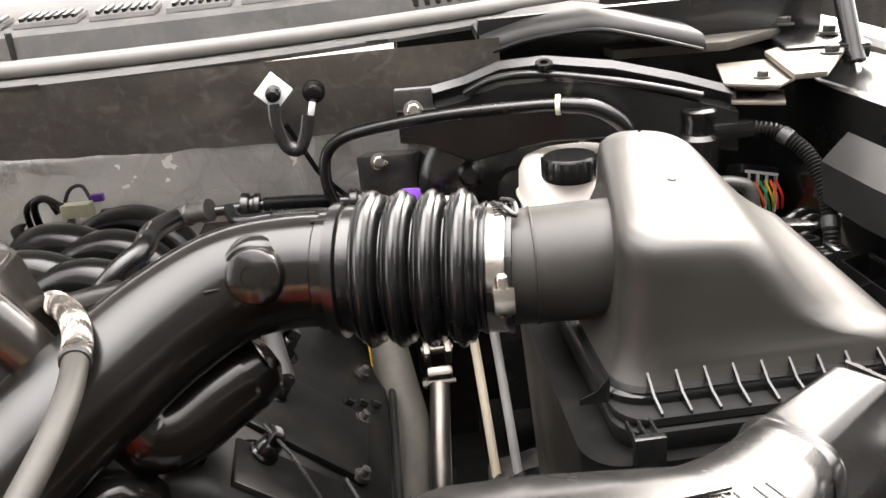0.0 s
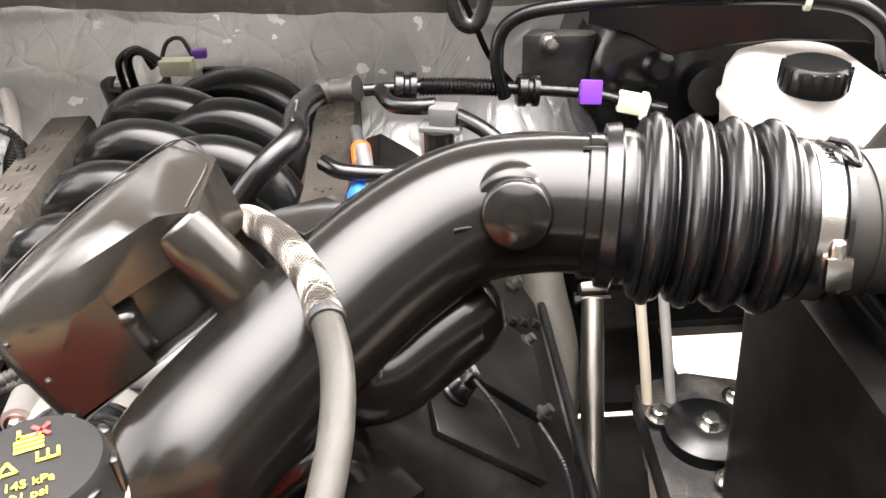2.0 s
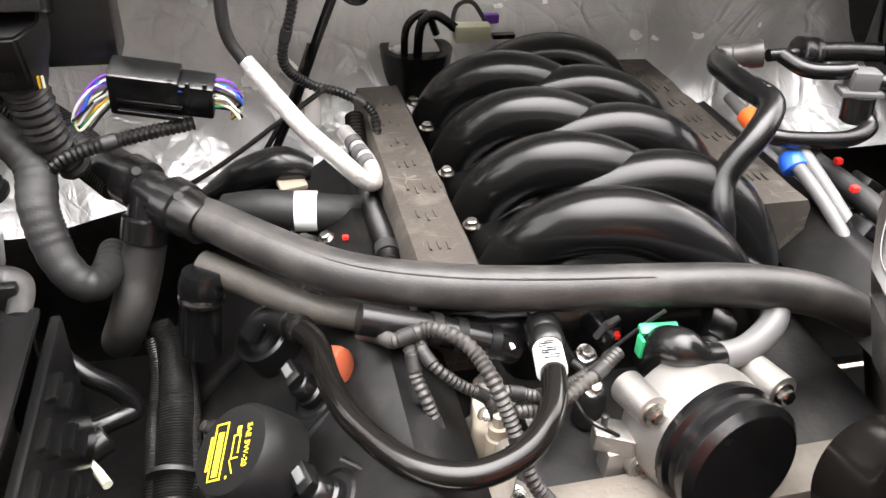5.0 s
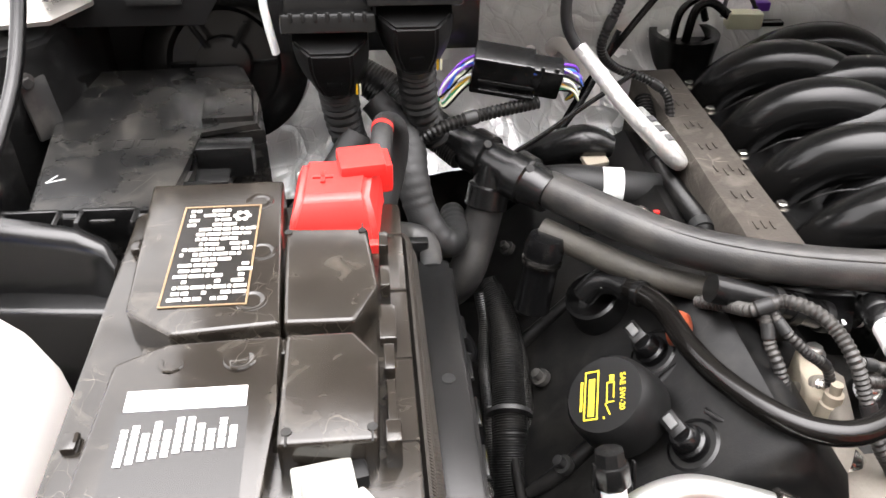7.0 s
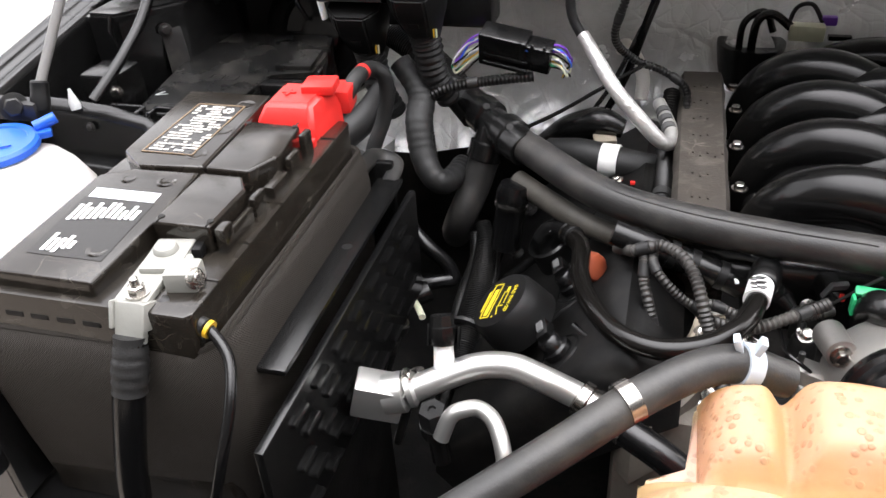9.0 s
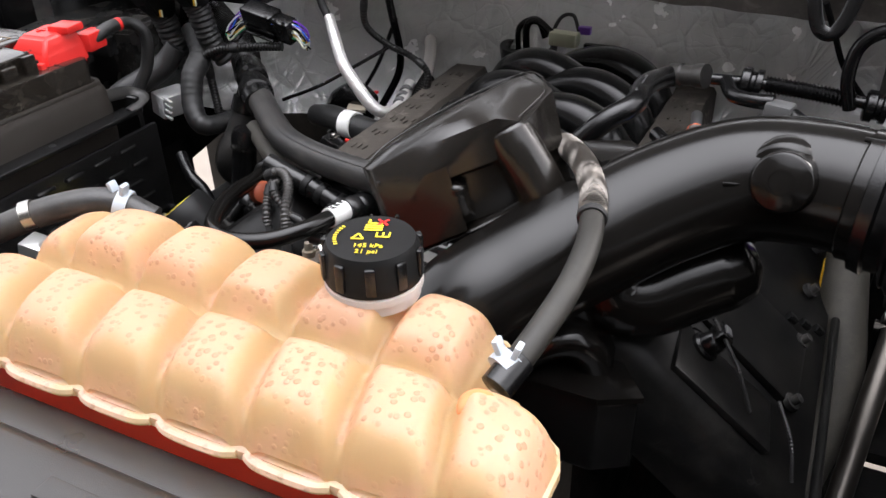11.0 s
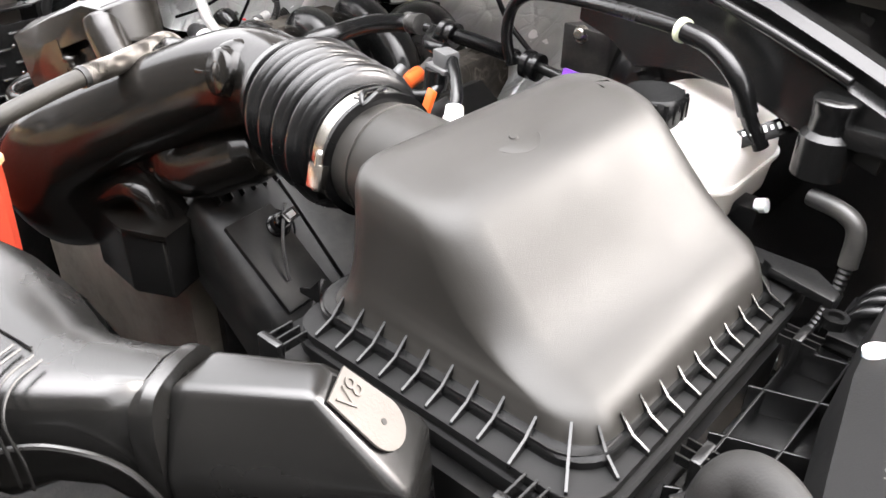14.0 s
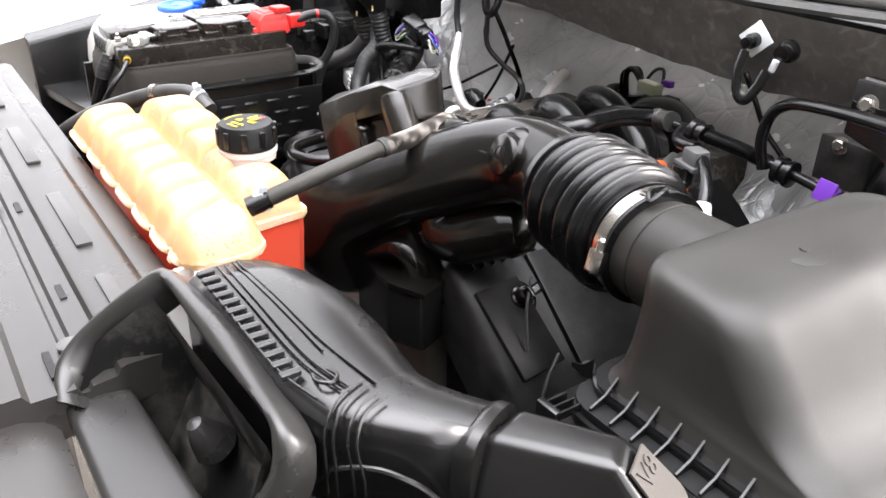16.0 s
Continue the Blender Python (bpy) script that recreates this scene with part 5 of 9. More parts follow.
# ---- engine block and valve covers ----
engine = thing("engine", -0.176, 1.15, 0.5, "black V8 engine with plastic valve covers", "engine")
part("block", box(B(), -0.176, 1.15, 0.68, 0.40, 0.62, 0.42, 0.02), M_DARK, engine)
part("front_cover", box(B(), -0.20, 0.83, 0.74, 0.42, 0.05, 0.32, 0.015), M_CAST, engine, "grimy grey cast aluminium front cover")
for sgn in (-1, 1):
    def at(a, h, sgn=sgn):
        """A place on the cover: a along its slope from the inner edge, h out of its face."""
        return -0.176 + sgn * (0.232 + a * 0.745 + h * 0.667), (0.968 if sgn < 0 else 0.985) - a * 0.60 + h * 0.745
    bm = B()
    prof = [at(-0.01, -0.07), at(-0.01, -0.015), at(0.0, 0.0), at(0.05, 0.004), at(0.15, 0.0), at(0.235, -0.004), at(0.25, -0.018), at(0.25, -0.07)]
    y0, y1 = (0.80, 1.30) if sgn < 0 else (0.80, 1.33)
    loft(bm, [[Vector((x, y, z - (0.02 if k else 0))) for x, z in prof] for y, k in ((y0, 1), (y0 + 0.015, 0), (y1 - 0.015, 0), (y1, 1))])
    cover = part("valve_cover", bm, M_COVER, engine, "black plastic valve cover", angle=50)
    nrm = Vector((sgn * 0.667, 0, 0.745))
    for k in range(4):
        y = (0.85 if sgn < 0 else 0.875) + k * 0.105
        x, z = at(0.075, 0.0)
        o = Vector((x, y, z))
        part("coil_well", lathe(B(), o, nrm, [(-0.004, 0.024), (0.003, 0.0235), (0.004, 0.0205), (0.001, 0.019), (0.001, 0.0)], 24), M_PLASTIC, cover)
        if k != 2 or sgn > 0:
            part("coil_boot", lathe(B(), o, nrm, [(0, 0.0155), (0.010, 0.0145), (0.012, 0.012), (0.022, 0.011), (0.024, 0.009), (0.024, 0)], 20), M_RUBBER, cover)
            q = o + nrm * 0.026 + Vector((0, 0.006, 0))
            part("coil_plug", box(B(), *q, 0.014, 0.022, 0.014, 0.002, rot=(0, sgn * 42, 15)), M_PLASTIC, cover)
            part("plug_latch", box(B(), *(q + nrm * 0.008), 0.007, 0.012, 0.002, 0.0005, rot=(0, sgn * 42, 15)), M_GREY, cover)
        x, z = at(0.19, 0.003)
        part("stud", lathe(B(), (x, y + 0.04, z), nrm, [(0, 0.009), (0.006, 0.009), (0.006, 0.005), (0.014, 0.005), (0.015, 0)], 12), M_METAL_DARK, cover)
    if sgn > 0:
        for k in range(7):
            x, z = at(0.012, 0.004)
            part("fin", box(B(), x, y0 + 0.03 + k * 0.016, z, 0.018, 0.0022, 0.014, 0.0006, rot=(0, 40, 0)), M_COVER, cover)
        x, z = at(0.11, 0.004)
        part("raised_pad", box(B(), x, y0 + 0.17, z, 0.17, 0.12, 0.010, 0.004, rot=(0, 40, 0)), M_COVER, cover)
        x, z = at(0.11, 0.003)
        part("raised_pad", box(B(), x, y0 + 0.055, z, 0.12, 0.07, 0.008, 0.003, rot=(0, 40, 6)), M_COVER, cover)
        for k in range(3):
            x, z = at(0.17 + 0.02 * k, 0.008)
            part("clip_tab", box(B(), x, y0 + 0.24 + 0.012 * k, z, 0.012, 0.010, 0.008, 0.002, rot=(0, 40, 20)), M_PLASTIC, cover)
    part("edge_bead", tube(B(), [Vector((at(0.243, 0.0)[0], y, at(0.243, 0.0)[1])) for y in (y0 + 0.02, (y0 + y1) / 2, y1 - 0.02)], 0.005, 10, 4), M_COVER, cover)
    for ya, yb in ((y0 + 0.09, y0 + 0.13), (y0 + 0.26, y0 + 0.30)) if sgn < 0 else ():
        part("swage", tube(B(), [Vector((at(a, 0.0)[0], yy, at(a, 0.0)[1])) for a, yy in ((0.06, yb), (0.12, (ya + yb) / 2), (0.20, ya), (0.235, ya - 0.004))], [0.004, 0.007, 0.008, 0.006], 12, 6), M_COVER, cover, angle=85)

# oil filler cap with yellow print
oil = thing("oil_filler_cap", -0.52, 0.89, 0.94, "black oil filler cap with yellow oil can print", "oil cap")
on = Vector((-0.62, -0.12, 0.775)).normalized()
oc = Vector((-0.520, 0.890, 0.935))
part("cap_body", lathe(B(), oc, on, [(-0.02, 0.040), (0.0, 0.0385), (0.012, 0.037), (0.018, 0.033), (0.0182, 0)], 32), M_CAP, oil)


def oil_at(u, v, h=0.0186):
    e1 = Vector((0.30, 0.93, 0.22))
    e1 = (e1 - on * e1.dot(on)).normalized()
    e2 = e1.cross(on)
    return oc + on * h + e2 * u + e1 * v, e2, e1


def oil_bar(bm, u, v, su, sv, a=0):
    p, e2, e1 = oil_at(u, v)
    m = Matrix(((e2.x, e1.x, on.x), (e2.y, e1.y, on.y), (e2.z, e1.z, on.z))).to_4x4()
    r = Matrix.Rotation(radians(a), 4, "Z")
    bmesh.ops.create_cube(bm, size=1.0, matrix=Matrix.Translation(p) @ m @ r @ Matrix.Diagonal((su, sv, 0.0003, 1)))


bm = B()
for v in (-0.021, 0.021):
    oil_bar(bm, -0.011, v, 0.0115, 0.0012)
for u in (-0.0168, -0.0052):
    oil_bar(bm, u, 0, 0.0012, 0.043)
oil_bar(bm, -0.0108, -0.002, 0.0055, 0.033)
oil_bar(bm, -0.020, 0.0, 0.0022, 0.026)
part("brand_block", bm, M_INK, oil, "yellow printed block")
bm = B()
oil_bar(bm, 0.003, 0.000, 0.001, 0.018)
oil_bar(bm, 0.009, 0.002, 0.001, 0.014)
oil_bar(bm, 0.006, 0.009, 0.007, 0.001)
oil_bar(bm, 0.006, -0.008, 0.007, 0.001)
oil_bar(bm, 0.004, -0.014, 0.001, 0.011, 25)
oil_bar(bm, 0.007, 0.013, 0.004, 0.005)
oil_bar(bm, 0.001, -0.021, 0.0015, 0.002)
part("oil_can_symbol", bm, M_INK, oil)
p, e2, e1 = oil_at(0.0165, 0.0)
t = text("SAE 5W-20", *p, 0.0068, M_INK, oil)
t.matrix_parent_inverse = oil.matrix_world.inverted()
t.matrix_basis = Matrix.Translation(p) @ Matrix(((-e1.x, e2.x, on.x), (-e1.y, e2.y, on.y), (-e1.z, e2.z, on.z))).to_4x4()

# ---- intake manifold ----
manifold = thing("intake_manifold", -0.176, 1.2, 0.85, "black plastic intake manifold with eight curved runners", "manifold")
part("plenum", box(B(), -0.176, 1.2, 0.92, 0.24, 0.46, 0.10, 0.03, seg=4), M_PLASTIC, manifold)
for i in range(4):
    yl = 1.010 + 0.104 * i
    run = part("runner", tube(B(), [(-0.284, yl + 0.042, 0.92), (-0.281, yl + 0.032, 0.962), (-0.264, yl + 0.016, 1.004), (-0.228, yl, 1.029), (-0.180, yl - 0.012, 1.029), (-0.128, yl - 0.024, 1.002), (-0.095, yl - 0.032, 0.957), (-0.085, yl - 0.036, 0.91)], 0.0290, 24, 7), M_RUNNER, manifold, angle=85)
    part("mould_edge", tube(B(), [(-0.276, yl - 0.012, 0.978), (-0.255, yl - 0.026, 1.000), (-0.22, yl - 0.036, 1.007), (-0.17, yl - 0.045, 1.000), (-0.13, yl - 0.052, 0.98)], 0.0012, 6, 6), M_PLASTIC, run)
    yr = 1.072 + 0.105 * i
    part("runner", tube(B(), [(-0.034, yr - 0.040, 0.92), (-0.040, yr - 0.032, 0.96), (-0.066, yr - 0.016, 1.005), (-0.112, yr, 1.024), (-0.165, yr + 0.012, 1.015), (-0.21, yr + 0.02, 0.985), (-0.23, yr + 0.03, 0.94)], 0.0285, 24, 7), M_RUNNER, manifold, angle=85)
part("front_lip", tube(B(), [(-0.30, 0.975, 0.965), (-0.26, 0.985, 0.985), (-0.22, 0.988, 0.990), (-0.18, 0.982, 0.985), (-0.155, 0.978, 0.97)], 0.007, 12, 6), M_TUBE, manifold)
part("front_lip", tube(B(), [(-0.15, 0.972, 0.975), (-0.12, 0.982, 0.99), (-0.09, 0.982, 0.99), (-0.06, 0.975, 0.975)], 0.007, 12, 6), M_TUBE, manifold)
for x, y in ((-0.306, 1.36), (-0.304, 1.29), (-0.306, 1.185), (-0.306, 1.085), (-0.045, 1.38), (-0.04, 1.28), (-0.038, 1.175)):
    bolt("manifold_bolt", x, y, 0.985, 0.006, (0, 0, 1), M_STEEL, manifold)
# pot and connector behind the manifold
pot = thing("vacuum_pot", -0.265, 1.455, 0.95, "black round vacuum actuator behind manifold", "actuator")
part("pot_body", lathe(B(), (-0.282, 1.462, 0.93), (0, 0, 1), [(0, 0.042), (0.06, 0.044), (0.08, 0.047), (0.086, 0.047), (0.086, 0.037), (0.074, 0.036), (0.074, 0)], 32), M_PLASTIC, pot)
part("link", tube(B(), [(-0.282, 1.455, 1.0), (-0.280, 1.445, 1.05), (-0.262, 1.444, 1.062), (-0.235, 1.44, 1.045)], 0.006, 10, 6), M_RUBBER, pot)
part("link", tube(B(), [(-0.298, 1.46, 1.0), (-0.296, 1.455, 1.045), (-0.270, 1.465, 1.058), (-0.255, 1.465, 1.03)], 0.005, 10, 6), M_RUBBER, pot)
sensor = thing("map_sensor", -0.217, 1.455, 1.02, "cream sensor connector on manifold rear", "sensor")
part("connector", box(B(), -0.215, 1.440, 1.040, 0.046, 0.022, 0.022, 0.004, rot=(0, 0, -4)), M_CREAM, sensor)
part("blue_latch", box(B(), -0.187, 1.455, 1.052, 0.02, 0.012, 0.012, 0.002), M_PURPLE, sensor, "dark blue latch")
part("lead", tube(B(), [(-0.195, 1.45, 1.05), (-0.21, 1.465, 1.07), (-0.23, 1.465, 1.065), (-0.24, 1.45, 1.04)], 0.003, 8, 6), M_TAPE, sensor)
part("lug", box(B(), -0.17, 1.45, 1.03, 0.03, 0.012, 0.006, 0.001), M_PLASTIC, sensor)


def foam_pad(x, y0, y1):
    f = thing("foam_pad", x, (y0 + y1) / 2, 0.93, "brown-grey foam acoustic pad with worn edges", "foam pad", "foam pads on the fuel rails")
    bm = B()
    n = 14
    rings = []
    for k in range(n + 1):
        y = y0 + (y1 - y0) * k / n
        j = [0.0025 * noise.noise(Vector((x * 9 + q, y * 30, 0))) for q in range(6)]
        rings.append([Vector((x - 0.030 + j[0], y, 0.90)), Vector((x - 0.029 + j[1], y, 0.992)), Vector((x - 0.024, y, 1.001 + j[2])), Vector((x + 0.024, y, 1.001 + j[3])), Vector((x + 0.029 + j[4], y, 0.992)), Vector((x + 0.030 + j[5], y, 0.90))])
    loft(bm, rings)
    part("pad", bm, M_FOAM, f, angle=50)
    for k in range(7):
        y = y0 + 0.05 + k * (y1 - y0 - 0.1) / 6
        bm = B()
        for q in range(3 if k != 2 else 5):
            box(bm, x - 0.010 + q * 0.008, y + 0.004 * math.sin(q * 3 + k), 1.0022, 0.002, 0.012, 0.0012)
        part("embossed_mark", bm, M_FOAM, f)
    return f


foam_pad(-0.347, 0.985, 1.378)
foam_pad(-0.002, 1.05, 1.42)

# ---- throttle body ----
throttle = thing("throttle_body", -0.19, 0.85, 0.9, "cast aluminium throttle body with black ring", "throttle body")
part("casting", lathe(B(), (-0.185, 0.885, 0.925), (0.15, -0.9, 0.15), [(0, 0.052), (0.03, 0.055), (0.05, 0.052), (0.052, 0.043), (0.02, 0.042), (0.02, 0.0)], 36), M_ALU, throttle)
part("coupling", lathe(B(), (-0.178, 0.845, 0.932), (0.15, -0.9, 0.15), [(0, 0.050), (0.004, 0.053), (0.012, 0.053), (0.015, 0.049), (0.022, 0.049), (0.026, 0.052), (0.034, 0.052), (0.04, 0.046)], 40), M_RUBBER, throttle, "black rubber coupling ring")
for a in (30, 150, 215, 325):
    x, z = -0.18 + 0.062 * math.cos(radians(a)), 0.93 + 0.056 * math.sin(radians(a))
    part("lug", lathe(B(), (x, 0.885, z), (0.15, -0.9, 0.15), [(0, 0.014), (0.035, 0.013), (0.037, 0)], 18), M_ALU, throttle)
    bolt("bolt", x + 0.005, 0.85, z + 0.005, 0.0065, (0.15, -0.9, 0.15), M_STEEL, throttle)

quick = thing("quick_connector", -0.197, 0.905, 0.95, "black elbow connector with green clip", "connector")
part("elbow", tube(B(), [(-0.197, 0.915, 0.95), (-0.197, 0.905, 0.975), (-0.190, 0.89, 0.985), (-0.175, 0.885, 0.978), (-0.15, 0.89, 0.972)], [0.015, 0.0165, 0.0165, 0.012, 0.0095], 18, 6), M_PLASTIC, quick)
part("green_clip", box(B(), -0.197, 0.916, 0.984, 0.032, 0.010, 0.006, 0.002, rot=(20, 0, -6)), M_GREEN, quick, "green locking clip")
part("clip_leg", box(B(), -0.214, 0.910, 0.974, 0.003, 0.010, 0.018, 0.001), M_GREEN, quick)
part("grey_hose", tube(B(), [(-0.155, 0.889, 0.972), (-0.13, 0.893, 0.972), (-0.10, 0.908, 0.98), (-0.085, 0.93, 0.99)], 0.0115, 18, 8), M_GREY, quick, "short grey hose")

# ---- big heater hose, tee and branches ----
hose = thing("heater_hose", -0.4, 1.0, 0.98, "thick dark grey rubber coolant hose", "hose")
part("hose", tube(B(), [(-0.560, 1.103, 1.015), (-0.535, 1.085, 1.014), (-0.48, 1.035, 1.010), (-0.43, 0.998, 1.008), (-0.36, 0.970, 1.008), (-0.28, 0.953, 1.008), (-0.2, 0.942, 1.008), (-0.12, 0.932, 1.005), (-0.05, 0.925, 0.99), (0.02, 0.93, 0.95)], 0.0182, 24), M_HOSE, hose)
part("mould_seam", tube(B(), [(-0.535, 1.0755, 1.0295), (-0.48, 1.0255, 1.0255), (-0.43, 0.9885, 1.0235), (-0.36, 0.9605, 1.0235), (-0.28, 0.9435, 1.0235), (-0.2, 0.9325, 1.0235)], 0.0009, 6, 8), M_HOSE, hose)
tee = thing("hose_tee", -0.59, 1.13, 1.0, "black plastic hose tee with ribbed collars", "tee")
td = Vector((-0.68, 0.73, 0.12)).normalized()
part("run", lathe(B(), (-0.550, 1.094, 1.014), td, [(-0.012, 0.0195), (0, 0.021), (0.012, 0.022), (0.014, 0.0245), (0.032, 0.0245), (0.034, 0.019), (0.062, 0.019), (0.064, 0.0235), (0.084, 0.0235), (0.086, 0.020), (0.11, 0.020)], 28), M_PLASTIC, tee)
part("branch", lathe(B(), (-0.588, 1.13, 1.02), (-0.22, -0.28, -0.93), [(0, 0.017), (0.02, 0.018), (0.022, 0.0215), (0.042, 0.0215), (0.044, 0.018)], 24), M_PLASTIC, tee)
for k in (0.022, 0.074):
    part("latch_window", lathe(B(), Vector((-0.550, 1.094, 1.014)) + td * k + Vector((0.004, -0.015, 0.019)), (0.15, -0.6, 0.78), [(0, 0.004), (0.0015, 0.004), (0.0015, 0)], 12), M_DARK, tee)
down = thing("bypass_hose", -0.61, 1.09, 0.9, "dark rubber hose dropping from tee", "hose")
part("hose", tube(B(), [(-0.597, 1.119, 0.98), (-0.606, 1.105, 0.95), (-0.618, 1.09, 0.92), (-0.63, 1.10, 0.89), (-0.64, 1.13, 0.86)], 0.0185, 20), M_HOSE, down)
up = thing("upper_loom", -0.68, 1.22, 1.04, "flat black braided wiring loom", "wiring loom")
part("braid", tube(B(), [(-0.615, 1.158, 1.016), (-0.632, 1.178, 1.024), (-0.657, 1.206, 1.035), (-0.686, 1.228, 1.052), (-0.714, 1.24, 1.068), (-0.75, 1.26, 1.08)], [0.020, 0.022, 0.024, 0.023, 0.02, 0.02], 20, 8, flat=0.8, ribs=300, depth=0.0009), M_LOOM, up)
pipe = thing("dusty_heater_pipe", -0.46, 1.02, 0.97, "dusty tan sheathed pipe with black connectors", "pipe")
part("sheath", tube(B(), [(-0.548, 1.075, 0.978), (-0.51, 1.045, 0.974), (-0.46, 1.008, 0.970), (-0.40, 0.985, 0.965), (-0.37, 0.975, 0.962)], [0.013, 0.0125, 0.012, 0.012, 0.014], 18), M_SHEATH, pipe)
part("coupler", lathe(B(), (-0.375, 0.976, 0.962), (1, -0.12, -0.04), [(0, 0.015), (0.02, 0.0155), (0.022, 0.018), (0.05, 0.018), (0.052, 0.0165), (0.085, 0.0165), (0.087, 0.019), (0.10, 0.019), (0.102, 0.014)], 24), M_PLASTIC, pipe)
part("white_mark", lathe(B(), (-0.282, 0.965, 0.958), (1, -0.12, -0.04), [(0, 0.0192), (0.003, 0.0192)], 24), M_WHITEINK, pipe)
stub = thing("capped_stub", -0.555, 1.055, 0.94, "black capped hose stub with ribbed collar", "hose stub")
part("stub", lathe(B(), (-0.548, 1.055, 0.985), (-0.12, -0.12, -0.98), [(0, 0.016), (0.01, 0.019), (0.02, 0.019), (0.022, 0.017), (0.06, 0.0175), (0.08, 0.0175)], 22), M_RUBBER, stub)
part("band", lathe(B(), (-0.551, 1.052, 0.961), (-0.12, -0.12, -0.98), [(0, 0.0195), (0.003, 0.0195)], 22), M_STEEL, stub)

pcv = thing("breather_hose", -0.4, 0.87, 0.96, "glossy black plastic breather hose", "hose")
part("hose", tube(B(), [(-0.486, 1.017, 0.955), (-0.472, 0.990, 0.964), (-0.461, 0.962, 0.968), (-0.457, 0.916, 0.972), (-0.444, 0.871, 0.975), (-0.415, 0.823, 0.98), (-0.378, 0.806, 0.982), (-0.339, 0.817, 0.984), (-0.312, 0.845, 0.987), (-0.297, 0.885, 0.987), (-0.290, 0.92, 0.982)], 0.0096, 20, 8), M_TUBE, pcv, angle=85)
for q in ((-0.481, 1.008, 0.957), (-0.473, 0.992, 0.963)):
    part("collar", lathe(B(), q, (0.5, -0.8, 0.25), [(-0.004, 0.0105), (-0.003, 0.0122), (0.003, 0.0122), (0.004, 0.0105)], 20), M_PLASTIC, pcv)
part("white_clip", box(B(), -0.496, 1.022, 0.952, 0.012, 0.008, 0.010, 0.002, rot=(0, 30, 20)), M_WHITE, pcv, "white plastic clip")
part("elbow", tube(B(), [(-0.512, 1.03, 0.93), (-0.502, 1.03, 0.945), (-0.490, 1.022, 0.953), (-0.480, 1.006, 0.958)], 0.0115, 18, 6), M_PLASTIC, pcv)
part("label_sleeve", lathe(B(), (-0.2985, 0.882, 0.987), (0.2, 0.97, -0.05), [(0, 0.0117), (0.026, 0.0117)], 20), M_WHITEINK, pcv, "white printed sleeve")
bm = B()
for k in range(8):
    box(bm, -0.2985 + 0.004 * math.sin(k * 2.1), 0.886 + 0.0025 * k, 0.9985, 0.012 - (k % 3) * 0.003, 0.0012, 0.0006)
part("label_print", bm, M_DARK, pcv)
part("end_fitting", lathe(B(), (-0.292, 0.908, 0.985), (0.2, 0.97, -0.15), [(0, 0.012), (0.004, 0.0145), (0.016, 0.0145), (0.018, 0.0125), (0.022, 0.0145), (0.034, 0.0145), (0.036, 0.011)], 20), M_PLASTIC, pcv)
grom = thing("grommet", -0.447, 0.978, 0.93, "orange-brown rubber grommet in valve cover", "grommet")
M_BROWN = mat("orange_brown_rubber", (0.28, 0.06, 0.025), 0.5, bump=0.2)
part("ring", lathe(B(), (-0.450, 0.955, 0.953), (0.75, -0.5, 0.35), [(-0.004, 0.016), (0.004, 0.0155), (0.010, 0.013), (0.012, 0.009)], 24), M_BROWN, grom)
well = thing("open_coil_well", -0.49, 1.025, 0.92, "black plastic collar round open well", "collar")
part("collar", lathe(B(), (-0.495, 1.035, 0.915), (-0.5, -0.2, 0.83), [(-0.01, 0.03), (0.018, 0.027), (0.02, 0.024), (0.0, 0.021), (0.0, 0.0)], 28), M_PLASTIC, well)


def loom(name, pts, r, label, material=M_LOOM):
    t = thing(name, *pts[0], label, "wiring loom", "corrugated wiring looms")
    part("conduit", tube(B(), pts, r, 12, 8, ribs=220, depth=r * 0.2), material, t, angle=30)
    line = curve_points(pts, 8)
    for k in (len(line) // 4, 3 * len(line) // 4):
        part("tape_band", lathe(B(), line[k], line[k + 1] - line[k], [(-0.006, r * 0.9), (-0.006, r * 1.06), (0.006, r * 1.06), (0.006, r * 0.9)], 14), M_TAPE, t)
    return t


loom("wiring_loom", [(-0.425, 0.975, 0.965), (-0.414, 0.945, 0.985), (-0.408, 0.922, 1.000), (-0.396, 0.918, 1.008), (-0.383, 0.917, 1.012), (-0.366, 0.904, 1.012), (-0.354, 0.887, 1.006), (-0.345, 0.866, 0.992), (-0.335, 0.850, 0.965), (-0.325, 0.831, 0.935), (-0.312, 0.826, 0.915), (-0.296, 0.826, 0.890)], 0.0062, "dusty corrugated wiring loom arching beside heater pipe", M_LOOMDUST)
loom("wiring_loom", [(-0.399, 0.923, 1.000), (-0.397, 0.909, 0.993), (-0.396, 0.900, 0.982), (-0.390, 0.887, 0.968), (-0.383, 0.878, 0.945), (-0.376, 0.877, 0.920)], 0.0055, "dusty corrugated wiring loom over valve cover", M_LOOMDUST)
loom("wiring_loom", [(-0.390, 0.924, 1.000), (-0.389, 0.907, 0.998), (-0.381, 0.898, 0.990), (-0.364, 0.893, 0.975), (-0.344, 0.894, 0.958), (-0.335, 0.893, 0.940)], 0.0048, "thin dusty corrugated loom to sender", M_LOOMDUST)
loom("wiring_loom", [(-0.342, 0.867, 0.990), (-0.328, 0.868, 0.985), (-0.314, 0.868, 0.980), (-0.297, 0.877, 0.975)], 0.0048, "thin dusty corrugated loom branch", M_LOOMDUST)
loom("wiring_loom", [(-0.335, 0.86, 0.975), (-0.30, 0.87, 0.965), (-0.265, 0.885, 0.972), (-0.235, 0.905, 0.975)], 0.006, "thin dusty corrugated wiring loom at throttle body", M_LOOMDUST)
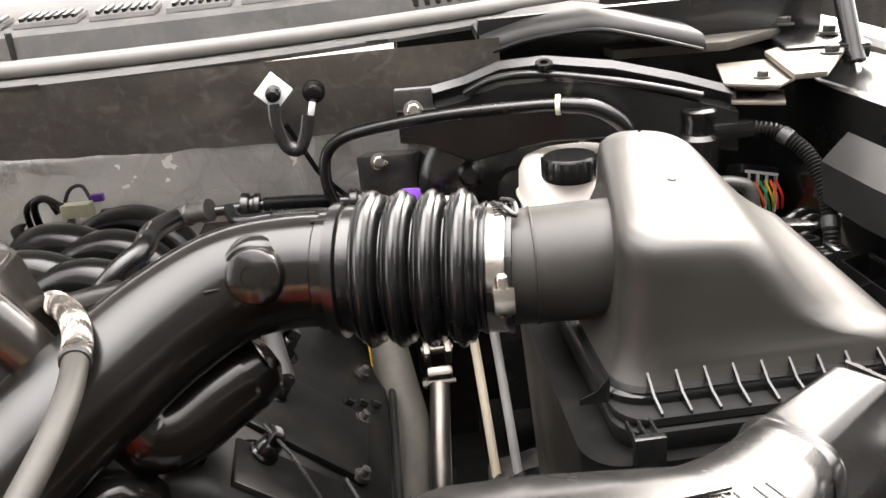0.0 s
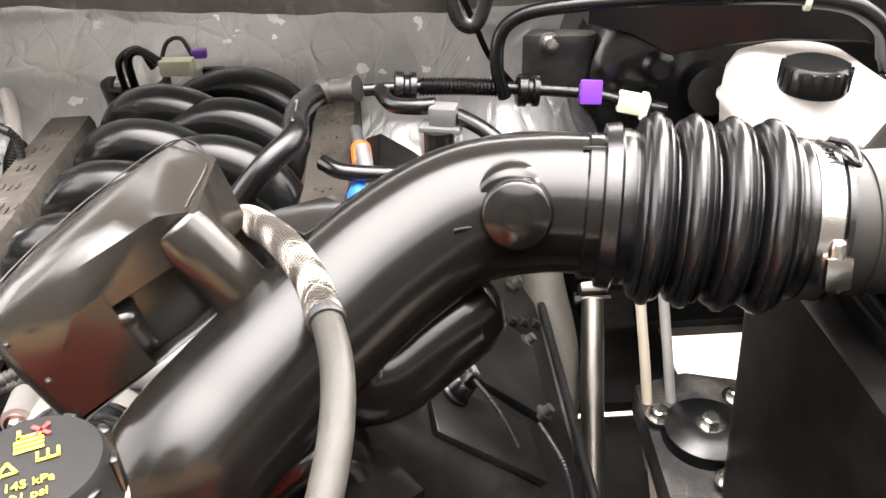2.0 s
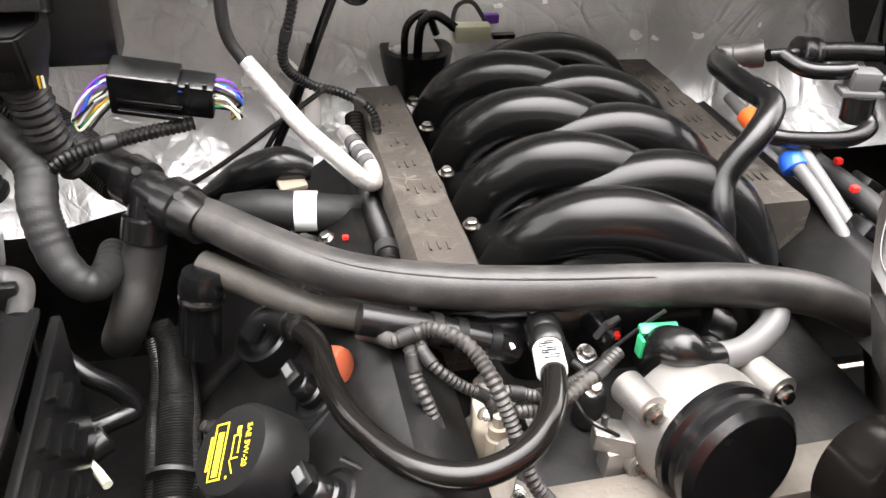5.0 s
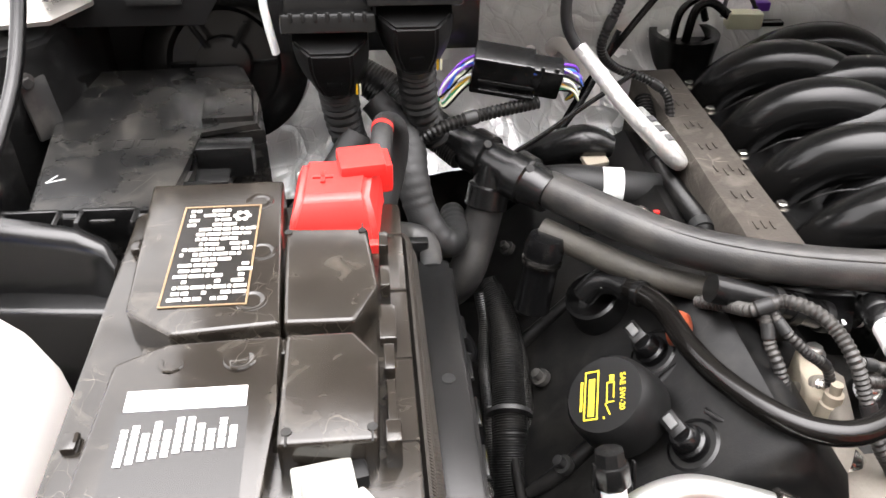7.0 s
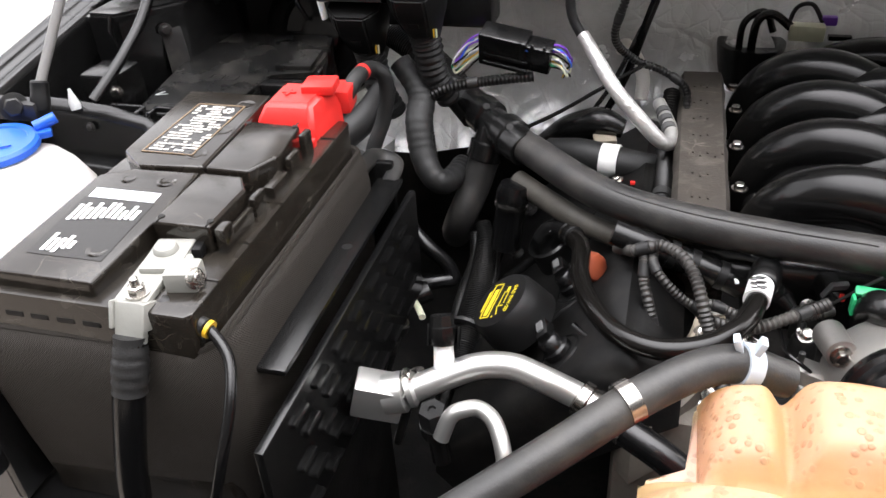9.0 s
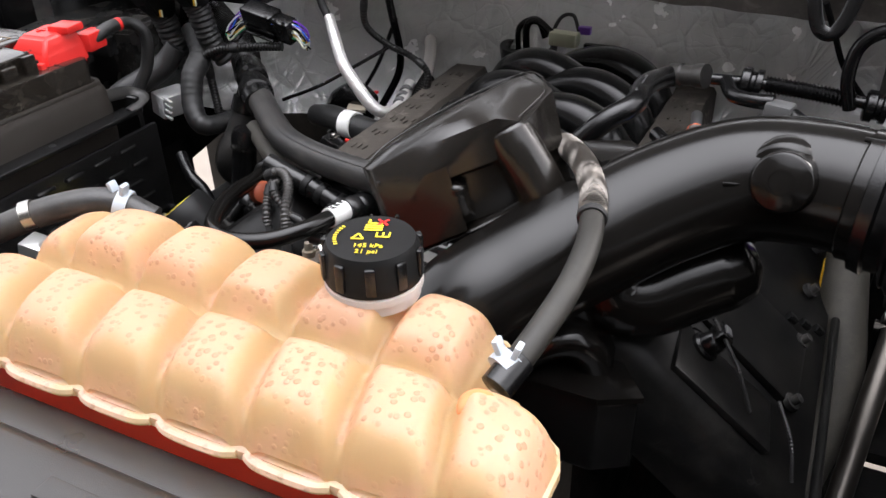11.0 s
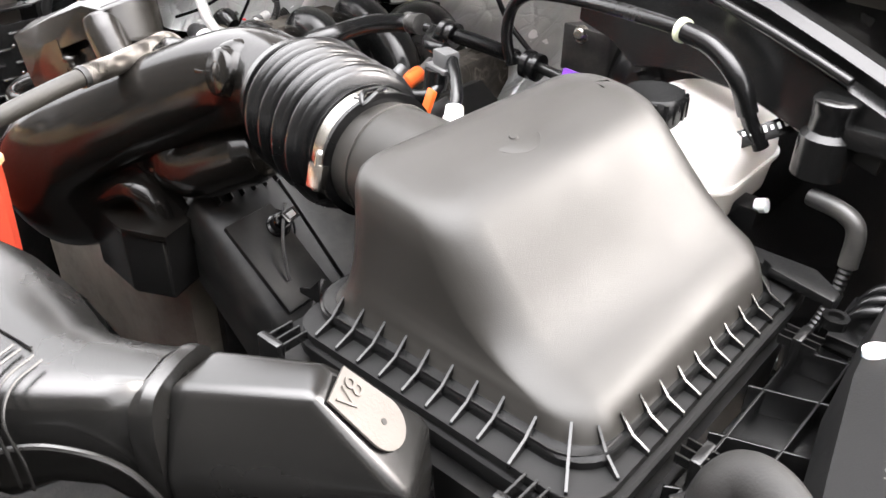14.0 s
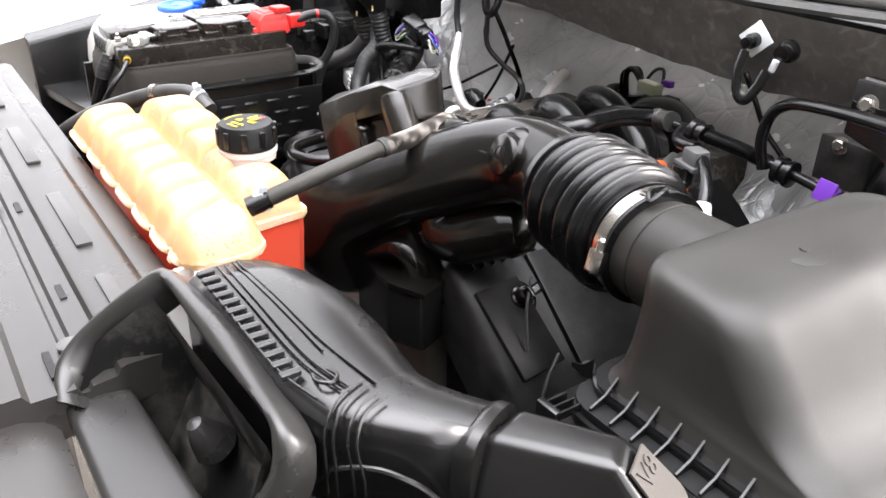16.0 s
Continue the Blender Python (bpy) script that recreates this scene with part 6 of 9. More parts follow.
loom("wiring_loom", [(-0.385, 1.30, 1.0), (-0.388, 1.22, 0.965), (-0.386, 1.15, 0.965), (-0.386, 1.08, 0.97), (-0.39, 1.02, 0.955)], 0.011, "thick corrugated loom beside foam pad")
loom("wiring_loom", [(-0.445, 1.232, 1.215), (-0.448, 1.238, 1.15), (-0.46, 1.25, 1.09), (-0.435, 1.27, 1.055), (-0.40, 1.275, 1.04), (-0.37, 1.27, 1.02), (-0.365, 1.25, 0.99)], 0.0055, "thin loom hanging down foil firewall")
loom("wiring_loom", [(-0.545, 1.158, 1.072), (-0.59, 1.145, 1.070), (-0.635, 1.130, 1.066), (-0.660, 1.125, 1.055), (-0.669, 1.135, 1.035), (-0.672, 1.14, 1.01), (-0.668, 1.14, 0.96)], 0.0068, "corrugated loom arched beside battery")
bundle = thing("braided_loom", -0.6, 0.9, 0.8, "thick black braided wiring loom with tape bands", "wiring loom")
part("braid", tube(B(), [(-0.597, 1.097, 0.900), (-0.587, 1.074, 0.885), (-0.583, 1.031, 0.865), (-0.585, 0.996, 0.845), (-0.589, 0.954, 0.825), (-0.591, 0.919, 0.800), (-0.589, 0.869, 0.770)], [0.011, 0.014, 0.017, 0.018, 0.018, 0.019, 0.02], 24, 8, ribs=420, depth=0.0008), M_LOOM, bundle)
part("side_strand", tube(B(), [(-0.604, 1.086, 0.895), (-0.600, 1.065, 0.870), (-0.605, 1.027, 0.850), (-0.606, 0.981, 0.835), (-0.606, 0.941, 0.810), (-0.604, 0.903, 0.790)], 0.007, 14, 8, ribs=420, depth=0.0006), M_LOOM, bundle)
part("side_strand", tube(B(), [(-0.587, 1.094, 0.895), (-0.574, 1.062, 0.875), (-0.570, 1.019, 0.860), (-0.570, 0.980, 0.840), (-0.571, 0.940, 0.815)], 0.007, 14, 8, ribs=420, depth=0.0006), M_LOOM, bundle)
tie_at = Vector((-0.588, 0.969, 0.838))
part("cable_tie", lathe(B(), tie_at, (0.12, 0.9, 0.35), [(-0.002, 0.0225), (0.002, 0.0225)], 24), M_TAPE, bundle)

# silver sleeve
sleeve = thing("silver_sleeved_cable", -0.44, 1.2, 1.04, "silver foil sleeved cable hooked downward", "cable")
part("sleeve", tube(B(), [(-0.495, 1.210, 1.106), (-0.475, 1.190, 1.084), (-0.449, 1.166, 1.056), (-0.42, 1.155, 1.028), (-0.400, 1.152, 1.008), (-0.388, 1.158, 0.997), (-0.381, 1.18, 0.990), (-0.384, 1.215, 0.992), (-0.400, 1.268, 0.999)], [0.0075, 0.0082, 0.0085, 0.009, 0.009, 0.0085, 0.0085, 0.0085, 0.0085], 16, 8), M_SLEEVE, sleeve)
for f in (0.2, 0.5, 0.8):
    part("tape_band", lathe(B(), (-0.382 - 0.014 * f, 1.195 + 0.06 * f, 0.991 + 0.007 * f), (-0.2, 0.95, 0.1), [(-0.005, 0.0092), (0.005, 0.0092)], 14), M_GREY, sleeve)
part("top_cable", tube(B(), [(-0.497, 1.21, 1.106), (-0.508, 1.213, 1.125), (-0.512, 1.214, 1.15), (-0.51, 1.216, 1.20)], 0.006, 10, 6), M_TAPE, sleeve)
clear = thing("clear_vent_tube", -0.45, 1.43, 0.98, "cloudy clear bent vent tube", "vent tube")
part("tube", tube(B(), [(-0.4257, 1.365, 0.96), (-0.4257, 1.38, 0.986), (-0.436, 1.41, 1.0), (-0.4524, 1.445, 1.008), (-0.462, 1.46, 1.0), (-0.465, 1.465, 0.97)], 0.0095, 14, 8), M_MILKY, clear)
strap = thing("rubber_strap", -0.415, 1.23, 1.2, "black rubber strap hanging on firewall", "strap", "hanging straps")
part("strap", tube(B(), [(-0.405, 1.212, 1.235), (-0.412, 1.200, 1.20), (-0.402, 1.195, 1.168), (-0.385, 1.198, 1.165), (-0.38, 1.21, 1.19), (-0.382, 1.216, 1.215)], 0.007, 8, 8, flat=0.35), M_RUBBER, strap)
part("tail", tube(B(), [(-0.408, 1.22, 1.17), (-0.425, 1.27, 1.10), (-0.45, 1.33, 1.0), (-0.49, 1.32, 0.92)], 0.006, 8, 8, flat=0.4), M_RUBBER, strap)

# fuel rail and clutter left of the manifold
rail = thing("fuel_rail_harness", -0.45, 1.15, 0.93, "black taped injector harness with connectors", "harness")
part("trunk", tube(B(), [(-0.53, 1.20, 0.955), (-0.49, 1.185, 0.962), (-0.45, 1.175, 0.96), (-0.41, 1.175, 0.955), (-0.385, 1.19, 0.95)], [0.016, 0.019, 0.02, 0.018, 0.014], 16, 8), M_TAPE, rail)
part("white_tag", lathe(B(), (-0.462, 1.176, 0.961), (1, -0.15, 0.0), [(0, 0.0205), (0.022, 0.0205)], 16), M_WHITEINK, rail, "white tape tag")
part("tan_tag", box(B(), -0.462, 1.212, 0.972, 0.028, 0.018, 0.006, 0.001, rot=(15, 0, 15)), M_TAN, rail, "tan tape tag")
part("injector_plug", box(B(), -0.475, 1.235, 0.955, 0.05, 0.02, 0.025, 0.004, rot=(0, 0, 20)), M_PLASTIC, rail)
part("injector_plug", box(B(), -0.44, 1.12, 0.945, 0.055, 0.022, 0.022, 0.004, rot=(0, 20, -10)), M_PLASTIC, rail)
part("coil_body", tube(B(), [(-0.55, 1.27, 0.93), (-0.51, 1.245, 0.965), (-0.47, 1.23, 0.985), (-0.44, 1.225, 0.98)], [0.012, 0.02, 0.02, 0.012], 14, 8), M_PLASTIC, rail)
for p in ((-0.452, 1.255, 0.983), (-0.420, 1.115, 0.965)):
    part("red_lock", box(B(), *p, 0.006, 0.005, 0.004, 0.001), M_RED, rail, "red connector lock")
for p in ((-0.478, 1.255, 0.985), (-0.438, 1.112, 0.968), (-0.40, 1.05, 0.965), (-0.44, 1.02, 0.955)):
    bolt("stud", *p, 0.0055, (-0.3, -0.1, 0.95), M_STEEL, rail)
wire = thing("thin_cable", -0.55, 1.2, 1.0, "thin black cable along firewall", "cable")
part("cable", tube(B(), [(-0.42, 1.245, 1.06), (-0.47, 1.235, 1.03), (-0.53, 1.22, 0.995), (-0.59, 1.20, 0.97)], 0.0028, 8, 8), M_RUBBER, wire)
wire = thing("thin_cable", -0.47, 1.25, 1.0, "thin black cable with red tape mark", "cable")
part("cable", tube(B(), [(-0.43, 1.29, 1.09), (-0.46, 1.28, 1.02), (-0.495, 1.27, 0.96), (-0.50, 1.25, 0.92), (-0.48, 1.2, 0.91)], 0.0032, 8, 8), M_RUBBER, wire)
part("red_mark", lathe(B(), (-0.497, 1.268, 0.955), (-0.5, -0.1, -0.8), [(0, 0.0042), (0.008, 0.0042)], 10), M_RED, wire)

# ---- hoses right of the manifold ----
chose = thing("bypass_coolant_hose", -0.02, 1.08, 1.05, "braided rubber coolant hose with printed line", "hose")
part("hose", tube(B(), [(0.010, 1.2165, 1.083), (-0.001, 1.216, 1.081), (-0.014, 1.195, 1.083), (-0.021, 1.16, 1.087), (-0.022, 1.129, 1.088), (-0.020, 1.09, 1.087), (-0.045, 1.063, 1.072), (-0.078, 1.050, 1.035), (-0.085, 1.025, 1.0), (-0.072, 1.02, 0.95)], 0.0128, 20, 8), M_RUBBER, chose)
bm = B()
for k in range(9):
    f = k / 8
    box(bm, -0.0215 + 0.001 * f, 1.150 - 0.05 * f, 1.1002 + 0.0006 * f, 0.003, 0.004, 0.0005, rot=(0, 0, 5))
part("print", bm, M_GREY, chose)
part("elbow_collar", lathe(B(), (-0.004, 1.219, 1.081), (0.9, -0.35, 0.2), [(0, 0.0145), (0.014, 0.0145), (0.016, 0.0125), (0.03, 0.0125), (0.034, 0.0145), (0.046, 0.0145)], 20), M_HOSE, chose)
line = thing("vapour_line", 0.16, 1.19, 1.08, "black vapour line with ribbed sleeve and fittings", "fuel line")
part("pipe", tube(B(), [(0.045, 1.202, 1.088), (0.10, 1.20, 1.09), (0.16, 1.203, 1.086), (0.22, 1.205, 1.08), (0.29, 1.198, 1.074), (0.345, 1.188, 1.062)], 0.0068, 14, 6), M_PLASTIC, line)
part("ribbed_sleeve", tube(B(), [(0.105, 1.20, 1.09), (0.15, 1.203, 1.087), (0.20, 1.205, 1.082)], 0.0105, 16, 6, ribs=240, depth=0.0022), M_RUBBER, line)
for x, y, z in ((0.088, 1.20, 1.09), (0.222, 1.205, 1.079)):
    part("grommet", lathe(B(), (x - 0.011, y, z), (1, 0, -0.08), [(0, 0.015), (0.002, 0.018), (0.010, 0.018), (0.012, 0.0145), (0.016, 0.0145), (0.018, 0.0175), (0.024, 0.0175), (0.025, 0.012)], 22), M_RUBBER, line)
part("purple_tag", box(B(), 0.290, 1.188, 1.080, 0.024, 0.006, 0.026, 0.002, rot=(-18, 4, 0)), M_PURPLE, line, "purple tape flag")
part("tape_wrap", lathe(B(), (0.279, 1.200, 1.0755), (1, -0.12, -0.1), [(0, 0.0095), (0.024, 0.0095)], 16), M_PURPLE, line)
part("cream_connector", box(B(), 0.338, 1.190, 1.064, 0.034, 0.020, 0.020, 0.003, rot=(0, 10, -10)), M_CREAM, line, "cream plastic connector")
part("connector_collar", box(B(), 0.350, 1.188, 1.061, 0.008, 0.025, 0.025, 0.002, rot=(0, 10, -10)), M_CREAM, line)
part("tip", lathe(B(), (0.356, 1.187, 1.060), (1, -0.15, -0.15), [(0, 0.008), (0.018, 0.007), (0.02, 0)], 14), M_PLASTIC, line)
branch = thing("purge_hose", 0.1, 1.13, 1.06, "black purge hose with grey valve", "hose")
part("upper_hose", tube(B(), [(0.062, 1.20, 1.088), (0.075, 1.175, 1.082), (0.098, 1.162, 1.083), (0.12, 1.158, 1.085)], 0.0088, 14, 7), M_RUBBER, branch)
part("valve_body", box(B(), 0.128, 1.15, 1.078, 0.03, 0.024, 0.022, 0.005, rot=(0, 0, -15)), M_GREY, branch, "grey plastic purge valve")
part("valve_flange", box(B(), 0.125, 1.147, 1.066, 0.044, 0.026, 0.006, 0.002, rot=(0, 0, -15)), M_GREY, branch)
part("motor", lathe(B(), (0.122, 1.14, 1.064), (0, -0.15, -1), [(0, 0.016), (0.025, 0.016), (0.028, 0.012)], 20), M_PLASTIC, branch)
part("outlet_hose", tube(B(), [(0.142, 1.146, 1.078), (0.165, 1.125, 1.072), (0.185, 1.105, 1.06), (0.195, 1.09, 1.045)], 0.0082, 14, 7), M_RUBBER, branch)
part("white_fitting", lathe(B(), (0.193, 1.093, 1.048), (0.4, -0.55, -0.7), [(0, 0.011), (0.012, 0.012), (0.014, 0.0135), (0.024, 0.0135), (0.026, 0.009)], 18), M_WHITE, branch, "white hose fitting")
part("lower_hose", tube(B(), [(0.13, 1.135, 1.045), (0.128, 1.12, 1.037), (0.10, 1.11, 1.032), (0.06, 1.11, 1.033), (0.02, 1.115, 1.036), (0.0, 1.13, 1.04)], 0.0088, 14, 7), M_RUBBER, branch)
fuel = thing("fuel_feed_line", 0.03, 1.07, 1.0, "fuel line with orange clip and blue fitting", "fuel line")
part("pipe", tube(B(), [(0.030, 1.23, 1.03), (0.036, 1.19, 1.02), (0.037, 1.10, 1.012), (0.045, 1.03, 0.985), (0.05, 0.98, 0.95)], 0.007, 12, 6), M_GREY, fuel)
part("orange_clip", lathe(B(), (0.036, 1.200, 1.022), (0.08, -0.9, -0.2), [(0, 0.008), (0.002, 0.0115), (0.032, 0.0115), (0.036, 0.008)], 14), M_ORANGE, fuel, "orange locking clip")
part("blue_fitting", lathe(B(), (0.037, 1.108, 1.012), (0.08, -0.85, -0.42), [(-0.008, 0.01), (0, 0.0135), (0.010, 0.0135), (0.012, 0.010)], 16), M_BLUE, fuel, "blue quick fitting")
part("second_pipe", tube(B(), [(0.04, 1.16, 1.04), (0.05, 1.10, 1.015), (0.06, 1.04, 0.985), (0.07, 0.98, 0.95)], 0.008, 12, 6), M_GREY, fuel)
rail2 = thing("fuel_rail_harness", 0.08, 1.1, 0.95, "black injector harness with red and orange locks", "harness")
part("trunk", tube(B(), [(0.09, 1.20, 0.99), (0.10, 1.13, 0.985), (0.11, 1.06, 0.98), (0.13, 0.98, 0.96)], 0.012, 14, 8), M_TAPE, rail2)
for p in ((0.105, 1.12, 1.0), (0.09, 1.07, 0.996)):
    part("red_lock", box(B(), *p, 0.008, 0.007, 0.006, 0.001), M_RED, rail2, "red connector lock")
part("orange_tab", box(B(), 0.175, 1.067, 1.058, 0.016, 0.006, 0.028, 0.002, rot=(-20, 0, -20)), M_ORANGE, rail2, "orange locking tab")
for p in ((0.08, 1.15, 1.0), (0.12, 1.09, 0.985), (0.07, 1.02, 0.98)):
    part("injector_plug", box(B(), *p, 0.03, 0.024, 0.02, 0.003, rot=(0, 30, 10)), M_PLASTIC, rail2)
cloom = loom("wiring_loom", [(0.015, 0.84, 0.99), (0.03, 0.835, 0.955), (0.05, 0.84, 0.91), (0.08, 0.85, 0.86), (0.11, 0.86, 0.82)], 0.0075, "corrugated loom running down engine front")
for k, (a, b) in enumerate((((0.120, 0.885, 0.972), (0.168, 0.845, 0.908)), ((0.190, 0.875, 0.905), (0.215, 0.83, 0.855)))):
    t = thing("twisted_wire_pair", *a, "thin twisted black wire pair from coil", "wire", "coil wires")
    m = (Vector(a) + Vector(b)) / 2 + Vector((0.004, -0.008, 0.008))
    part("wire", tube(B(), [a, m, b], 0.0022, 8, 12, ribs=300, depth=0.0006), M_TAPE, t)

# ---- firewall side, brake booster ----
booster = thing("brake_booster", 0.45, 1.33, 1.03, "round black brake booster on firewall", "brake booster")
part("shell", lathe(B(), (0.43, 1.40, 1.045), (0, -1, 0.12), [(0, 0.14), (0.10, 0.143), (0.108, 0.146), (0.114, 0.143), (0.14, 0.135), (0.165, 0.11), (0.175, 0.07), (0.178, 0.03), (0.20, 0.028), (0.20, 0)], 48), M_PAINT, booster)
part("check_valve", lathe(B(), (0.375, 1.235, 1.09), (-0.2, -1, 0.2), [(0, 0.018), (0.012, 0.018), (0.016, 0.012), (0.04, 0.010)], 18), M_RUBBER, booster)
part("flange_plate", prism(B(), [(0.225, 1.265), (0.30, 1.255), (0.32, 1.275), (0.24, 1.29)], 1.06, 1.12, 0.002), M_METAL_DARK, booster)
bolt("stud", 0.255, 1.262, 1.112, 0.008, (0, -1, 0.2), M_STEEL, booster)
brake = thing("brake_fluid_tank", 0.49, 1.07, 1.03, "milky white brake fluid reservoir", "fluid tank")
bm = B()
loft(bm, [round_rect(0.495, 1.075, w, d, 0.035, z, 6) for z, w, d in ((1.035, 0.095, 0.12), (1.05, 0.12, 0.15), (1.085, 0.128, 0.158), (1.115, 0.126, 0.155), (1.130, 0.115, 0.145), (1.138, 0.09, 0.12))])
part("tank", bm, M_MILKY, brake, angle=80)
part("seam", prism(B(), [(p.x, p.y) for p in round_rect(0.495, 1.075, 0.134, 0.164, 0.036, 0, 6)], 1.083, 1.087), M_MILKY, brake)
bc = part("cap", lathe(B(), (0.472, 1.018, 1.132), (0, 0, 1), [(0, 0.0295), (0.003, 0.031), (0.022, 0.030), (0.026, 0.027), (0.0262, 0)], 36), M_PLASTIC, brake, "black ribbed screw cap")
for k in range(18):
    a = radians(20 * k)
    part("grip", box(B(), 0.472 + 0.0303 * math.cos(a), 1.018 + 0.0303 * math.sin(a), 1.146, 0.003, 0.004, 0.02, 0.0008, rot=(0, 0, 20 * k)), M_PLASTIC, bc)
part("sensor", box(B(), 0.56, 1.06, 1.05, 0.04, 0.03, 0.025, 0.004), M_PLASTIC, brake)
part("sensor_tip", lathe(B(), (0.575, 1.055, 1.062), (1, 0, 0.4), [(0, 0.007), (0.01, 0.007), (0.012, 0)], 14), M_WHITE, brake, "white sensor tip")
brake.matrix_world = Matrix.Translation((0.482, 1.11, 1.024))
tag = thing("hose_label", 0.55, 1.09, 1.13, "black label strip with white print", "label")
part("strip", box(B(), 0.556, 1.09, 1.128, 0.062, 0.004, 0.016, 0.0008, rot=(-35, -22, 40)), M_PLASTIC, tag)
bm = B()
for k in range(7):
    box(bm, 0.546 + k * 0.0045, 1.0775 + k * 0.0038, 1.1285 + k * 0.0018, 0.0028, 0.0012, 0.006 if k % 2 else 0.004, rot=(-35, -22, 40))
part("print", bm, M_WHITEINK, tag)
vac = thing("vacuum_hose", 0.3, 1.15, 1.15, "black vacuum hose with pale clip ring", "hose")
part("hose", tube(B(), [(0.197, 1.197, 1.075), (0.188, 1.195, 1.11), (0.192, 1.198, 1.145), (0.215, 1.195, 1.165), (0.26, 1.175, 1.178), (0.33, 1.145, 1.19), (0.40, 1.118, 1.197), (0.47, 1.095, 1.199), (0.51, 1.083, 1.190), (0.535, 1.08, 1.168), (0.545, 1.085, 1.14), (0.56, 1.09, 1.115)], 0.0074, 16, 8), M_RUBBER, vac)
part("clip_ring", lathe(B(), (0.460, 1.0985, 1.199), (0.95, -0.3, 0.0), [(0, 0.0076), (0, 0.0115), (0.005, 0.0115), (0.005, 0.0076)], 20), M_CREAM, vac, "pale green clip ring")
part("sleeve", tube(B(), [(0.466, 1.096, 1.199), (0.50, 1.086, 1.194), (0.53, 1.08, 1.174), (0.543, 1.084, 1.145)], 0.0094, 16, 8), M_RUBBER, vac)
solen = thing("vacuum_solenoid", 0.63, 1.08, 1.14, "black vacuum solenoid with grey connector", "solenoid")
part("body", lathe(B(), (0.615, 1.075, 1.115), (0, 0, 1), [(0, 0.022), (0.035, 0.022), (0.04, 0.017), (0.055, 0.017), (0.058, 0.0185), (0.066, 0.0185), (0.068, 0.016), (0.068, 0)], 24), M_PLASTIC, solen)
part("connector", box(B(), 0.652, 1.075, 1.155, 0.05, 0.02, 0.018, 0.003), M_PLASTIC, solen)
part("elbow", tube(B(), [(0.62, 1.06, 1.10), (0.65, 1.05, 1.10), (0.665, 1.045, 1.09), (0.668, 1.04, 1.06)], 0.008, 12, 6), M_HOSE, solen, "grey rubber elbow")
loom("wiring_loom", [(0.675, 1.075, 1.155), (0.70, 1.06, 1.15), (0.72, 1.03, 1.13), (0.725, 1.0, 1.10), (0.72, 0.97, 1.06), (0.71, 0.95, 1.02)], 0.0095, "corrugated loom curving down inner fender")
loom("wiring_loom", [(0.668, 1.04, 1.06), (0.665, 1.03, 1.02), (0.65, 1.01, 0.97), (0.62, 1.0, 0.93)], 0.0058, "thin corrugated loom below solenoid")

# black bracket panel beside the cowl
bracket = thing("cowl_side_bracket", 0.42, 1.15, 1.15, "black stamped bracket panel below cowl end", "bracket")
bm = B()
top = [(0.285, 1.222, 1.213), (0.33, 1.216, 1.213), (0.37, 1.205, 1.222), (0.41, 1.18, 1.240), (0.46, 1.15, 1.246), (0.53, 1.12, 1.238), (0.60, 1.10, 1.22), (0.66, 1.09, 1.20)]
rings = []
for k, (x, y, z) in enumerate(top):
    lo = (1.15, 1.14, 1.12, 1.135, 1.15, 1.155, 1.14, 1.13)[k]
    rings.append([Vector((x, y + 0.03, z - 0.004)), Vector((x, y, z)), Vector((x, y - 0.008, z - 0.008)), Vector((x, y - 0.004, z - 0.02)), Vector((x, y - 0.016, z - 0.026)), Vector((x, y - 0.018, lo)), Vector((x, y - 0.014, lo - 0.003)), Vector((x, y + 0.02, lo))])
loft(bm, rings)
part("plate", bm, M_PLASTIC, bracket, angle=35)
part("bead", tube(B(), [(0.37, 1.19, 1.205), (0.40, 1.165, 1.222), (0.45, 1.135, 1.228), (0.54, 1.10, 1.215), (0.62, 1.08, 1.195)], 0.005, 10, 6), M_PLASTIC, bracket)
part("eyelet", lathe(B(), (0.455, 1.132, 1.238), (0, -0.3, 1), [(0, 0.010), (0.004, 0.010), (0.004, 0.005), (0, 0.005)], 18), M_PLASTIC, bracket)
part("bolt_plate", prism(B(), [(0.283, 1.208), (0.330, 1.204), (0.330, 1.212), (0.283, 1.216)], 1.165, 1.212, 0.002), M_METAL_DARK, bracket)
bolt("bolt", 0.305, 1.205, 1.187, 0.0085, (0, -1, 0.25), M_STEEL, bracket)
closing = B()
loft(closing, [[Vector((x, 1.26 + 0.02 * k, z)) for x, z in ((0.40, 1.28), (0.85, 1.28), (0.85, 0.70), (0.40, 0.70))] for k in (0, 1)])
setting("firewall_left", closing, M_PAINT, "black painted firewall side panel", "firewall")

# firewall plugs with hanging strap
M_PALE = mat("pale_grey_washer", (0.55, 0.56, 0.56), 0.5, bump=0.1)
plug = thing("firewall_plug", 0.139, 1.214, 1.225, "black plug in pale square washer", "plug", "firewall plugs")
part("washer", box(B(), 0.139, 1.213, 1.227, 0.034, 0.003, 0.034, 0.003, rot=(-8, 45, 0)), M_PALE, plug, "pale square washer")
part("plug", lathe(B(), (0.139, 1.212, 1.226), (0, -1, -0.1), [(0, 0.0095), (0.01, 0.0095), (0.012, 0.007), (0.02, 0.007), (0.021, 0)], 16), M_RUBBER, plug)
plug = thing("firewall_plug", 0.187, 1.208, 1.218, "round black plug on firewall felt", "plug", "firewall plugs")
part("plug", lathe(B(), (0.187, 1.217, 1.222), (0, -1, -0.1), [(0, 0.014), (0.006, 0.014), (0.008, 0.010), (0.02, 0.0095), (0.021, 0)], 20), M_RUBBER, plug)
part("cable_end", box(B(), 0.183, 1.195, 1.205, 0.008, 0.006, 0.016, 0.002, rot=(0, 15, 0)), M_PALE, plug)
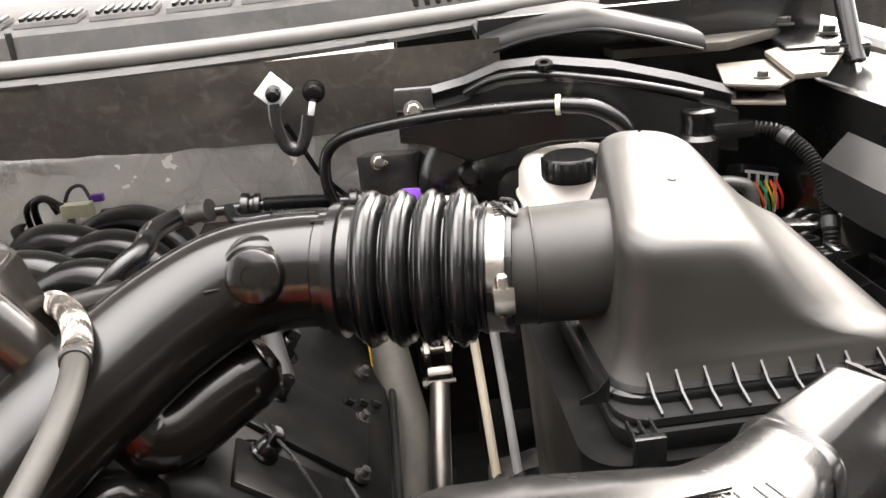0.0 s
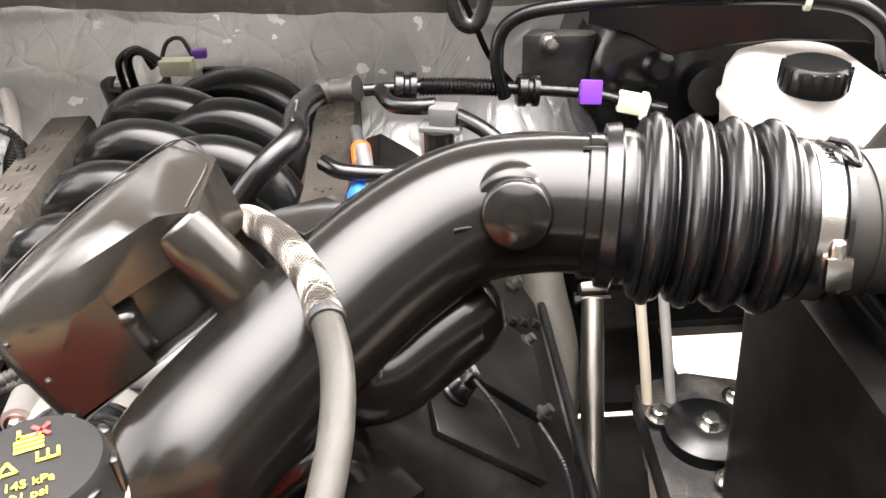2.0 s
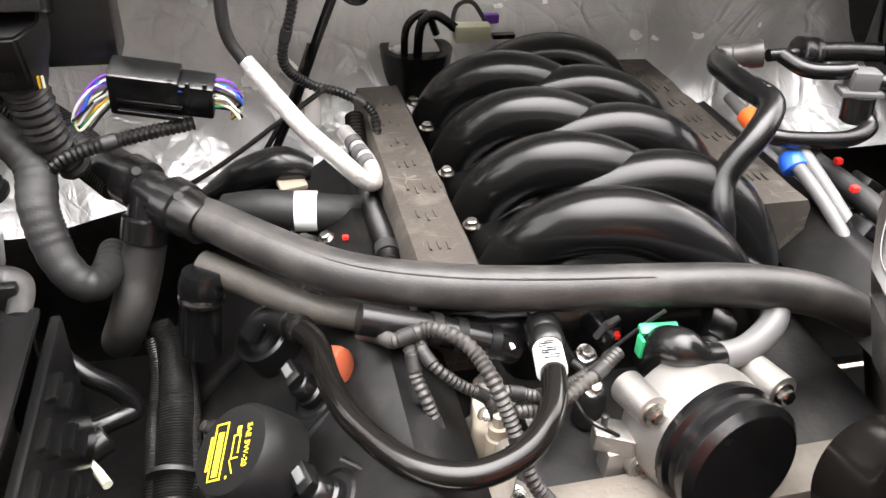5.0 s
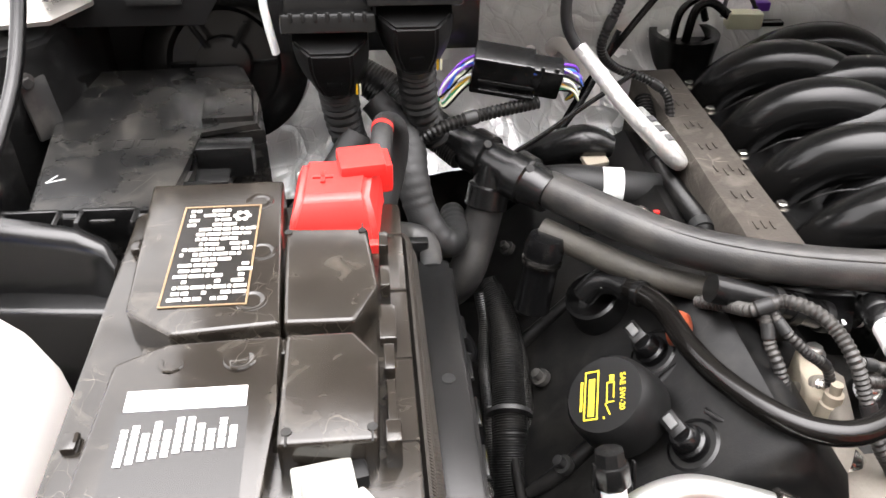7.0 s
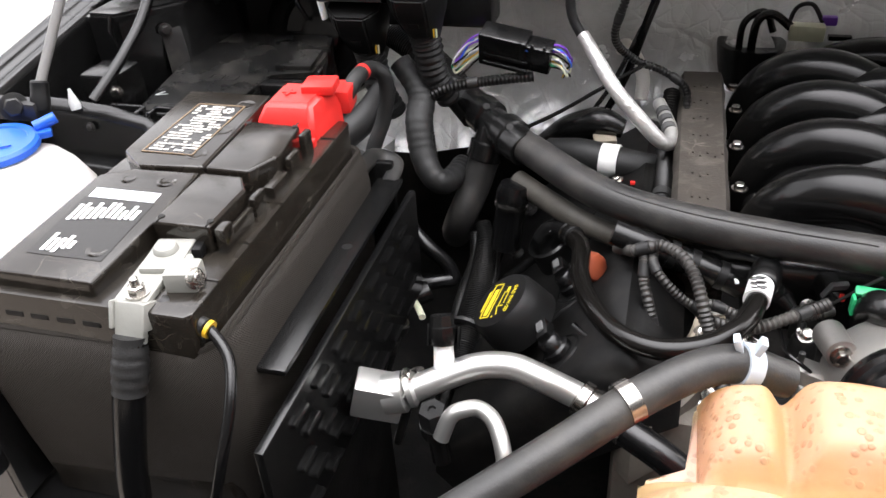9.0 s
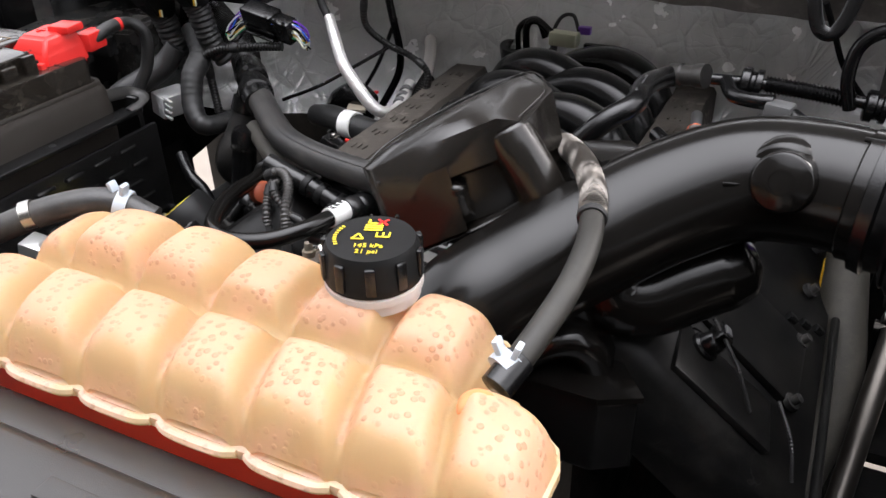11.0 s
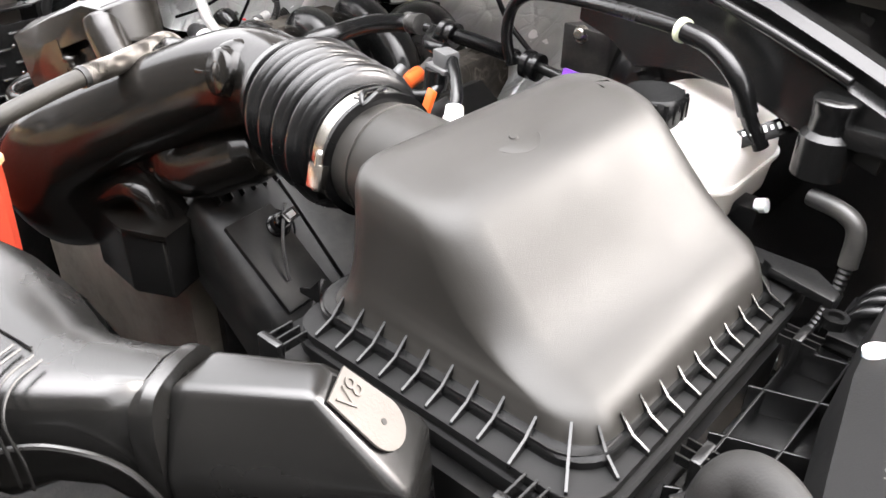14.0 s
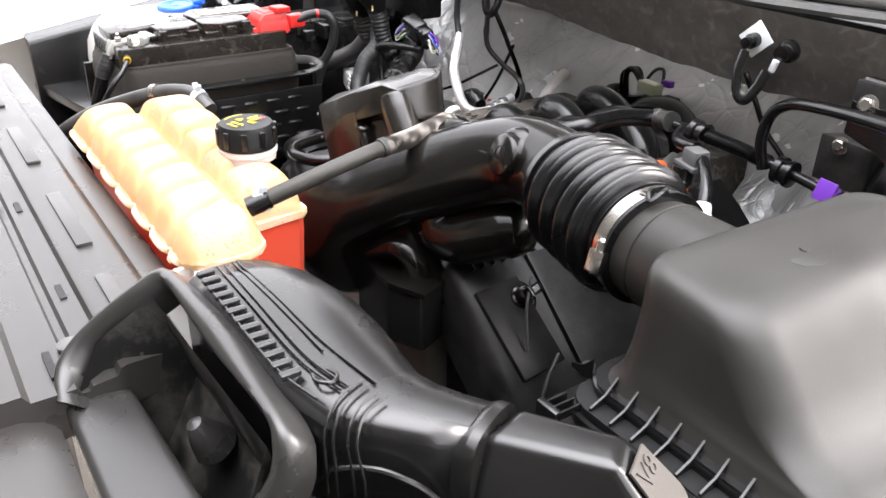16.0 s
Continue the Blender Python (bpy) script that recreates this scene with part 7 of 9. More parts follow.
strap2 = thing("rubber_strap", 0.16, 1.2, 1.18, "black looped rubber strap below firewall plugs", "strap", "hanging straps")
part("loop", tube(B(), [(0.139, 1.195, 1.215), (0.139, 1.188, 1.19), (0.148, 1.182, 1.165), (0.162, 1.180, 1.16), (0.172, 1.184, 1.175), (0.178, 1.19, 1.198)], 0.0075, 8, 8, flat=0.35), M_RUBBER, strap2)
part("tail", tube(B(), [(0.150, 1.19, 1.19), (0.165, 1.20, 1.155), (0.18, 1.21, 1.12), (0.20, 1.225, 1.09), (0.225, 1.235, 1.06)], 0.0035, 8, 8), M_RUBBER, strap2)
for x, z in ((-0.482, 1.229), (-0.441, 1.214)):
    plug = thing("firewall_plug", x, 1.214, z, "round black plug on firewall felt", "plug", "firewall plugs")
    part("plug", lathe(B(), (x, 1.222, z), (0, -1, -0.1), [(0, 0.015), (0.008, 0.015), (0.01, 0.011), (0.022, 0.0105), (0.023, 0)], 20), M_RUBBER, plug)
    part("pin", lathe(B(), (x, 1.200, z), (0, -1, -0.1), [(0, 0.005), (0.004, 0.004), (0.005, 0)], 10), M_STEEL, plug)
washer_sq = thing("firewall_washer", -0.392, 1.212, 1.232, "pale square washer on firewall felt", "washer")
part("plate", box(B(), -0.392, 1.213, 1.233, 0.03, 0.003, 0.03, 0.003, rot=(-8, 40, 0)), M_PALE, washer_sq)
part("clip", box(B(), -0.405, 1.208, 1.222, 0.016, 0.012, 0.03, 0.004), M_RUBBER, washer_sq)

# ---- behind and below the bellows ----
shaft = thing("steering_shaft", 0.29, 1.08, 0.75, "bright steel steering shaft with universal joint", "steering shaft")
part("shaft", tube(B(), [(0.300, 1.14, 0.835), (0.288, 1.06, 0.765), (0.278, 0.99, 0.70), (0.26, 0.88, 0.60)], 0.0135, 18, 4), M_SHAFT, shaft)
part("yoke", box(B(), 0.302, 1.15, 0.845, 0.034, 0.014, 0.026, 0.005, rot=(40, 0, 0)), M_SHAFT, shaft)
part("cross", lathe(B(), (0.302, 1.168, 0.872), (1, 0, 0), [(-0.021, 0.0065), (0.021, 0.0065)], 14), M_SHAFT, shaft)
part("pinch_bolt", lathe(B(), (0.302, 1.142, 0.838), (1, 0, 0), [(-0.024, 0.007), (-0.018, 0.007), (-0.018, 0.004), (0.02, 0.004)], 6), M_STEEL, shaft)
part("yoke_arm", box(B(), 0.316, 1.165, 0.868, 0.009, 0.02, 0.035, 0.003, rot=(30, 0, 0)), M_SHAFT, shaft)
part("yoke_arm", box(B(), 0.288, 1.165, 0.868, 0.009, 0.02, 0.035, 0.003, rot=(30, 0, 0)), M_SHAFT, shaft)
part("upper_shaft", tube(B(), [(0.303, 1.17, 0.875), (0.31, 1.24, 0.93), (0.32, 1.33, 0.98)], 0.012, 14, 4), M_DARK, shaft)
for x, m, lab in ((0.352, M_TAN, "tan plastic-covered brake line"), (0.380, M_SEAL, "pale grey plastic-covered brake line")):
    t = thing("brake_line", x, 1.1, 0.75, lab, "brake line", "brake lines")
    part("pipe", tube(B(), [(x - 0.005, 1.16, 0.93), (x, 1.14, 0.87), (x + 0.004, 1.09, 0.78), (x + 0.008, 1.05, 0.70), (x + 0.012, 1.0, 0.62)], 0.0062, 12, 6), m, t)
    part("fitting", lathe(B(), (x + 0.007, 1.052, 0.705), (0.05, -0.45, -0.9), [(0, 0.0075), (0.012, 0.0075), (0.014, 0.0095), (0.03, 0.0095), (0.05, 0.007)], 12), M_ALU, t)
shield = thing("wrapped_exhaust_pipe", 0.235, 1.13, 0.75, "grey heat-wrapped pipe behind engine", "pipe")
part("wrap", tube(B(), [(0.235, 1.20, 0.90), (0.243, 1.16, 0.84), (0.252, 1.12, 0.78), (0.246, 1.06, 0.70), (0.225, 1.0, 0.63)], [0.024, 0.028, 0.03, 0.028, 0.024], 18, 6), M_SHEATH, shield)
dip = thing("dipstick_handle", 0.221, 1.19, 0.86, "yellow dipstick loop handle", "dipstick")
part("handle", box(B(), 0.222, 1.185, 0.868, 0.022, 0.010, 0.04, 0.005, rot=(-25, 0, 5)), M_YELLOW, dip)
part("neck", lathe(B(), (0.222, 1.178, 0.85), (0, -0.3, -0.95), [(0, 0.007), (0.02, 0.006), (0.022, 0.004), (0.12, 0.004)], 12), M_YELLOW, dip)
tower = thing("shock_tower", 0.45, 1.0, 0.7, "black shock tower with rubber mount and nuts", "shock tower")
part("plate", prism(B(), [(0.34, 0.88), (0.62, 0.88), (0.66, 1.02), (0.54, 1.105), (0.484, 1.085), (0.42, 1.118), (0.35, 1.10)], 0.69, 0.735, 0.008), M_TOWER, tower)
part("mount", lathe(B(), (0.408, 1.005, 0.735), (0, 0, 1), [(0, 0.05), (0.015, 0.048), (0.02, 0.035), (0.024, 0.02)], 28), M_RUBBER, tower)
for x, y in ((0.408, 1.002), (0.460, 1.058), (0.408, 0.935), (0.362, 1.035)):
    bolt("nut", x, y, 0.742 if (x, y) != (0.408, 1.002) else 0.758, 0.011, (0, 0, 1), M_STEEL, tower)

# ---- battery and its tray ----
tray = thing("battery_tray", -0.775, 0.80, 0.45, "black plastic battery tray with ribbed side wall", "battery tray")
part("base", box(B(), -0.775, 0.80, 0.875, 0.24, 0.38, 0.02, 0.004), M_PLASTIC, tray)
part("pedestal", box(B(), -0.78, 0.84, 0.66, 0.16, 0.28, 0.42, 0.01), M_DARK, tray)
part("ribbed_wall", box(B(), -0.648, 0.80, 0.94, 0.008, 0.38, 0.13, 0.002), M_PLASTIC, tray)
for r in range(5):
    for k in range(7):
        part("rib", box(B(), -0.647, 0.665 + k * 0.044 + (r % 2) * 0.016, 0.888 + r * 0.025, 0.016, 0.026, 0.005, 0.0012, rot=(0, -20, 0)), M_PLASTIC, tray)
rim = part("rim", box(B(), -0.664, 0.82, 1.026, 0.028, 0.30, 0.006, 0.002), M_PLASTIC, tray, "dusty grey-black steel rim")
part("rim_end", tube(B(), [(-0.664, 0.965, 1.0265), (-0.664, 0.985, 1.030), (-0.668, 0.998, 1.033), (-0.679, 1.002, 1.036), (-0.688, 0.990, 1.042), (-0.688, 0.955, 1.048)], 0.009, 12, 6, flat=0.45), M_METAL_DARK, tray)
part("hole", lathe(B(), (-0.663, 0.838, 1.0292), (0, 0, 1), [(0, 0.0048), (0.0004, 0.0048), (0.0004, 0)], 18), M_DARK, tray)
part("rear_wall", box(B(), -0.775, 0.985, 0.97, 0.22, 0.01, 0.14, 0.003), M_PLASTIC, tray)
part("left_wall", box(B(), -0.892, 0.80, 0.965, 0.01, 0.38, 0.15, 0.003), M_PLASTIC, tray)

battery = thing("battery", -0.7825, 0.795, 0.885, "scuffed glossy black car battery with worn labels", "battery")
part("case", prism(B(), [(-0.875, 0.637), (-0.870, 0.632), (-0.695, 0.632), (-0.690, 0.637), (-0.690, 0.940), (-0.695, 0.945), (-0.870, 0.945), (-0.875, 0.940)], 0.886, 1.104, 0.0025, 2), M_BATTERY, battery)
for k in range(5):
    part("grip_slot", box(B(), -0.838 + k * 0.022, 0.6322, 1.086, 0.015, 0.0014, 0.0045, 0.0004), M_DARK, battery)


def lid_block(outline, z0, z1, slope=0.0):
    bm = prism(B(), outline, z0, z1, 0.0028, 3)
    for v in bm.verts:
        if v.co.z > z0 + 0.004:
            v.co.z -= slope * (0.785 - v.co.y)
    return part("lid_block", bm, M_BATTERY, battery)


lid1 = lid_block([(-0.851, 0.812), (-0.822, 0.789), (-0.7635, 0.794), (-0.7705, 0.944), (-0.860, 0.944)], 1.102, 1.127)
lid2 = lid_block([(-0.7615, 0.794), (-0.722, 0.793), (-0.708, 0.824), (-0.713, 0.882), (-0.7655, 0.885)], 1.102, 1.127)
lid3 = lid_block([(-0.857, 0.640), (-0.7685, 0.640), (-0.7615, 0.735), (-0.7615, 0.785), (-0.822, 0.783), (-0.848, 0.770)], 1.102, 1.127, 0.07)
lid4 = lid_block([(-0.7595, 0.708), (-0.711, 0.708), (-0.709, 0.765), (-0.722, 0.785), (-0.7595, 0.785)], 1.102, 1.127)
part("joint_step", box(B(), -0.79, 0.789, 1.108, 0.10, 0.012, 0.012, 0.002), M_BATTERY, battery)
# stepped ribs on the ledge beside the lids
for y, l, w, h in ((0.870, 0.016, 0.006, 0.024), (0.840, 0.020, 0.006, 0.018), (0.805, 0.030, 0.010, 0.012), (0.770, 0.020, 0.006, 0.018), (0.735, 0.044, 0.005, 0.014), (0.715, 0.014, 0.008, 0.022)):
    part("vent_step", box(B(), -0.7035, y, 1.103 + h / 2, w, l, h, 0.0015), M_BATTERY, battery)
for y in (0.905, 0.845, 0.785, 0.725, 0.675):
    part("mould_line", box(B(), -0.6985, y, 1.1043, 0.017, 0.0014, 0.0012), M_BATTERY, battery)
for x, y in ((-0.8655, 0.90), (-0.8655, 0.735)):
    part("side_notch", box(B(), x, y, 1.106, 0.008, 0.012, 0.006, 0.002), M_BATTERY, battery)
for x, y in ((-0.7635, 0.880), (-0.7165, 0.879), (-0.755, 0.7155), (-0.7137, 0.7155)):
    part("pin_hole", lathe(B(), (x, y, 1.1272), (0, 0, 1), [(0, 0.0026), (0.0005, 0.0026), (0.0005, 0)], 12), M_DARK, battery)
    part("pin_slot", box(B(), x, y + (0.004 if y > 0.8 else -0.005), 1.1272, 0.001, 0.008, 0.0006), M_DARK, battery)
for x, y, r in ((-0.818, 0.768, 0.007), (-0.7825, 0.769, 0.009), (-0.786, 0.676, 0.0095), (-0.781, 0.815, 0.010), (-0.779, 0.862, 0.010), (-0.785, 0.918, 0.010)):
    z = 1.127 - (0.07 * (0.785 - y) if y < 0.785 else 0)
    part("cell_plug", lathe(B(), (x, y, z - 0.0004), (0, 0.07 if y < 0.785 else 0, 1), [(0, r), (0.0009, r * 0.92), (0.0009, r * 0.6), (0.0003, r * 0.52), (0.0003, 0)], 28), M_BATTERY, battery)
# worn labels
M_STICKER = mat("worn_pale_label", (0.58, 0.56, 0.52), 0.5, grain=300, bump=0.2, vary=0.5)
M_GOLD = mat("tan_label_border", (0.20, 0.13, 0.07), 0.4, grain=300, bump=0.1, vary=0.4)
M_FILM = mat("dark_label_film", (0.012, 0.011, 0.010), 0.24, grain=400, bump=0.1)


def lid_z(y):
    return 1.1272 - (0.07 * (0.785 - y) if y < 0.785 else 0)


f = part("label", box(B(), -0.808, 0.862, 1.1272, 0.050, 0.102, 0.0005), M_FILM, battery, "dark label with tan border and worn pale print")
bm = B()
for x, y, sx, sy in ((-0.808, 0.9125, 0.050, 0.0012), (-0.808, 0.8115, 0.050, 0.0012), (-0.8325, 0.862, 0.0012, 0.10), (-0.7835, 0.862, 0.0012, 0.10)):
    box(bm, x, y, 1.1277, sx, sy, 0.0005)
part("label_border", bm, M_GOLD, f)
random.seed(4)
bm = B()
for r in range(18):
    y = 0.9075 - r * 0.0053
    x = -0.829 + 0.003 * random.random() + (0.006 if r in (4, 5, 10) else 0)
    end = -0.803 if r < 4 else -0.788
    while x < end:
        w = 0.002 + 0.007 * random.random()
        if random.random() < 0.86:
            box(bm, x + w / 2, y, 1.1278, w, 0.0030, 0.0004)
        x += w + 0.0010
part("label_print", bm, M_STICKER, f)
bm = B()
for k in range(6):
    a = radians(60 * k)
    lathe(bm, (-0.7945 + 0.0042 * math.cos(a), 0.9005 + 0.0042 * math.sin(a), 1.1276), (0, 0, 1), [(0, 0.0019), (0.0005, 0.0019), (0.0005, 0.001), (0.0001, 0.001)], 10)
part("label_symbol", bm, M_STICKER, f)
f = part("label", box(B(), -0.8065, 0.7437, lid_z(0.7437), 0.060, 0.013, 0.0006, rot=(4, 0, 0)), M_WHITE, battery, "white worn paper label")
f2 = part("label", box(B(), -0.807, 0.700, lid_z(0.700), 0.064, 0.074, 0.0006, rot=(4, 0, 0)), M_FILM, battery, "black label with columns of white bars")
bm = B()
for n_col, x0, step, top, low in ((11, -0.833, 0.0052, 0.733, 0.706), (5, -0.829, 0.0050, 0.690, 0.668)):
    for c in range(n_col):
        y, end = top - 0.010 * random.random(), low + 0.001 * c
        while y > end:
            l = 0.0015 + 0.005 * random.random()
            box(bm, x0 + c * step, y - l / 2, lid_z(y - l / 2) + 0.0007, 0.0034, l, 0.0004, rot=(4, 0, 0))
            y -= l + 0.0008
part("label_print", bm, M_WHITEINK, f2)

red = thing("terminal_cover", -0.735, 0.925, 1.085, "red plastic positive terminal cover", "terminal cover")
bm = B()
loft(bm, [[Vector(p) for p in ((-0.767, 0.890, 1.095), (-0.706, 0.893, 1.095), (-0.700, 0.958, 1.095), (-0.762, 0.958, 1.095))],
          [Vector(p) for p in ((-0.766, 0.892, 1.118), (-0.707, 0.895, 1.118), (-0.702, 0.957, 1.122), (-0.762, 0.957, 1.122))],
          [Vector(p) for p in ((-0.758, 0.906, 1.136), (-0.713, 0.908, 1.136), (-0.708, 0.95, 1.140), (-0.755, 0.95, 1.140))]])
bmesh.ops.bevel(bm, geom=bm.edges[:], offset=0.004, segments=3, affect="EDGES", clamp_overlap=True)
part("hood", bm, M_RED, red)
part("raised_pad", box(B(), -0.716, 0.944, 1.140, 0.032, 0.030, 0.010, 0.003, rot=(0, 0, 8)), M_RED, red)
part("side_leg", box(B(), -0.708, 0.888, 1.098, 0.010, 0.008, 0.026, 0.002), M_RED, red)
part("cable_mouth", box(B(), -0.706, 0.970, 1.118, 0.022, 0.034, 0.024, 0.004, rot=(0, 0, 8)), M_RED, red)
part("window", box(B(), -0.733, 0.8905, 1.107, 0.034, 0.004, 0.012, 0.001), M_DARK, red)
part("moulded_mark", box(B(), -0.742, 0.928, 1.1385, 0.014, 0.003, 0.0014, 0.0004), M_RED, red)
part("moulded_mark", box(B(), -0.742, 0.928, 1.1385, 0.003, 0.014, 0.0014, 0.0004), M_RED, red)
pos = thing("positive_cable", -0.67, 0.98, 1.1, "black positive cable with red tape band", "cable")
part("cable", tube(B(), [(-0.703, 0.968, 1.118), (-0.700, 1.000, 1.127), (-0.697, 1.030, 1.124), (-0.687, 1.041, 1.113), (-0.686, 1.043, 1.09), (-0.692, 1.038, 1.06), (-0.702, 1.025, 1.03), (-0.71, 1.01, 0.98)], 0.0085, 16, 8), M_TAPE, pos)
part("red_band", lathe(B(), (-0.6995, 1.010, 1.127), (0.1, 0.95, 0.05), [(0, 0.0089), (0.005, 0.0089)], 16), M_RED, pos)

neg = thing("negative_terminal", -0.735, 0.69, 1.085, "grey lead negative battery terminal clamp", "terminal clamp")
M_LEAD = mat("pale_lead", (0.30, 0.30, 0.275), 0.5, metal=0.2, grain=200, bump=0.6, vary=0.4, dust=0.3, dust_colour=(0.4, 0.4, 0.36))
part("plate", box(B(), -0.736, 0.687, 1.1115, 0.030, 0.040, 0.007, 0.002, rot=(0, 0, 10)), M_LEAD, neg)
part("plate_rear", box(B(), -0.7325, 0.7005, 1.109, 0.032, 0.012, 0.009, 0.002, rot=(0, 0, 10)), M_CAP, neg, "black plastic post shield")
part("post", lathe(B(), (-0.739, 0.690, 1.113), (0, 0, 1), [(0, 0.0095), (0.004, 0.0092), (0.006, 0.0075), (0.006, 0.003), (0.005, 0.0)], 24), M_LEAD, neg)
part("clamp_ring", lathe(B(), (-0.739, 0.690, 1.104), (0, 0, 1), [(0, 0.0135), (0.008, 0.0135), (0.010, 0.012), (0.010, 0)], 24), M_LEAD, neg)
part("clamp_block", box(B(), -0.712, 0.668, 1.111, 0.024, 0.022, 0.017, 0.003, rot=(0, 0, 12)), M_LEAD, neg)
part("clamp_lug", box(B(), -0.722, 0.680, 1.108, 0.020, 0.018, 0.012, 0.003, rot=(0, 0, 35)), M_LEAD, neg)
bolt("clamp_nut", -0.7015, 0.664, 1.113, 0.0055, (0.9, -0.2, 0.3), M_STEEL, neg)
part("arm", box(B(), -0.739, 0.659, 1.107, 0.026, 0.044, 0.006, 0.002, rot=(4, 0, 4)), M_LEAD, neg)
bolt("arm_nut", -0.736, 0.645, 1.109, 0.0062, (0, 0, 1), M_STEEL, neg)
part("arm_stud", lathe(B(), (-0.736, 0.645, 1.112), (0, 0, 1), [(0, 0.0032), (0.010, 0.0032), (0.011, 0.002)], 12), M_STEEL, neg)
part("drop_arm", box(B(), -0.736, 0.630, 1.095, 0.023, 0.006, 0.030, 0.002, rot=(-25, 0, 2)), M_LEAD, neg)
for k in (-1, 1):
    part("arm_ear", box(B(), -0.736 + k * 0.0125, 0.634, 1.099, 0.003, 0.016, 0.020, 0.001, rot=(-25, 0, 2)), M_LEAD, neg)
gnd = thing("ground_cable", -0.74, 0.6, 1.0, "thick black ground cable with taped end", "cable")
part("cable", tube(B(), [(-0.736, 0.625, 1.085), (-0.737, 0.617, 1.068), (-0.740, 0.603, 1.03), (-0.745, 0.588, 0.97), (-0.75, 0.58, 0.88)], 0.0115, 18, 8), M_RUBBER, gnd)
part("tape_wrap", tube(B(), [(-0.736, 0.6255, 1.087), (-0.7365, 0.618, 1.070), (-0.738, 0.609, 1.048)], [0.0118, 0.0135, 0.0125], 18, 6, ribs=120, depth=0.0008), M_TAPE, gnd)
sens = thing("sensor_cable", -0.69, 0.62, 1.08, "thin dark cable with orange tape mark", "cable")
part("cable", tube(B(), [(-0.718, 0.648, 1.098), (-0.700, 0.645, 1.093), (-0.685, 0.643, 1.087), (-0.665, 0.629, 1.075), (-0.657, 0.607, 1.055), (-0.66, 0.585, 1.02), (-0.675, 0.57, 0.96)], 0.0042, 12, 8), M_RUBBER, sens)
part("heat_shrink", tube(B(), [(-0.722, 0.649, 1.100), (-0.706, 0.646, 1.095), (-0.688, 0.6435, 1.088)], 0.0062, 12, 6), M_TAPE, sens)
part("orange_mark", lathe(B(), (-0.686, 0.643, 1.0873), (0.9, -0.15, -0.3), [(0, 0.0068), (0.003, 0.0068)], 14), M_YELLOW, sens, "orange tape mark")
wrap = thing("battery_heat_wrap", -0.7825, 0.795, 0.885, "brown-grey woven heat wrap round battery", "heat wrap")
bm = B()


def wrap_ring(z, out):
    ring = []
    for v in round_rect(-0.7825, 0.794, 0.192 + 2 * out, 0.312 + 2 * out, 0.012 + max(0, out), z, 26):
        d = Vector((v.x + 0.7825, (v.y - 0.794) * 0.6, 0)).normalized()
        side = 1 if v.x > -0.70 else 0.25
        bulge = 0.55 + 0.45 * math.cos((v.y - 0.705) * 41) * side
        j = 0.004 * noise.noise(Vector((v.x * 14, v.y * 14, z * 14)))
        ring.append(v + d * (max(0, out) * (bulge - 0.5) + j) + Vector((0, 0, 0.005 * noise.noise(Vector((v.x * 9, v.y * 9, 3))))))
    return ring


loft(bm, [wrap_ring(z, o) for z, o in ((0.90, 0.002), (0.95, 0.012), (1.0, 0.017), (1.035, 0.017), (1.060, 0.013), (1.072, 0.006), (1.074, 0.001), (1.06, -0.003))], cap=False)
part("sleeve", bm, M_WRAP, wrap, angle=80)
part("hem", loft(B(), [[v + Vector((0, 0, h)) for v in wrap_ring(1.068, o)] for h, o in ((0.0, 0.0065), (0.003, 0.008), (0.006, 0.0065), (0.005, 0.003), (0.0, 0.004))], cap=False), M_WRAP, wrap)

washer = thing("washer_fluid_tank", -0.98, 0.78, 0.45, "white washer fluid tank with blue flip cap", "fluid tank")
bm = B()
loft(bm, [round_rect(x, y, w, d, r, z, 7) for z, x, y, w, d, r in ((0.55, -1.02, 0.77, 0.18, 0.18, 0.03), (0.90, -1.020, 0.765, 0.215, 0.21, 0.035), (1.00, -1.020, 0.767, 0.215, 0.215, 0.035), (1.035, -1.022, 0.77, 0.210, 0.212, 0.035), (1.062, -1.027, 0.778, 0.196, 0.20, 0.035), (1.080, -1.033, 0.786, 0.176, 0.184, 0.035), (1.090, -1.038, 0.792, 0.156, 0.168, 0.035), (1.094, -1.04, 0.795, 0.12, 0.13, 0.03))])
part("tank", bm, M_MILKY, washer, angle=80)
cp = part("cap", lathe(B(), (-1.024, 0.842, 1.096), (0.03, -0.05, 1), [(0, 0.036), (0.002, 0.041), (0.008, 0.041), (0.011, 0.038), (0.0112, 0.031), (0.0095, 0.030), (0.0095, 0)], 36), M_BLUE, washer, "bright blue flip cap")
part("cap_tab", box(B(), -0.995, 0.874, 1.103, 0.02, 0.018, 0.008, 0.003, rot=(0, 0, 40)), M_BLUE, cp)
part("cap_hinge", lathe(B(), (-0.992, 0.880, 1.112), (0.6, 0.6, 0.2), [(-0.011, 0.006), (0.011, 0.006)], 12), M_BLUE, cp)
for k in range(5):
    a = radians(200 + 35 * k)
    part("cap_mark", box(B(), -1.024 + 0.018 * math.cos(a), 0.842 + 0.018 * math.sin(a), 1.106, 0.012, 0.002, 0.001, rot=(0, 0, 200 + 35 * k + 60)), M_BLUE, cp)
part("saddle_arm", prism(B(), [(-0.912, 0.652), (-0.893, 0.648), (-0.884, 0.664), (-0.884, 0.690), (-0.893, 0.704), (-0.902, 0.702), (-0.906, 0.68)], 0.93, 1.038, 0.004, 2), M_PLASTIC, washer, "black plastic strap end")

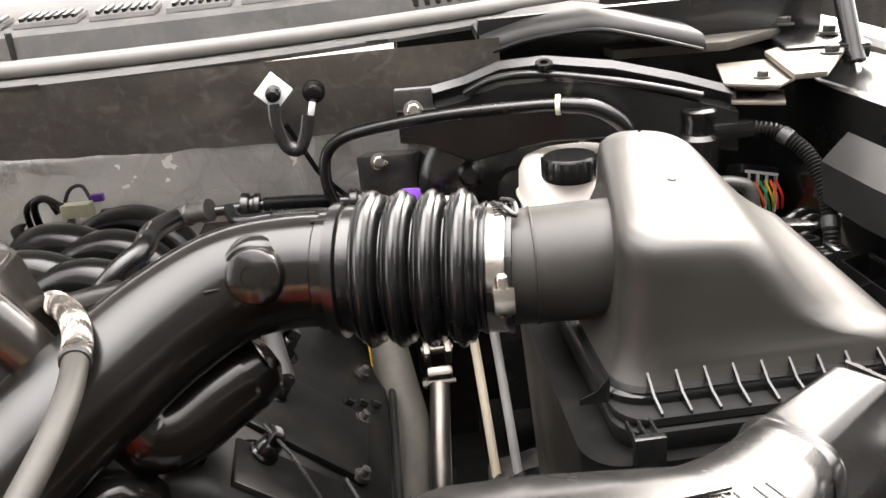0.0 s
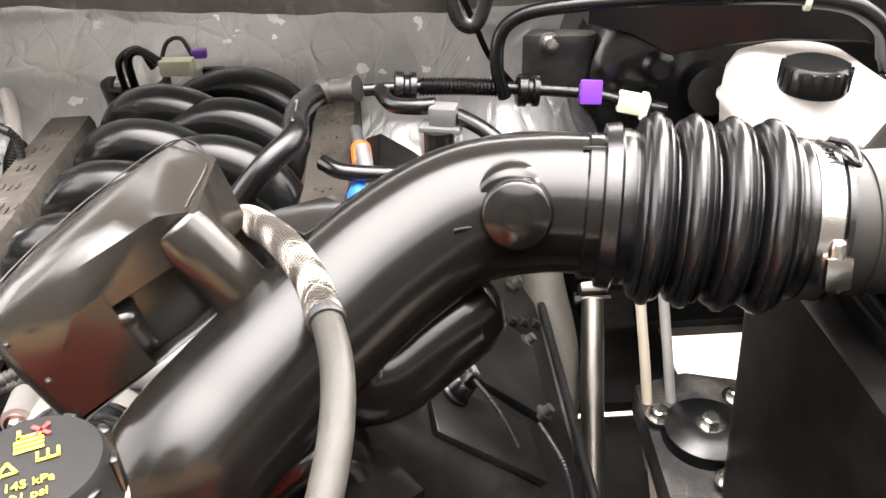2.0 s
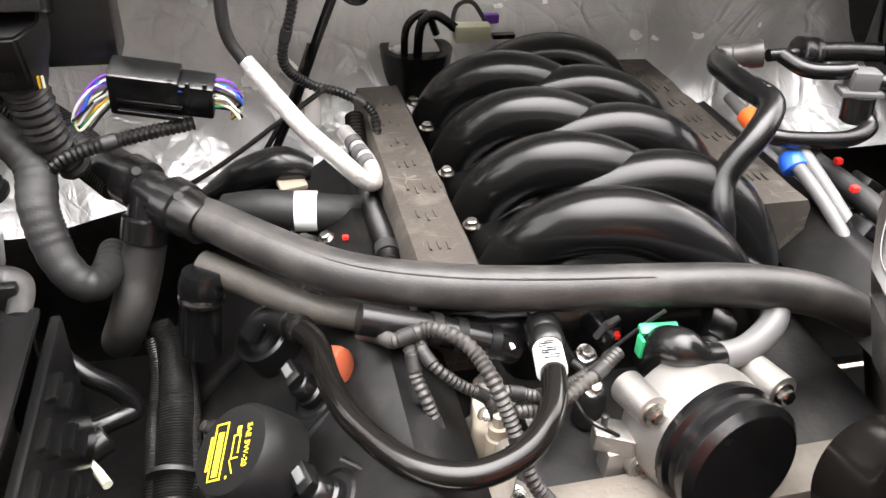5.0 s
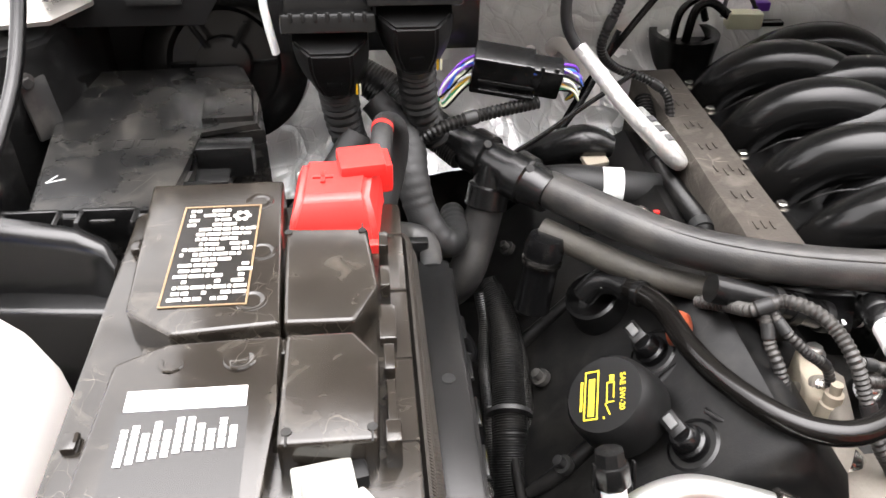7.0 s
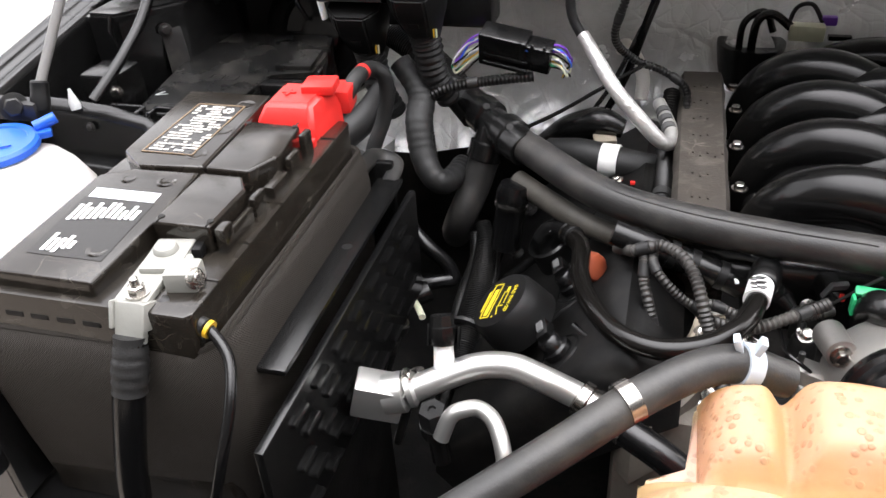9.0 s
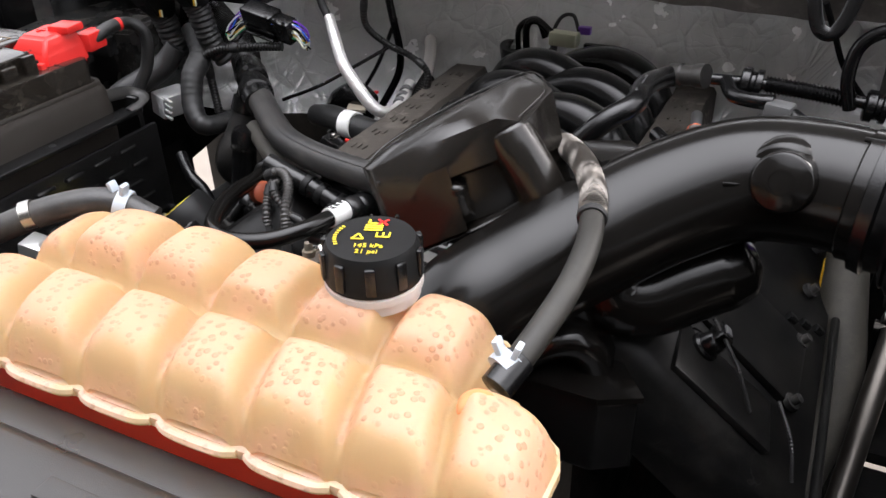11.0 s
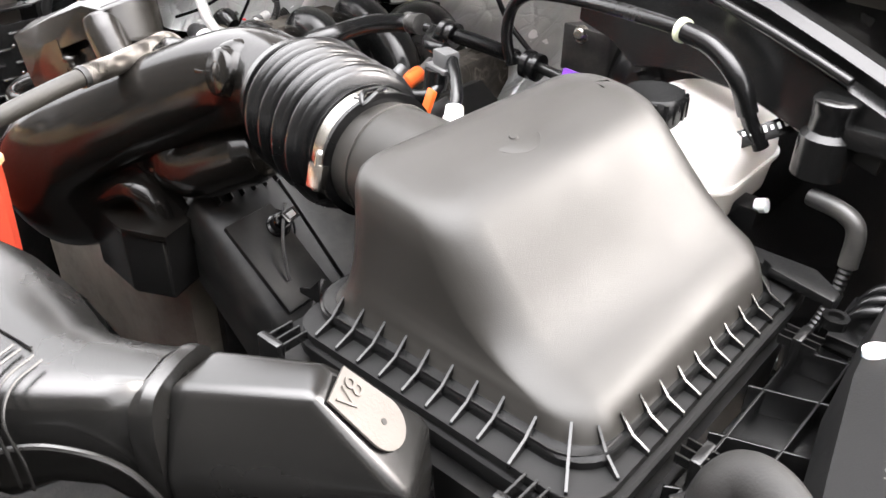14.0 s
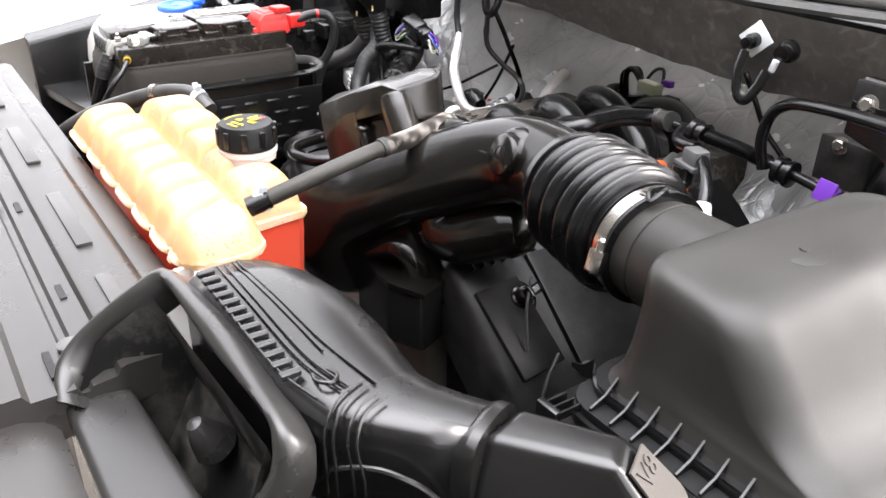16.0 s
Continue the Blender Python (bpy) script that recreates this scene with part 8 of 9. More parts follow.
washer_line = thing("washer_hose", -0.95, 0.62, 0.95, "thin dark grey washer hose with pale clip", "hose")
part("hose", tube(B(), [(-1.027, 0.751, 1.020), (-0.980, 0.718, 1.010), (-0.951, 0.697, 1.000), (-0.927, 0.672, 0.990), (-0.919, 0.655, 0.970), (-0.929, 0.645, 0.930)], 0.0055, 12, 8), M_HOSE, washer_line)
part("clip", box(B(), -0.957, 0.709, 1.010, 0.016, 0.014, 0.012, 0.003, rot=(0, 0, 30)), M_PALE, washer_line, "pale plastic clip")

fuse = thing("fuse_box", -0.9, 1.13, 0.45, "dusty black plastic fuse box with latched lid", "fuse box")
bm = B()
loft(bm, [[Vector((x + s * (x + 0.90), y + s * (y - 1.1), z)) for x, y in ((-0.976, 0.993), (-0.868, 0.985), (-0.860, 1.056), (-0.866, 1.118), (-0.806, 1.124), (-0.815, 1.18), (-0.822, 1.206), (-0.84, 1.262), (-0.985, 1.255), (-1.003, 1.235), (-0.993, 1.13))] for z, s in ((0.97, 0.02), (1.066, 0.01), (1.075, 0.0))])
bmesh.ops.bevel(bm, geom=[e for e in bm.edges if all(v.co.z > 1.07 for v in e.verts)], offset=0.005, segments=3, affect="EDGES", clamp_overlap=True)
lidf = part("lid", bm, M_DUSTY, fuse)
part("base", box(B(), -0.91, 1.13, 0.92, 0.17, 0.25, 0.12, 0.01), M_PLASTIC, fuse)
part("support", box(B(), -0.91, 1.13, 0.66, 0.12, 0.2, 0.42), M_DARK, fuse)
part("raised_panel", prism(B(), [(-0.862, 1.13), (-0.815, 1.133), (-0.822, 1.19), (-0.866, 1.19)], 1.074, 1.081, 0.002), M_DUSTY, lidf)
for x, y, sx, sy in ((-0.925, 1.09, 0.016, 0.002), (-0.925, 1.105, 0.016, 0.002), (-0.933, 1.0975, 0.002, 0.013), (-0.917, 1.0975, 0.002, 0.013), (-0.905, 1.09, 0.014, 0.002), (-0.905, 1.105, 0.014, 0.002), (-0.912, 1.0975, 0.002, 0.013), (-0.898, 1.0975, 0.002, 0.013)):
    part("moulded_mark", box(B(), x, y, 1.0752, sx, sy, 0.0012, 0.0003), M_DUSTY, lidf)
for x, y, l, a in ((-0.9700, 1.0425, 0.013, 60), (-0.9655, 1.0395, 0.014, 20)):
    part("chalk_stroke", box(B(), x, y, 1.0752, l, 0.0012, 0.0005, rot=(0, 0, a)), M_PALE, lidf, "pale chalk stroke")
for x in (-0.958, -0.903):
    bm = B()
    box(bm, x, 0.964, 1.082, 0.040, 0.004, 0.028, 0.001)
    box(bm, x - 0.018, 0.956, 1.084, 0.004, 0.018, 0.024, 0.001)
    box(bm, x + 0.018, 0.956, 1.084, 0.004, 0.018, 0.024, 0.001, rot=(0, 18, 0))
    box(bm, x, 0.950, 1.094, 0.018, 0.003, 0.004, 0.001)
    part("latch", bm, M_PLASTIC, lidf)
part("side_latch", box(B(), -0.838, 1.095, 1.060, 0.05, 0.022, 0.030, 0.004), M_PLASTIC, fuse)
part("side_latch", box(B(), -0.845, 1.06, 1.052, 0.03, 0.024, 0.022, 0.003), M_PLASTIC, fuse)
part("side_latch", box(B(), -0.852, 1.02, 1.066, 0.024, 0.03, 0.016, 0.003), M_PLASTIC, fuse)
shelf = thing("splash_shelf", -1.0, 0.98, 0.45, "black moulded splash shelf beside battery", "shelf")
bm = B()
loft(bm, [[Vector((x, y + q, z + h)) for q, z in ((-0.004, 1.085), (-0.002, 1.093), (0.004, 1.097), (0.012, 1.097), (0.016, 1.092), (0.014, 0.92), (-0.012, 0.92))] for x, y, h in ((-1.06, 0.945, 0.006), (-1.02, 0.943, 0.005), (-0.97, 0.940, 0.002), (-0.92, 0.934, -0.004), (-0.900, 0.926, -0.01), (-0.888, 0.905, -0.014))])
part("wall", bm, M_PLASTIC, shelf, angle=50)
part("lower_step", prism(B(), [(-1.06, 0.92), (-0.90, 0.905), (-0.892, 0.92), (-0.90, 0.94), (-1.06, 0.95)], 0.94, 1.045, 0.006, 3), M_PLASTIC, shelf)
part("ledge", prism(B(), [(-1.14, 0.55), (-0.89, 0.60), (-0.892, 0.93), (-1.0, 0.975), (-1.14, 0.99)], 0.93, 0.95, 0.004), M_PLASTIC, shelf)
part("support", box(B(), -1.05, 0.9, 0.69, 0.08, 0.1, 0.48), M_DARK, shelf)
bolt("screw", -0.986, 0.9335, 1.082, 0.0035, (0.05, -1, 0.1), M_METAL_DARK, shelf)

# hood prop and hose by the far fender
prop = thing("hood_strut", -1.08, 1.0, 1.0, "grey steel hood strut with black socket", "hood strut", "hood struts")
part("rod", tube(B(), [(-1.011, 0.912, 1.140), (-1.005, 0.955, 1.193), (-0.995, 1.03, 1.285), (-0.97, 1.22, 1.52)], 0.0052, 12, 3), M_SEAL, prop)
part("socket", lathe(B(), (-1.013, 0.902, 1.114), (0.02, 0.35, 0.93), [(0, 0.0095), (0.013, 0.010), (0.015, 0.009), (0.028, 0.009), (0.030, 0.007)], 20), M_CAP, prop)
bolt("ball_stud", -1.036, 0.893, 1.120, 0.010, (0.6, -0.7, 0.3), M_METAL_DARK, prop)
part("arm", box(B(), -1.055, 0.90, 1.115, 0.09, 0.02, 0.02, 0.004), M_METAL_DARK, prop)
drain = thing("drain_hose", -1.0, 1.0, 1.1, "black rubber drain hose by fender", "hose")
part("hose", tube(B(), [(-0.998, 0.962, 1.098), (-0.992, 0.985, 1.112), (-0.985, 1.02, 1.133), (-0.98, 1.06, 1.16), (-0.978, 1.10, 1.20), (-0.975, 1.14, 1.26), (-0.97, 1.18, 1.34)], 0.0062, 14, 8), M_RUBBER, drain)
part("nozzle", lathe(B(), (-1.003, 0.940, 1.098), (-0.25, 0.2, 0.95), [(0, 0.0055), (0.006, 0.006), (0.012, 0.0045), (0.02, 0.002), (0.023, 0.0015)], 14), M_PALE, drain, "milky nozzle")
side = thing("firewall_side_box", -1.05, 1.2, 0.48, "glossy black stamped panel box with sealant edge", "panel")
bm = B()
loft(bm, [[Vector(p) for p in ((-1.048, 1.097, z), (-0.99, 1.16, z), (-0.97, 1.33, z), (-1.09, 1.33, z), (-1.09, 1.10, z))] for z in (0.60, 1.140, 1.148)])
bmesh.ops.bevel(bm, geom=[e for e in bm.edges if e.calc_length() > 0.03], offset=0.004, segments=2, affect="EDGES", clamp_overlap=True)
part("panel", bm, M_PAINT, side)
part("sealant_bead", tube(B(), [(-1.049, 1.093, 1.148), (-1.051, 1.088, 1.13), (-1.049, 1.09, 1.11), (-1.045, 1.091, 1.09), (-1.045, 1.09, 1.07)], [0.002, 0.003, 0.0022, 0.003, 0.002], 8, 6), M_PAINT, side)
part("strap_plate", box(B(), -1.004, 1.143, 1.10, 0.026, 0.006, 0.075, 0.002, rot=(-14, 0, 46)), M_METAL_DARK, side)
bolt("bolt", -1.008, 1.136, 1.118, 0.006, (0.7, -0.7, 0.1), M_METAL_DARK, side)
part("corner_block", box(B(), -1.02, 1.03, 1.05, 0.05, 0.05, 0.12, 0.006), M_PLASTIC, side)
bolt("washer_bolt", -0.997, 1.003, 1.092, 0.005, (0.3, -0.9, 0.2), M_STEEL, side)
bm = B()
loft(bm, [[Vector((x, y + 0.012 * math.sin(x * 40), z)) for y, z in ((1.30, 0.6), (1.30, 1.28), (1.32, 1.28), (1.32, 0.6))] for x in span(-1.2, -0.93, 12)])
setting("firewall_right", bm, M_CAP, "dark painted firewall side panel", "firewall")
part_wheel = thing("blower_cover", -0.84, 1.27, 1.05, "round black blower cover on firewall", "cover")
part("dome", lathe(B(), (-0.86, 1.305, 1.06), (0, -1, 0.3), [(0, 0.09), (0.02, 0.088), (0.03, 0.075), (0.032, 0.06), (0.025, 0.055), (0.025, 0)], 40), M_PLASTIC, part_wheel)
part("hub", lathe(B(), (-0.86, 1.28, 1.068), (0, -1, 0.3), [(0, 0.03), (0.012, 0.028), (0.014, 0.02), (0.014, 0)], 28), M_PLASTIC, part_wheel)
for k in range(6):
    a = radians(60 * k)
    part("spoke", box(B(), -0.86 + 0.042 * math.cos(a), 1.279 - 0.012 * math.sin(a), 1.068 + 0.042 * math.sin(a), 0.03, 0.006, 0.005, 0.001, rot=(0, -60 * k, 0)), M_PLASTIC, part_wheel)
hang = thing("cowl_harness_panel", -0.55, 1.24, 1.2, "black cowl side panel with harness clips", "panel")
bm = B()
loft(bm, [[Vector((x, y, z)) for y, z in ((1.21, 1.27), (1.20, 1.23), (1.205, lo), (1.235, lo), (1.24, 1.27))] for x, lo in ((-1.0, 1.14), (-0.86, 1.14), (-0.84, 1.17), (-0.62, 1.175), (-0.585, 1.20))])
part("panel", bm, M_CAP, hang)
part("screw_cap", lathe(B(), (-0.62, 1.20, 1.205), (0, -1, 0.1), [(0, 0.010), (0.004, 0.009), (0.005, 0)], 18), M_WHITE, hang, "white screw cap")
part("screw_cap", lathe(B(), (-0.80, 1.20, 1.19), (0, -1, 0.1), [(0, 0.014), (0.006, 0.012), (0.012, 0.006), (0.013, 0)], 20), M_PALE, hang, "pale round clip")
part("slot", box(B(), -0.90, 1.20, 1.165, 0.05, 0.006, 0.006, 0.001), M_DARK, hang)

# control module plugs and colour-coded connector
ecm = thing("control_module", -0.70, 1.19, 1.12, "black control module with two large plugs", "control module")
part("housing", box(B(), -0.70, 1.215, 1.165, 0.20, 0.05, 0.10, 0.005), M_PLASTIC, ecm)
for x, y, z in ((-0.739, 1.106, 1.165), (-0.668, 1.102, 1.188)):
    top, low = Vector((x, y, z)), Vector((x + 0.003, y + 0.026, z - 0.062))
    ax = (top - low).normalized()
    side_ = Vector((1, 0, 0))
    out = ax.cross(side_) if ax.cross(side_).y < 0 else -ax.cross(side_)
    bm = B()
    loft(bm, [[low.lerp(top, f) + side_ * a * w + out * b * d for a, b in ((-1, 0.2), (-0.55, 1), (0.55, 1), (1, 0.2), (1, -1), (-1, -1))] for f, w, d in ((0.0, 0.018, 0.012), (0.22, 0.022, 0.016), (0.45, 0.028, 0.021), (0.72, 0.0315, 0.024), (1.0, 0.0315, 0.021))])
    bmesh.ops.bevel(bm, geom=bm.edges[:], offset=0.0022, segments=2, affect="EDGES", clamp_overlap=True)
    pl = part("plug", bm, M_CAP, ecm)
    part("tape", tube(B(), [low + ax * 0.012, low - ax * 0.010, low + Vector((0.006, 0.01, -0.05)), low + Vector((0.02, 0.02, -0.085))], [0.0185, 0.0185, 0.017, 0.015], 14, 6, ribs=120, depth=0.0018), M_TAPE, ecm)
    part("lever", box(B(), x, y + 0.006, z + 0.010, 0.078, 0.040, 0.016, 0.003, rot=(-20, 0, 0)), M_PLASTIC, pl)
    part("lever_cover", box(B(), x, y + 0.024, z + 0.024, 0.074, 0.03, 0.026, 0.004, rot=(-20, 0, 0)), M_PLASTIC, pl)
    for q in range(7):
        part("rib", box(B(), x - 0.030 + q * 0.010, y - 0.002, z + 0.018, 0.0035, 0.022, 0.008, 0.001, rot=(-20, 0, 0)), M_PLASTIC, pl)
    part("moulded_mark", box(B(), *(low.lerp(top, 0.5) + out * 0.0228), 0.012, 0.0012, 0.006, 0.0003, rot=(22, 0, 0)), M_CAP, pl)
    for q, m in enumerate((M_YELLOW, M_CREAM)):
        part("wire_end", box(B(), *(low.lerp(top, 0.28) + side_ * (0.018 + 0.003 * q) + out * 0.015), 0.002, 0.002, 0.010, 0.0005), m, pl)
wb = part("white_bracket", tube(B(), [(-0.788, 1.135, 1.140), (-0.792, 1.135, 1.165), (-0.794, 1.137, 1.190), (-0.785, 1.142, 1.202), (-0.76, 1.148, 1.207), (-0.72, 1.152, 1.210), (-0.70, 1.155, 1.21)], 0.006, 10, 6, flat=0.6), M_WHITE, ecm, "white plastic bracket")
cc = thing("wiring_connector", -0.565, 1.165, 1.08, "black multi-pin connector with coloured wires", "connector")
part("body", box(B(), -0.580, 1.168, 1.102, 0.058, 0.028, 0.044, 0.003, rot=(18, 8, -8)), M_PLASTIC, cc)
part("half", box(B(), -0.541, 1.163, 1.097, 0.036, 0.024, 0.034, 0.003, rot=(18, 8, -8)), M_PLASTIC, cc)
for q in range(5):
    part("rib", box(B(), -0.578, 1.1525 + 0.003 * q, 1.085 + q * 0.0085, 0.054, 0.004, 0.004, 0.001, rot=(18, 8, -8)), M_PLASTIC, cc)
for q in range(3):
    part("cross_rib", box(B(), -0.560 + q * 0.014, 1.152, 1.100 - 0.002 * q, 0.004, 0.004, 0.036, 0.001, rot=(18, 8, -8)), M_PLASTIC, cc)
part("key_mark", box(B(), -0.552, 1.1495, 1.106, 0.007, 0.001, 0.0015), M_BLUE, cc)
wr = random.Random(19)
for k, m in enumerate((M_PURPLE, M_PALE, M_BLUE, M_PURPLE, M_PLASTIC, M_CREAM, M_PALE, M_YELLOW, M_CREAM, M_GREEN, M_PLASTIC)):
    o = k * 0.0026
    j = [wr.uniform(-0.0035, 0.0035) for q in range(9)]
    part("wire", tube(B(), [(-0.525, 1.160 + j[0], 1.110 - o), (-0.513 + j[1], 1.157 + j[2], 1.109 - o * 1.1 + j[3]), (-0.504 + j[4], 1.161 + j[5] * 2, 1.096 - o * 0.9 + j[6]), (-0.506 + j[7], 1.167 + j[8], 1.080 - o * 0.2), (-0.513, 1.174, 1.066)], 0.0013, 6, 6), m, cc)
    part("wire", tube(B(), [(-0.607, 1.172 + j[0], 1.116 - o), (-0.622 + j[1], 1.166 + j[2], 1.112 - o * 1.2 + j[3]), (-0.636 + j[4], 1.160 + j[5], 1.095 - o + j[6]), (-0.642, 1.158 + j[7], 1.082)], 0.0013, 6, 6), m, cc)
blob = thing("taped_harness", -0.66, 1.08, 1.0, "thick black taped harness trunk behind battery", "wiring loom")
part("trunk", tube(B(), [(-0.705, 1.15, 1.085), (-0.676, 1.132, 1.055), (-0.672, 1.103, 1.030), (-0.664, 1.084, 1.0), (-0.650, 1.072, 0.978), (-0.637, 1.075, 0.968), (-0.630, 1.10, 0.964), (-0.629, 1.135, 0.962)], [0.014, 0.016, 0.017, 0.016, 0.0155, 0.015, 0.014, 0.013], 16, 8, ribs=90, depth=0.0007), M_TAPE, blob)
part("branch", tube(B(), [(-0.72, 1.13, 1.06), (-0.74, 1.11, 1.03), (-0.78, 1.06, 1.0), (-0.80, 1.03, 0.97)], [0.015, 0.018, 0.018, 0.016], 14, 8), M_TAPE, blob)

gplug = thing("grey_connector", -0.74, 1.11, 0.95, "pale grey multi-pin connector behind battery", "connector")
part("body", box(B(), -0.740, 1.118, 0.975, 0.034, 0.05, 0.036, 0.004, rot=(0, 10, -15)), M_PALE, gplug)
for q in range(4):
    part("rib", box(B(), -0.728 + 0.002 * q, 1.092, 0.962 + q * 0.009, 0.026, 0.004, 0.004, 0.001, rot=(0, 10, -15)), M_PALE, gplug)

# ---- air conditioning line ----
ac = thing("ac_line", -0.52, 0.75, 0.96, "silver aluminium air conditioning line with block", "pipe")
M_ALUPIPE = mat("satin_aluminium_pipe", (0.56, 0.56, 0.54), 0.32, metal=0.85, grain=300, bump=0.1)
part("pipe", tube(B(), [(-0.584, 0.752, 0.944), (-0.553, 0.766, 0.955), (-0.526, 0.777, 0.962), (-0.498, 0.782, 0.962), (-0.470, 0.779, 0.955), (-0.442, 0.776, 0.945), (-0.430, 0.771, 0.942)], 0.0118, 22, 8), M_ALUPIPE, ac, angle=85)
bm = B()
box(bm, -0.611, 0.748, 0.938, 0.044, 0.030, 0.034, 0.0025, rot=(0, 14, 12))
lathe(bm, (-0.596, 0.752, 0.940), (0.95, 0.2, 0.2), [(-0.01, 0.0185), (0.008, 0.0185), (0.010, 0.016), (0.010, 0.0)], 28)
part("block", bm, M_ALUPIPE, ac, "machined grey aluminium block")
bolt("block_bolt", -0.587, 0.757, 0.955, 0.006, (0.85, -0.1, 0.5), M_STEEL, ac)
part("collar", lathe(B(), (-0.586, 0.752, 0.9435), (0.9, 0.4, 0.25), [(0, 0.015), (0.005, 0.0155), (0.008, 0.013)], 24), M_ALUPIPE, ac)
port = part("sensor_port", lathe(B(), (-0.555, 0.768, 0.962), (-0.12, 0.45, 0.88), [(0, 0.0095), (0.022, 0.0085), (0.022, 0.0)], 18), M_WHITE, ac, "white port below black sensor")
part("sensor", lathe(B(), (-0.5575, 0.777, 0.981), (-0.12, 0.45, 0.88), [(0, 0.011), (0.002, 0.0125), (0.016, 0.0125), (0.0165, 0.0105), (0.026, 0.010), (0.027, 0.0)], 8), M_PLASTIC, port)
for q in (-1, 1):
    part("sensor_clip", box(B(), -0.5575 + q * 0.0135, 0.780, 0.988, 0.002, 0.006, 0.020, 0.0006, rot=(-25, 0, 0)), M_PLASTIC, port)
crimp_profile = [(0, 0.0125)]
for k in range(3):
    crimp_profile += [(0.002 + 0.0145 * k, 0.0165), (0.010 + 0.0145 * k, 0.0168), (0.0115 + 0.0145 * k, 0.0152), (0.0135 + 0.0145 * k, 0.0152)]
crimp_profile += [(0.047, 0.0165), (0.049, 0.013)]
part("crimp", lathe(B(), (-0.441, 0.7755, 0.9445), (0.90, -0.34, -0.27), crimp_profile, 18), M_STEEL, ac, angle=25)
part("rubber_hose", tube(B(), [(-0.40, 0.758, 0.932), (-0.36, 0.742, 0.918), (-0.31, 0.73, 0.88)], 0.0135, 18, 6), M_RUBBER, ac)
ac2 = thing("ac_line", -0.53, 0.7, 0.93, "bent aluminium air conditioning return line", "pipe")
part("pipe", tube(B(), [(-0.548, 0.722, 0.925), (-0.541, 0.730, 0.944), (-0.530, 0.735, 0.950), (-0.517, 0.738, 0.950), (-0.503, 0.730, 0.945), (-0.492, 0.712, 0.93), (-0.485, 0.69, 0.90)], 0.0072, 16, 8), M_ALUPIPE, ac2, angle=85)
part("valve_cap", lathe(B(), (-0.557, 0.736, 0.926), (-0.05, -0.1, 1), [(0, 0.0125), (0.018, 0.0125), (0.020, 0.0115), (0.020, 0.004), (0.018, 0.003), (0.018, 0)], 6), M_CAP, ac2)
part("valve_stem", lathe(B(), (-0.557, 0.736, 0.928), (0.05, 0.1, -1), [(0, 0.0135), (0.012, 0.0135), (0.014, 0.009), (0.05, 0.009)], 20), M_PLASTIC, ac2)
low = thing("engine_front_casting", -0.37, 0.80, 0.9, "grimy cast alloy guard and bosses at engine front", "casting")
arc = [(-0.323, 0.924, 0.925), (-0.338, 0.877, 0.925), (-0.349, 0.851, 0.920), (-0.366, 0.829, 0.910), (-0.386, 0.814, 0.900), (-0.407, 0.806, 0.885)]
bm = B()
loft(bm, [[Vector(p) + Vector(o) for o in ((0, 0, 0), (0.004, -0.004, 0.004), (0.014, -0.012, 0.0), (0.016, -0.014, -0.06), (0.0, 0.004, -0.06))] for p in curve_points(arc, 6)])
part("curved_guard", bm, M_CAST, low, angle=60)
for p, r in (((-0.332, 0.843, 0.900), 0.014), ((-0.342, 0.828, 0.880), 0.018), ((-0.322, 0.830, 0.885), 0.012), ((-0.335, 0.902, 0.925), 0.010)):
    part("boss", lathe(B(), p, (0.1, -0.5, 0.85), [(-0.07, r * 1.5), (-0.01, r * 1.25), (0, r * 1.1), (0.003, r), (0.003, 0)], 18), M_CAST, low)
    bolt("bolt", *(Vector(p) + Vector((0.0003, -0.0015, 0.0026))), r * 0.5, (0.1, -0.5, 0.85), M_STEEL, low)
part("sender", lathe(B(), (-0.334, 0.884, 0.925), (0, 0.1, 1), [(-0.02, 0.010), (0, 0.010), (0.001, 0.008), (0.010, 0.008), (0.011, 0.005), (0.02, 0.005)], 16), M_TAN, low, "tan sender")
plug_at = Vector((-0.391, 0.849, 0.905))
part("plug_base", lathe(B(), plug_at, (-0.3, -0.4, 0.85), [(-0.02, 0.018), (0, 0.017), (0.004, 0.012), (0.006, 0.0)], 22), M_RUBBER, low)
part("plug", box(B(), *(plug_at + Vector((-0.003, -0.002, 0.009))), 0.016, 0.022, 0.016, 0.003, rot=(0, -20, 25)), M_PLASTIC, low)
for pts in ([(-0.457, 0.863, 0.950), (-0.440, 0.856, 0.942), (-0.416, 0.853, 0.930), (-0.396, 0.855, 0.922), (-0.379, 0.863, 0.915)], [(-0.442, 0.836, 0.895), (-0.424, 0.842, 0.900), (-0.405, 0.848, 0.905), (-0.394, 0.847, 0.910)], [(-0.379, 0.863, 0.915), (-0.375, 0.869, 0.915), (-0.383, 0.868, 0.920), (-0.390, 0.862, 0.920)]):
    t = thing("taped_coil_wire", *pts[0], "thin black taped wire pair between coils", "wire", "coil wires")
    part("strand", tube(B(), pts, 0.0017, 8, 8), M_TAPE, t)
    part("strand", tube(B(), [(x + 0.0016, y + 0.0012, z + 0.0012 * (-1) ** k) for k, (x, y, z) in enumerate(pts)], 0.0014, 8, 8), M_RUBBER, t)
drop = thing("drop_hose", -0.66, 1.0, 0.85, "black rubber hoses with pale tag below battery", "hose")
part("hose", tube(B(), [(-0.682, 1.059, 0.920), (-0.654, 1.040, 0.900), (-0.631, 1.038, 0.880), (-0.620, 1.033, 0.860), (-0.638, 1.021, 0.860), (-0.663, 1.013, 0.855), (-0.679, 1.009, 0.840)], 0.009, 14, 8), M_RUBBER, drop)
